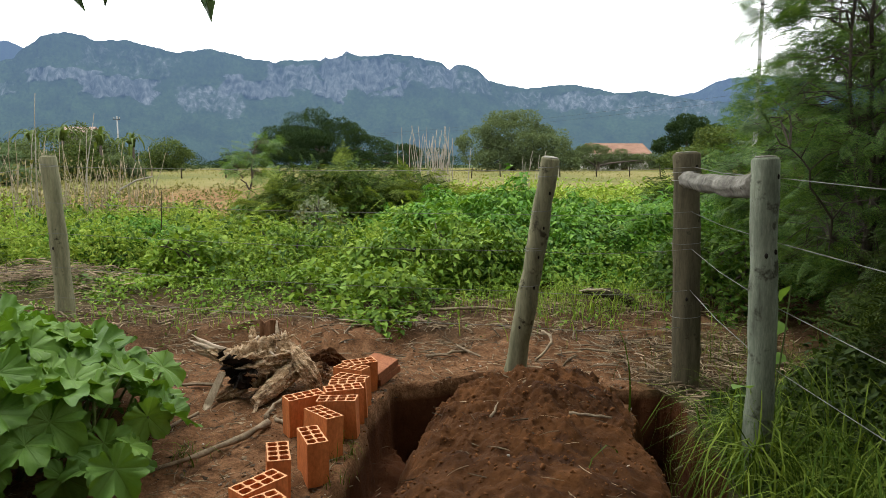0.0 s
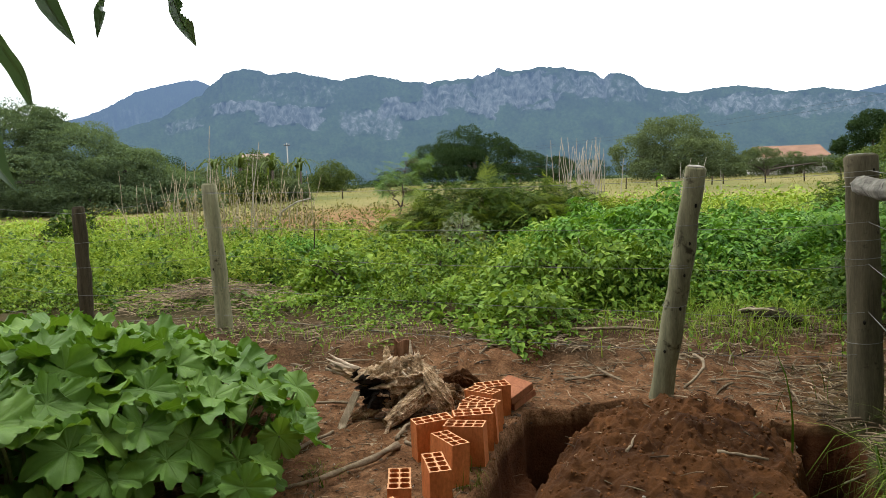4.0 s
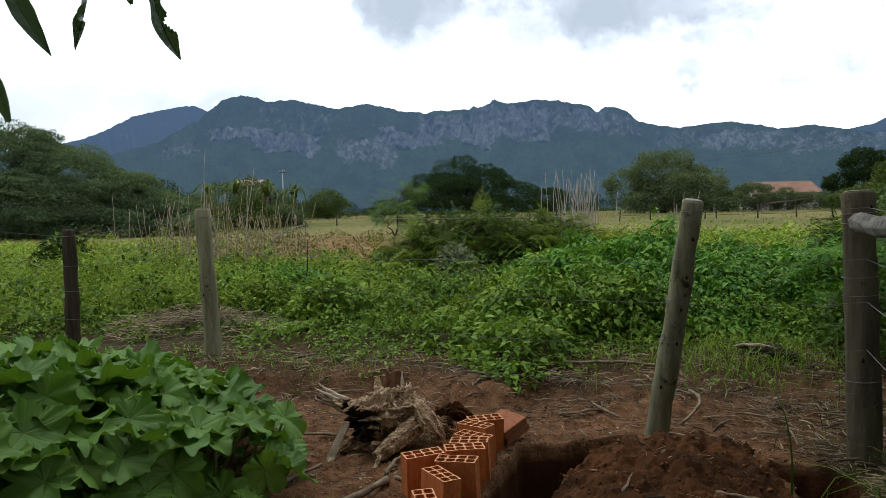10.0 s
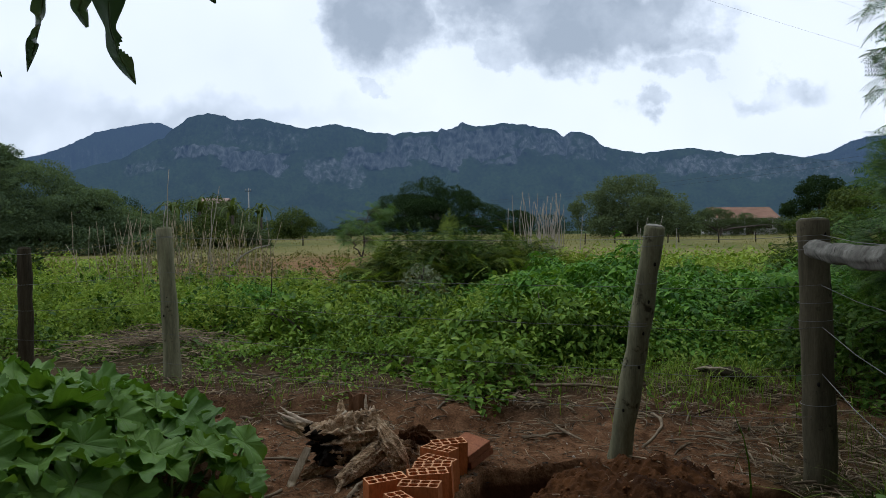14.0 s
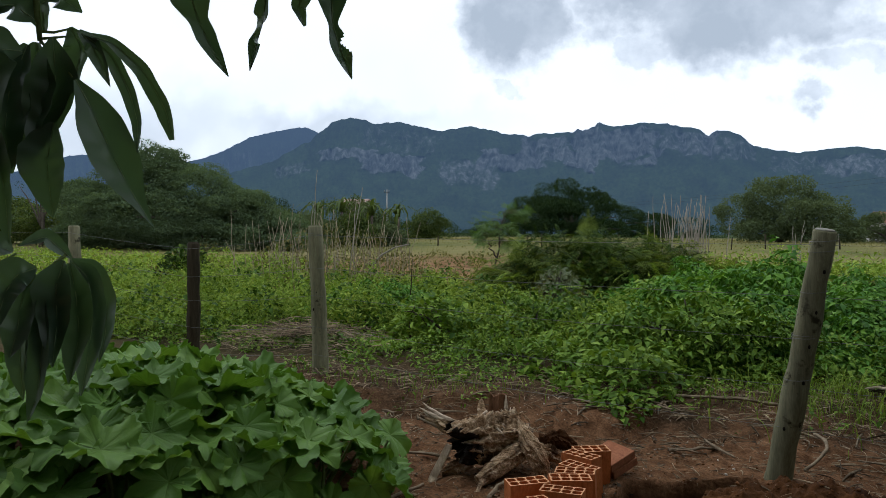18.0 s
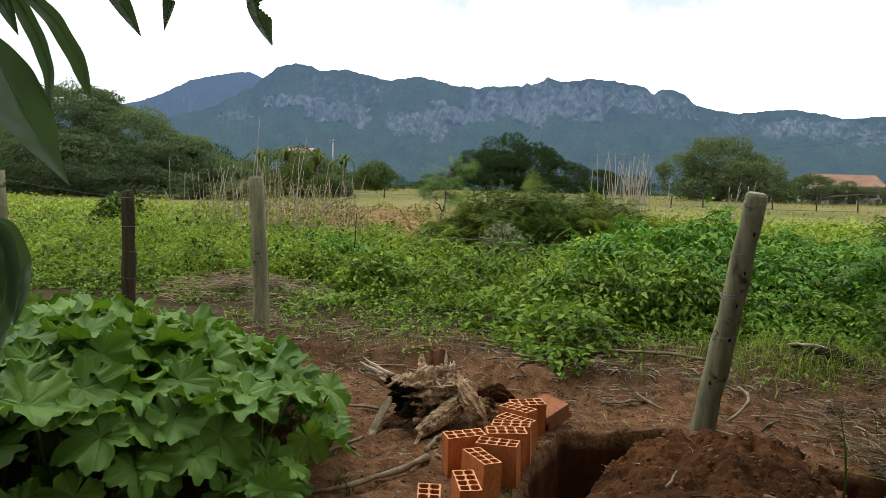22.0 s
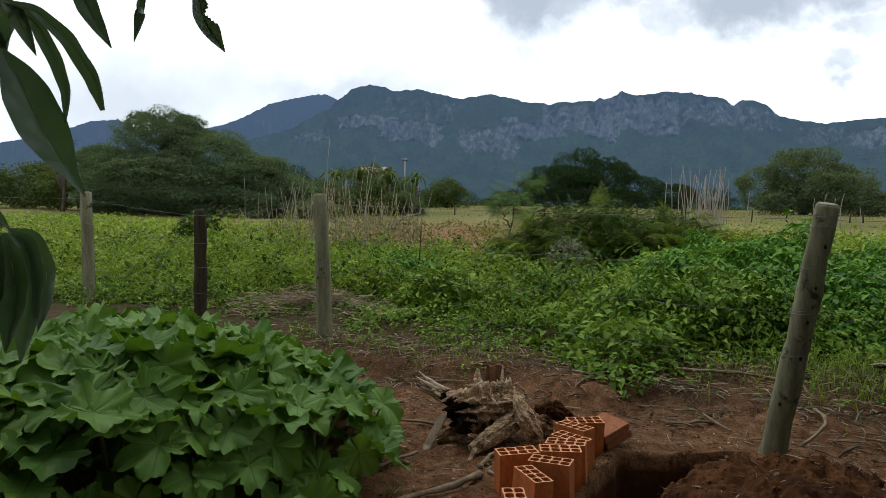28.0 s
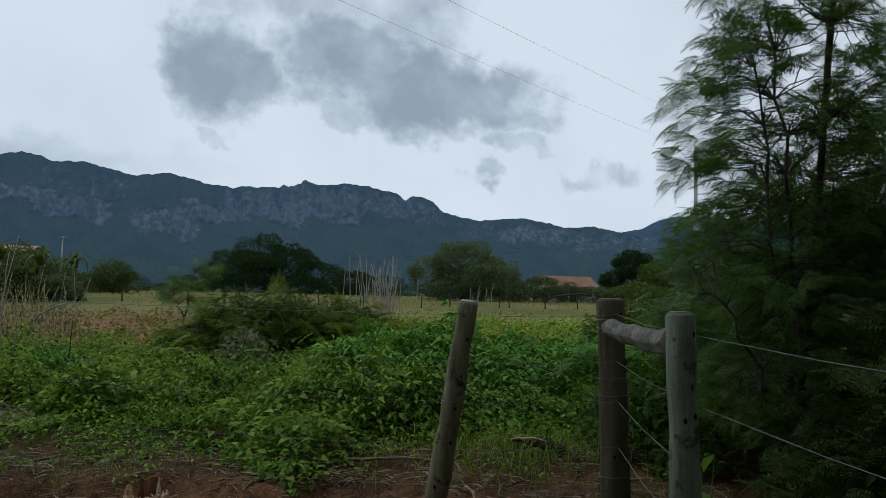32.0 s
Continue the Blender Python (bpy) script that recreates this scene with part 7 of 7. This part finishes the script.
def far_tree(name, label, foot, trunk, lobes, n, size, seed, material):
    """A broad tree: tapered trunk, spreading limbs and a crown of many leaf clumps."""
    r = np.random.default_rng(seed)
    z = ground_at(*foot)
    t = thing(name, label, "tree", (foot[0], foot[1], z))
    lob = [((c[0] - foot[0], c[1] - foot[1], c[2] - z), q) for c, q in lobes]
    h = max(c[2] for c, _ in lob)
    solid("trunk", *tube(bent((0, 0, -0.2), (0.2, 0, h * 0.6), (0.15, 0, 0), 7, 0.05, seed), np.linspace(trunk, trunk * 0.5, 7), 9, 0.1, seed), M_BARK, t)
    for c, q in lob:
        solid("limb", *tube(bent((0.05, 0, h * 0.25), c, (0, 0, 0.3), 6, 0.08, seed), np.linspace(trunk * 0.5, trunk * 0.12, 6), 6, 0.1, seed), M_BARK, t)
    fine = []
    for c, q in lob:
        fine.append((c, tuple(0.88 * w for w in q)))
        for _ in range(9):
            d = r.normal(size=3)
            d[2] = d[2] + 0.15
            d /= np.linalg.norm(d)
            k = r.uniform(0.30, 0.48)
            fine.append((tuple(np.array(c) + d * np.array(q) * 0.70), (q[0] * k, q[1] * k, q[2] * k * 0.8)))
    v, f = crown(fine, int(n * 3.6), size * 0.46, CARD, seed)
    solid("crown", v, f, material, t)
    return t


far_tree("spreading_tree", "broad dark green tree standing in the pasture", (-3.4, 88),
         0.5, [((-5.0, 90, 5.5), (3.9, 4.2, 2.9)), ((-8.4, 90, 3.6), (3.6, 4, 2.7)), ((-1.4, 90, 4.6), (3.6, 4, 2.6)), ((2.4, 91, 3.4), (3.6, 3.4, 2.0)), ((-4.0, 87, 3.2), (5.5, 3, 2.4)), ((7.0, 92, 2.6), (2.8, 3, 1.5)), ((-6.5, 87, 1.8), (4.0, 2.4, 1.6)), ((0.5, 87, 1.7), (4.2, 2.4, 1.6)), ((5.5, 89, 1.4), (3.4, 2.4, 1.3))], 34000, 0.30, 181, L_FARTREE)
far_tree("round_tree", "rounded olive green tree by the pasture fence", (16.6, 70),
         0.4, [((16.6, 70, 4.4), (3.9, 3.6, 2.5)), ((13.2, 70, 3.1), (2.8, 3, 2.1)), ((20.4, 70, 3.2), (2.9, 3, 2.2)), ((17.5, 67.5, 2.9), (3.6, 2.5, 2.0)), ((14.4, 67.5, 1.5), (2.6, 2.0, 1.3)), ((18.5, 67, 1.4), (2.8, 2.0, 1.3)), ((21.6, 68, 1.5), (2.0, 2.0, 1.3))], 15000, 0.34, 182, L_OLIVE)
far_tree("dark_shade_tree", "large dark tree with spreading crown at the field corner", (-21.0, 33.0),
         0.4, [((-23.5, 33, 4.2), (2.9, 2.6, 2.1)), ((-20.5, 33, 3.3), (2.8, 2.4, 1.7)), ((-18.0, 33, 2.4), (2.2, 2.2, 1.3)), ((-26.5, 33, 2.6), (2.8, 2.4, 1.5)), ((-22.5, 31, 2.0), (4.6, 2.2, 1.5)), ((-16.6, 34, 1.7), (1.8, 2, 0.9)), ((-24, 31.5, 1.0), (4.0, 1.6, 1.1)), ((-19, 31.5, 0.9), (3.4, 1.6, 1.0)), ((-15, 33, 0.7), (2.0, 1.5, 0.8))], 88000, 0.185, 183, L_SHADE)
far_tree("hedge_tree", "scrubby tree beside the dark shade tree", (-29.5, 36), 0.25, [((-29.0, 36, 1.9), (2.6, 2.2, 1.5)), ((-33.0, 37, 1.7), (3.0, 2.2, 1.4)), ((-37.5, 38, 1.9), (3.0, 2.2, 1.7))], 9000, 0.3, 184, L_HEDGE)
far_tree("dead_tree", "leafless grey-branched tree among the hedge", (-31.0, 34), 0.12, [((-31.6, 34, 4.6), (0.3, 0.3, 0.3)), ((-30.2, 34, 4.3), (0.3, 0.3, 0.3)), ((-29.4, 34, 3.8), (0.3, 0.3, 0.3)), ((-32.4, 34, 3.9), (0.3, 0.3, 0.3)), ((-30.8, 34, 5.0), (0.2, 0.2, 0.2))], 60, 0.12, 185, L_FARTREE)
far_tree("roadside_tree", "compact dark tree next to the tiled house", (33.4, 66), 0.3, [((33.4, 66, 4.6), (2.2, 2, 1.7)), ((35.6, 66, 3.8), (2.0, 2, 1.6)), ((31.8, 67, 3.2), (1.5, 1.6, 1.1))], 8000, 0.3, 186, L_FARTREE)
far_tree("roadside_tree", "light green tree by the pole", (21.5, 36), 0.2, [((20.6, 36, 2.4), (2.0, 1.6, 1.3)), ((23.2, 36, 2.6), (1.9, 1.6, 1.6)), ((26.0, 37, 2.9), (2.4, 1.6, 1.9)), ((18.0, 35, 1.5), (1.6, 1.4, 0.8))], 10000, 0.24, 187, L_HEDGE)
far_tree("roadside_tree", "low leafy tree in front of the house", (25.6, 70), 0.2, [((26.8, 72, 1.4), (2.2, 1.4, 1.2)), ((25.2, 70, 2.3), (2.0, 1.8, 1.2)), ((22.8, 69, 1.9), (1.6, 1.6, 0.9)), ((28.6, 72, 1.75), (1.8, 1.2, 1.25)), ((31.4, 72, 1.55), (1.8, 1.2, 1.1)), ((34, 72, 1.7), (1.8, 1.2, 1.2))], 9000, 0.24, 188, L_OLIVE)
for i, (x, y, h, w) in enumerate(((-22.0, 39, 2.5, 2.0), (-19.2, 40, 2.7, 1.9), (-16.6, 39, 2.4, 1.9), (-14.4, 40, 2.3, 1.6), (-12.6, 41, 1.9, 1.3))):
    far_tree("pasture_bush", "leafy green bush at the edge of the pasture", (x, y), 0.10, [((x, y, h * 0.62), (w * 0.8, w * 0.7, h * 0.46)), ((x + w * 0.6, y, h * 0.40), (w * 0.7, w * 0.6, h * 0.42)), ((x - w * 0.6, y - 0.4, h * 0.38), (w * 0.7, w * 0.6, h * 0.40))], 4200, 0.20, 230 + i, L_HEDGE if i % 2 else L_OLIVE)
for i, (x, y, h, w, m) in enumerate(((-24, 61, 3.7, 2.8, L_HEDGE), (-28.5, 58, 3.8, 3.2, L_FARTREE), (-20.6, 62, 3.5, 2.4, L_OLIVE), (-16.6, 68, 3.3, 2.3, L_HEDGE), (-33, 60, 3.9, 3.6, L_HEDGE), (-22.4, 63.4, 3.9, 2.2, L_HEDGE), (-22, 90, 3.4, 3.8, L_FARTREE), (-30, 92, 3.6, 4.5, L_FARTREE), (-14.5, 96, 2.6, 3.0, L_FARTREE), (13, 105, 3.2, 4.5, L_FARTREE), (25, 100, 3.0, 4.0, L_FARTREE), (42, 80, 3.8, 4.0, L_HEDGE), (50, 78, 4.5, 5.0, L_FARTREE), (38, 52, 4.0, 3.2, L_HEDGE))):
    far_tree("hedgerow_tree", "bushy tree in the hedgerow across the pasture", (x, y), 0.18, [((x, y, h * 0.74), (w * 0.8, w * 0.7, h * 0.50)), ((x + w * 0.6, y, h * 0.42), (w * 0.75, w * 0.6, h * 0.46)), ((x - w * 0.65, y, h * 0.40), (w * 0.75, w * 0.6, h * 0.44)), ((x, y - w * 0.3, h * 0.3), (w * 0.9, w * 0.5, h * 0.36))], 3600, 0.28, 191 + i, m)


def palm(x, y, h, seed):
    r = np.random.default_rng(seed)
    z = ground_at(x, y)
    p = thing("palm_tree", "small palm with arching fronds in the far hedgerow", "palm", (x, y, z), "palms in the hedgerow")
    solid("trunk", *tube(bent((0, 0, -0.2), (0.1, 0, h), (0.05, 0, 0), 6), np.linspace(0.16, 0.12, 6), 8, 0.1, seed), M_BARK, p)
    for i in range(18):
        a = i * 2.4 + r.uniform(0, 0.5)
        v, f = blade(6, 0.20, r.uniform(0.8, 1.9))
        m = turned([a], [r.normal(-0.3, 0.3)], [0], [r.uniform(1.6, 2.3)])[0]
        solid("frond", np.array(v) @ m.T + (0.1, 0, h), [tuple(q) for q in f], L_HEDGE, p)
    return p


for x, y, h in ((-21.6, 57, 2.5), (-19.2, 58, 2.2), (-23.8, 57, 2.4), (-17.4, 60, 2.1)):
    palm(x, y, h, int(-x * 10))

house = thing("tiled_house", "low whitewashed house with an orange clay tile roof", "house", (30.4, 77.5, ground_at(30.4, 77.5)))


def box_mesh(w, d, h, bevel=0.02):
    bm = bmesh.new()
    bmesh.ops.create_cube(bm, size=1, matrix=Matrix.Translation((0, 0, h / 2)) @ Matrix.Diagonal((w, d, h, 1)))
    bmesh.ops.bevel(bm, geom=bm.edges[:], offset=bevel, segments=1, affect="EDGES")
    v = [tuple(q.co) for q in bm.verts]
    bm.verts.index_update()
    f = [tuple(q.index for q in k.verts) for k in bm.faces]
    bm.free()
    return v, f


v, f = box_mesh(6.4, 5.0, 2.0)
solid("wall", [(a, b, c - 0.1) for a, b, c in v], f, M_PLASTER, house, False)
n = 60
V, F = [], []
for side in (-1, 1):
    for i in range(n + 1):
        x = -3.45 + 6.9 * i / n
        bump = 0.06 * (i % 2)
        V += [(x, side * 2.9, 1.75 + bump), (x, side * 1.45, 2.35 + bump), (x, 0.0, 2.98 + bump)]
    o = 0 if side < 0 else 3 * (n + 1)
    for i in range(n):
        for c in range(2):
            a = o + 3 * i + c
            F.append((a, a + 3, a + 4, a + 1))
solid("roof", V, F, M_ROOF, house, False)
for x in (-2.0, 0.3, 2.2):
    v, f = box_mesh(0.8, 0.1, 0.9 if x != 0.3 else 1.7)
    solid("window" if x != 0.3 else "door", [(a + x, b - 2.52, c + (0.7 if x != 0.3 else 0)) for a, b, c in v], f, M_POST_DARK, house, False)


shed = thing("tiled_shed", "small distant shed with a pale faded tile roof", "shed", (-23.4, 66.0, ground_at(-23.4, 66.0)))
v, f = box_mesh(2.3, 2.5, 3.5)
solid("wall", [(a, b, c - 0.1) for a, b, c in v], f, M_CEMENT, shed, False)
V = [(sx * 1.35, sy * k, z) for sy in (-1, 1) for k, z in ((1.5, 3.42), (0.0, 3.92)) for sx in (-1, 1)]
solid("roof", V + [(a, b, c + 0.08) for a, b, c in V], [(0, 1, 3, 2), (5, 4, 6, 7), (8, 9, 11, 10), (13, 12, 14, 15), (0, 8, 9, 1), (4, 12, 13, 5), (0, 2, 10, 8), (1, 9, 11, 3), (4, 6, 14, 12), (5, 13, 15, 7)], M_SHED, shed, False)


def utility_pole(x, y, h, r0, seed, label):
    p = thing("utility_pole", label, "utility pole", (x, y, ground_at(x, y)), "power line poles")
    solid("shaft", *tube([(0, 0, -0.3), (0, 0, h * 0.5), (0, 0, h)], [r0, r0 * 0.85, r0 * 0.7], 10), M_CONCRETE, p)
    v, f = box_mesh(0.34 if h > 7 else 0.7, 0.09, 0.07, 0.01)
    solid("crossarm", [(a, b - r0, c + h - 0.35) for a, b, c in v], f, M_DARKMETAL, p, False)
    for q in (0.0,) if h > 7 else (-0.28, 0.0, 0.28):
        solid("insulator", *tube([(q, -r0, h - 0.25), (q, -r0, h - 0.17), (q, -r0, h - 0.08)], [0.04, 0.055, 0.03], 8), M_CONCRETE, p)
    return p


utility_pole(18.64, 30.0, 8.4, 0.115, 1, "tall grey concrete power pole behind the trees")
utility_pole(-24.6, 80.0, 5.7, 0.09, 2, "distant slim concrete power pole")
utility_pole(-12.6, 150.0, 6.5, 0.16, 3, "very distant power pole below the hills")
for n, (a, b, sag) in enumerate((((18.6, 30.0, 8.4), (-18.8, -0.8, 7.8), 0.25), ((24.0, 36.0, 11.0), (-19.8, -8.0, 5.3), 0.25), ((-12.6, 150.0, 6.9), (40.0, 70.0, 8.5), 0.9), ((-12.6, 150.0, 6.6), (40.0, 70.0, 7.9), 0.9))):
    w = thing("power_line", "thin overhead power cable", "cable", a, "overhead cables")
    solid("cable", *tube(bent(a, b, (0, 0, -sag), 24) - np.array(a), [0.003 if n < 2 else 0.010] * 24, 5), M_CONCRETE if n < 2 else M_DARKMETAL, w)

# pasture fence far across the field
rf = np.random.default_rng(211)
for i in range(20):
    x = -16 + i * 2.2 + rf.normal(0, 0.7)
    y = 44 + 0.12 * x + rf.normal(0, 0.3)
    s = thing("field_post", "thin dark post of the far pasture fence", "fence post", (x, y, ground_at(x, y)), "far pasture posts")
    h = rf.uniform(0.45, 0.95)
    solid("post", *tube([(0, 0, -0.1), (rf.normal(0, 0.04), 0, h)], [0.045, 0.038], 6, 0.1, i), M_POST_DARK, s)

# dry grass over the pasture
r = np.random.default_rng(221)
n = 34000
x, y = r.uniform(-45, 40, n), 18 + 68 * r.uniform(0, 1, n) ** 0.9
k = waves(x, y, 9, 222) + r.normal(0, 0.3, n) > -0.1
x, y = x[k], y[k]
m = turned(r.uniform(0, 6.28, len(x)), r.normal(0, 0.25, len(x)), 0, r.uniform(0.05, 0.15, len(x)) * (0.8 + y / 60))
weeds("dry_pasture_grass", [strewn(blade(2, 0.22, 1.3), m, np.stack([x, y, terrain(x, y)], -1))], L_DRYGRASS, "sparse dry yellow grass over the pasture")
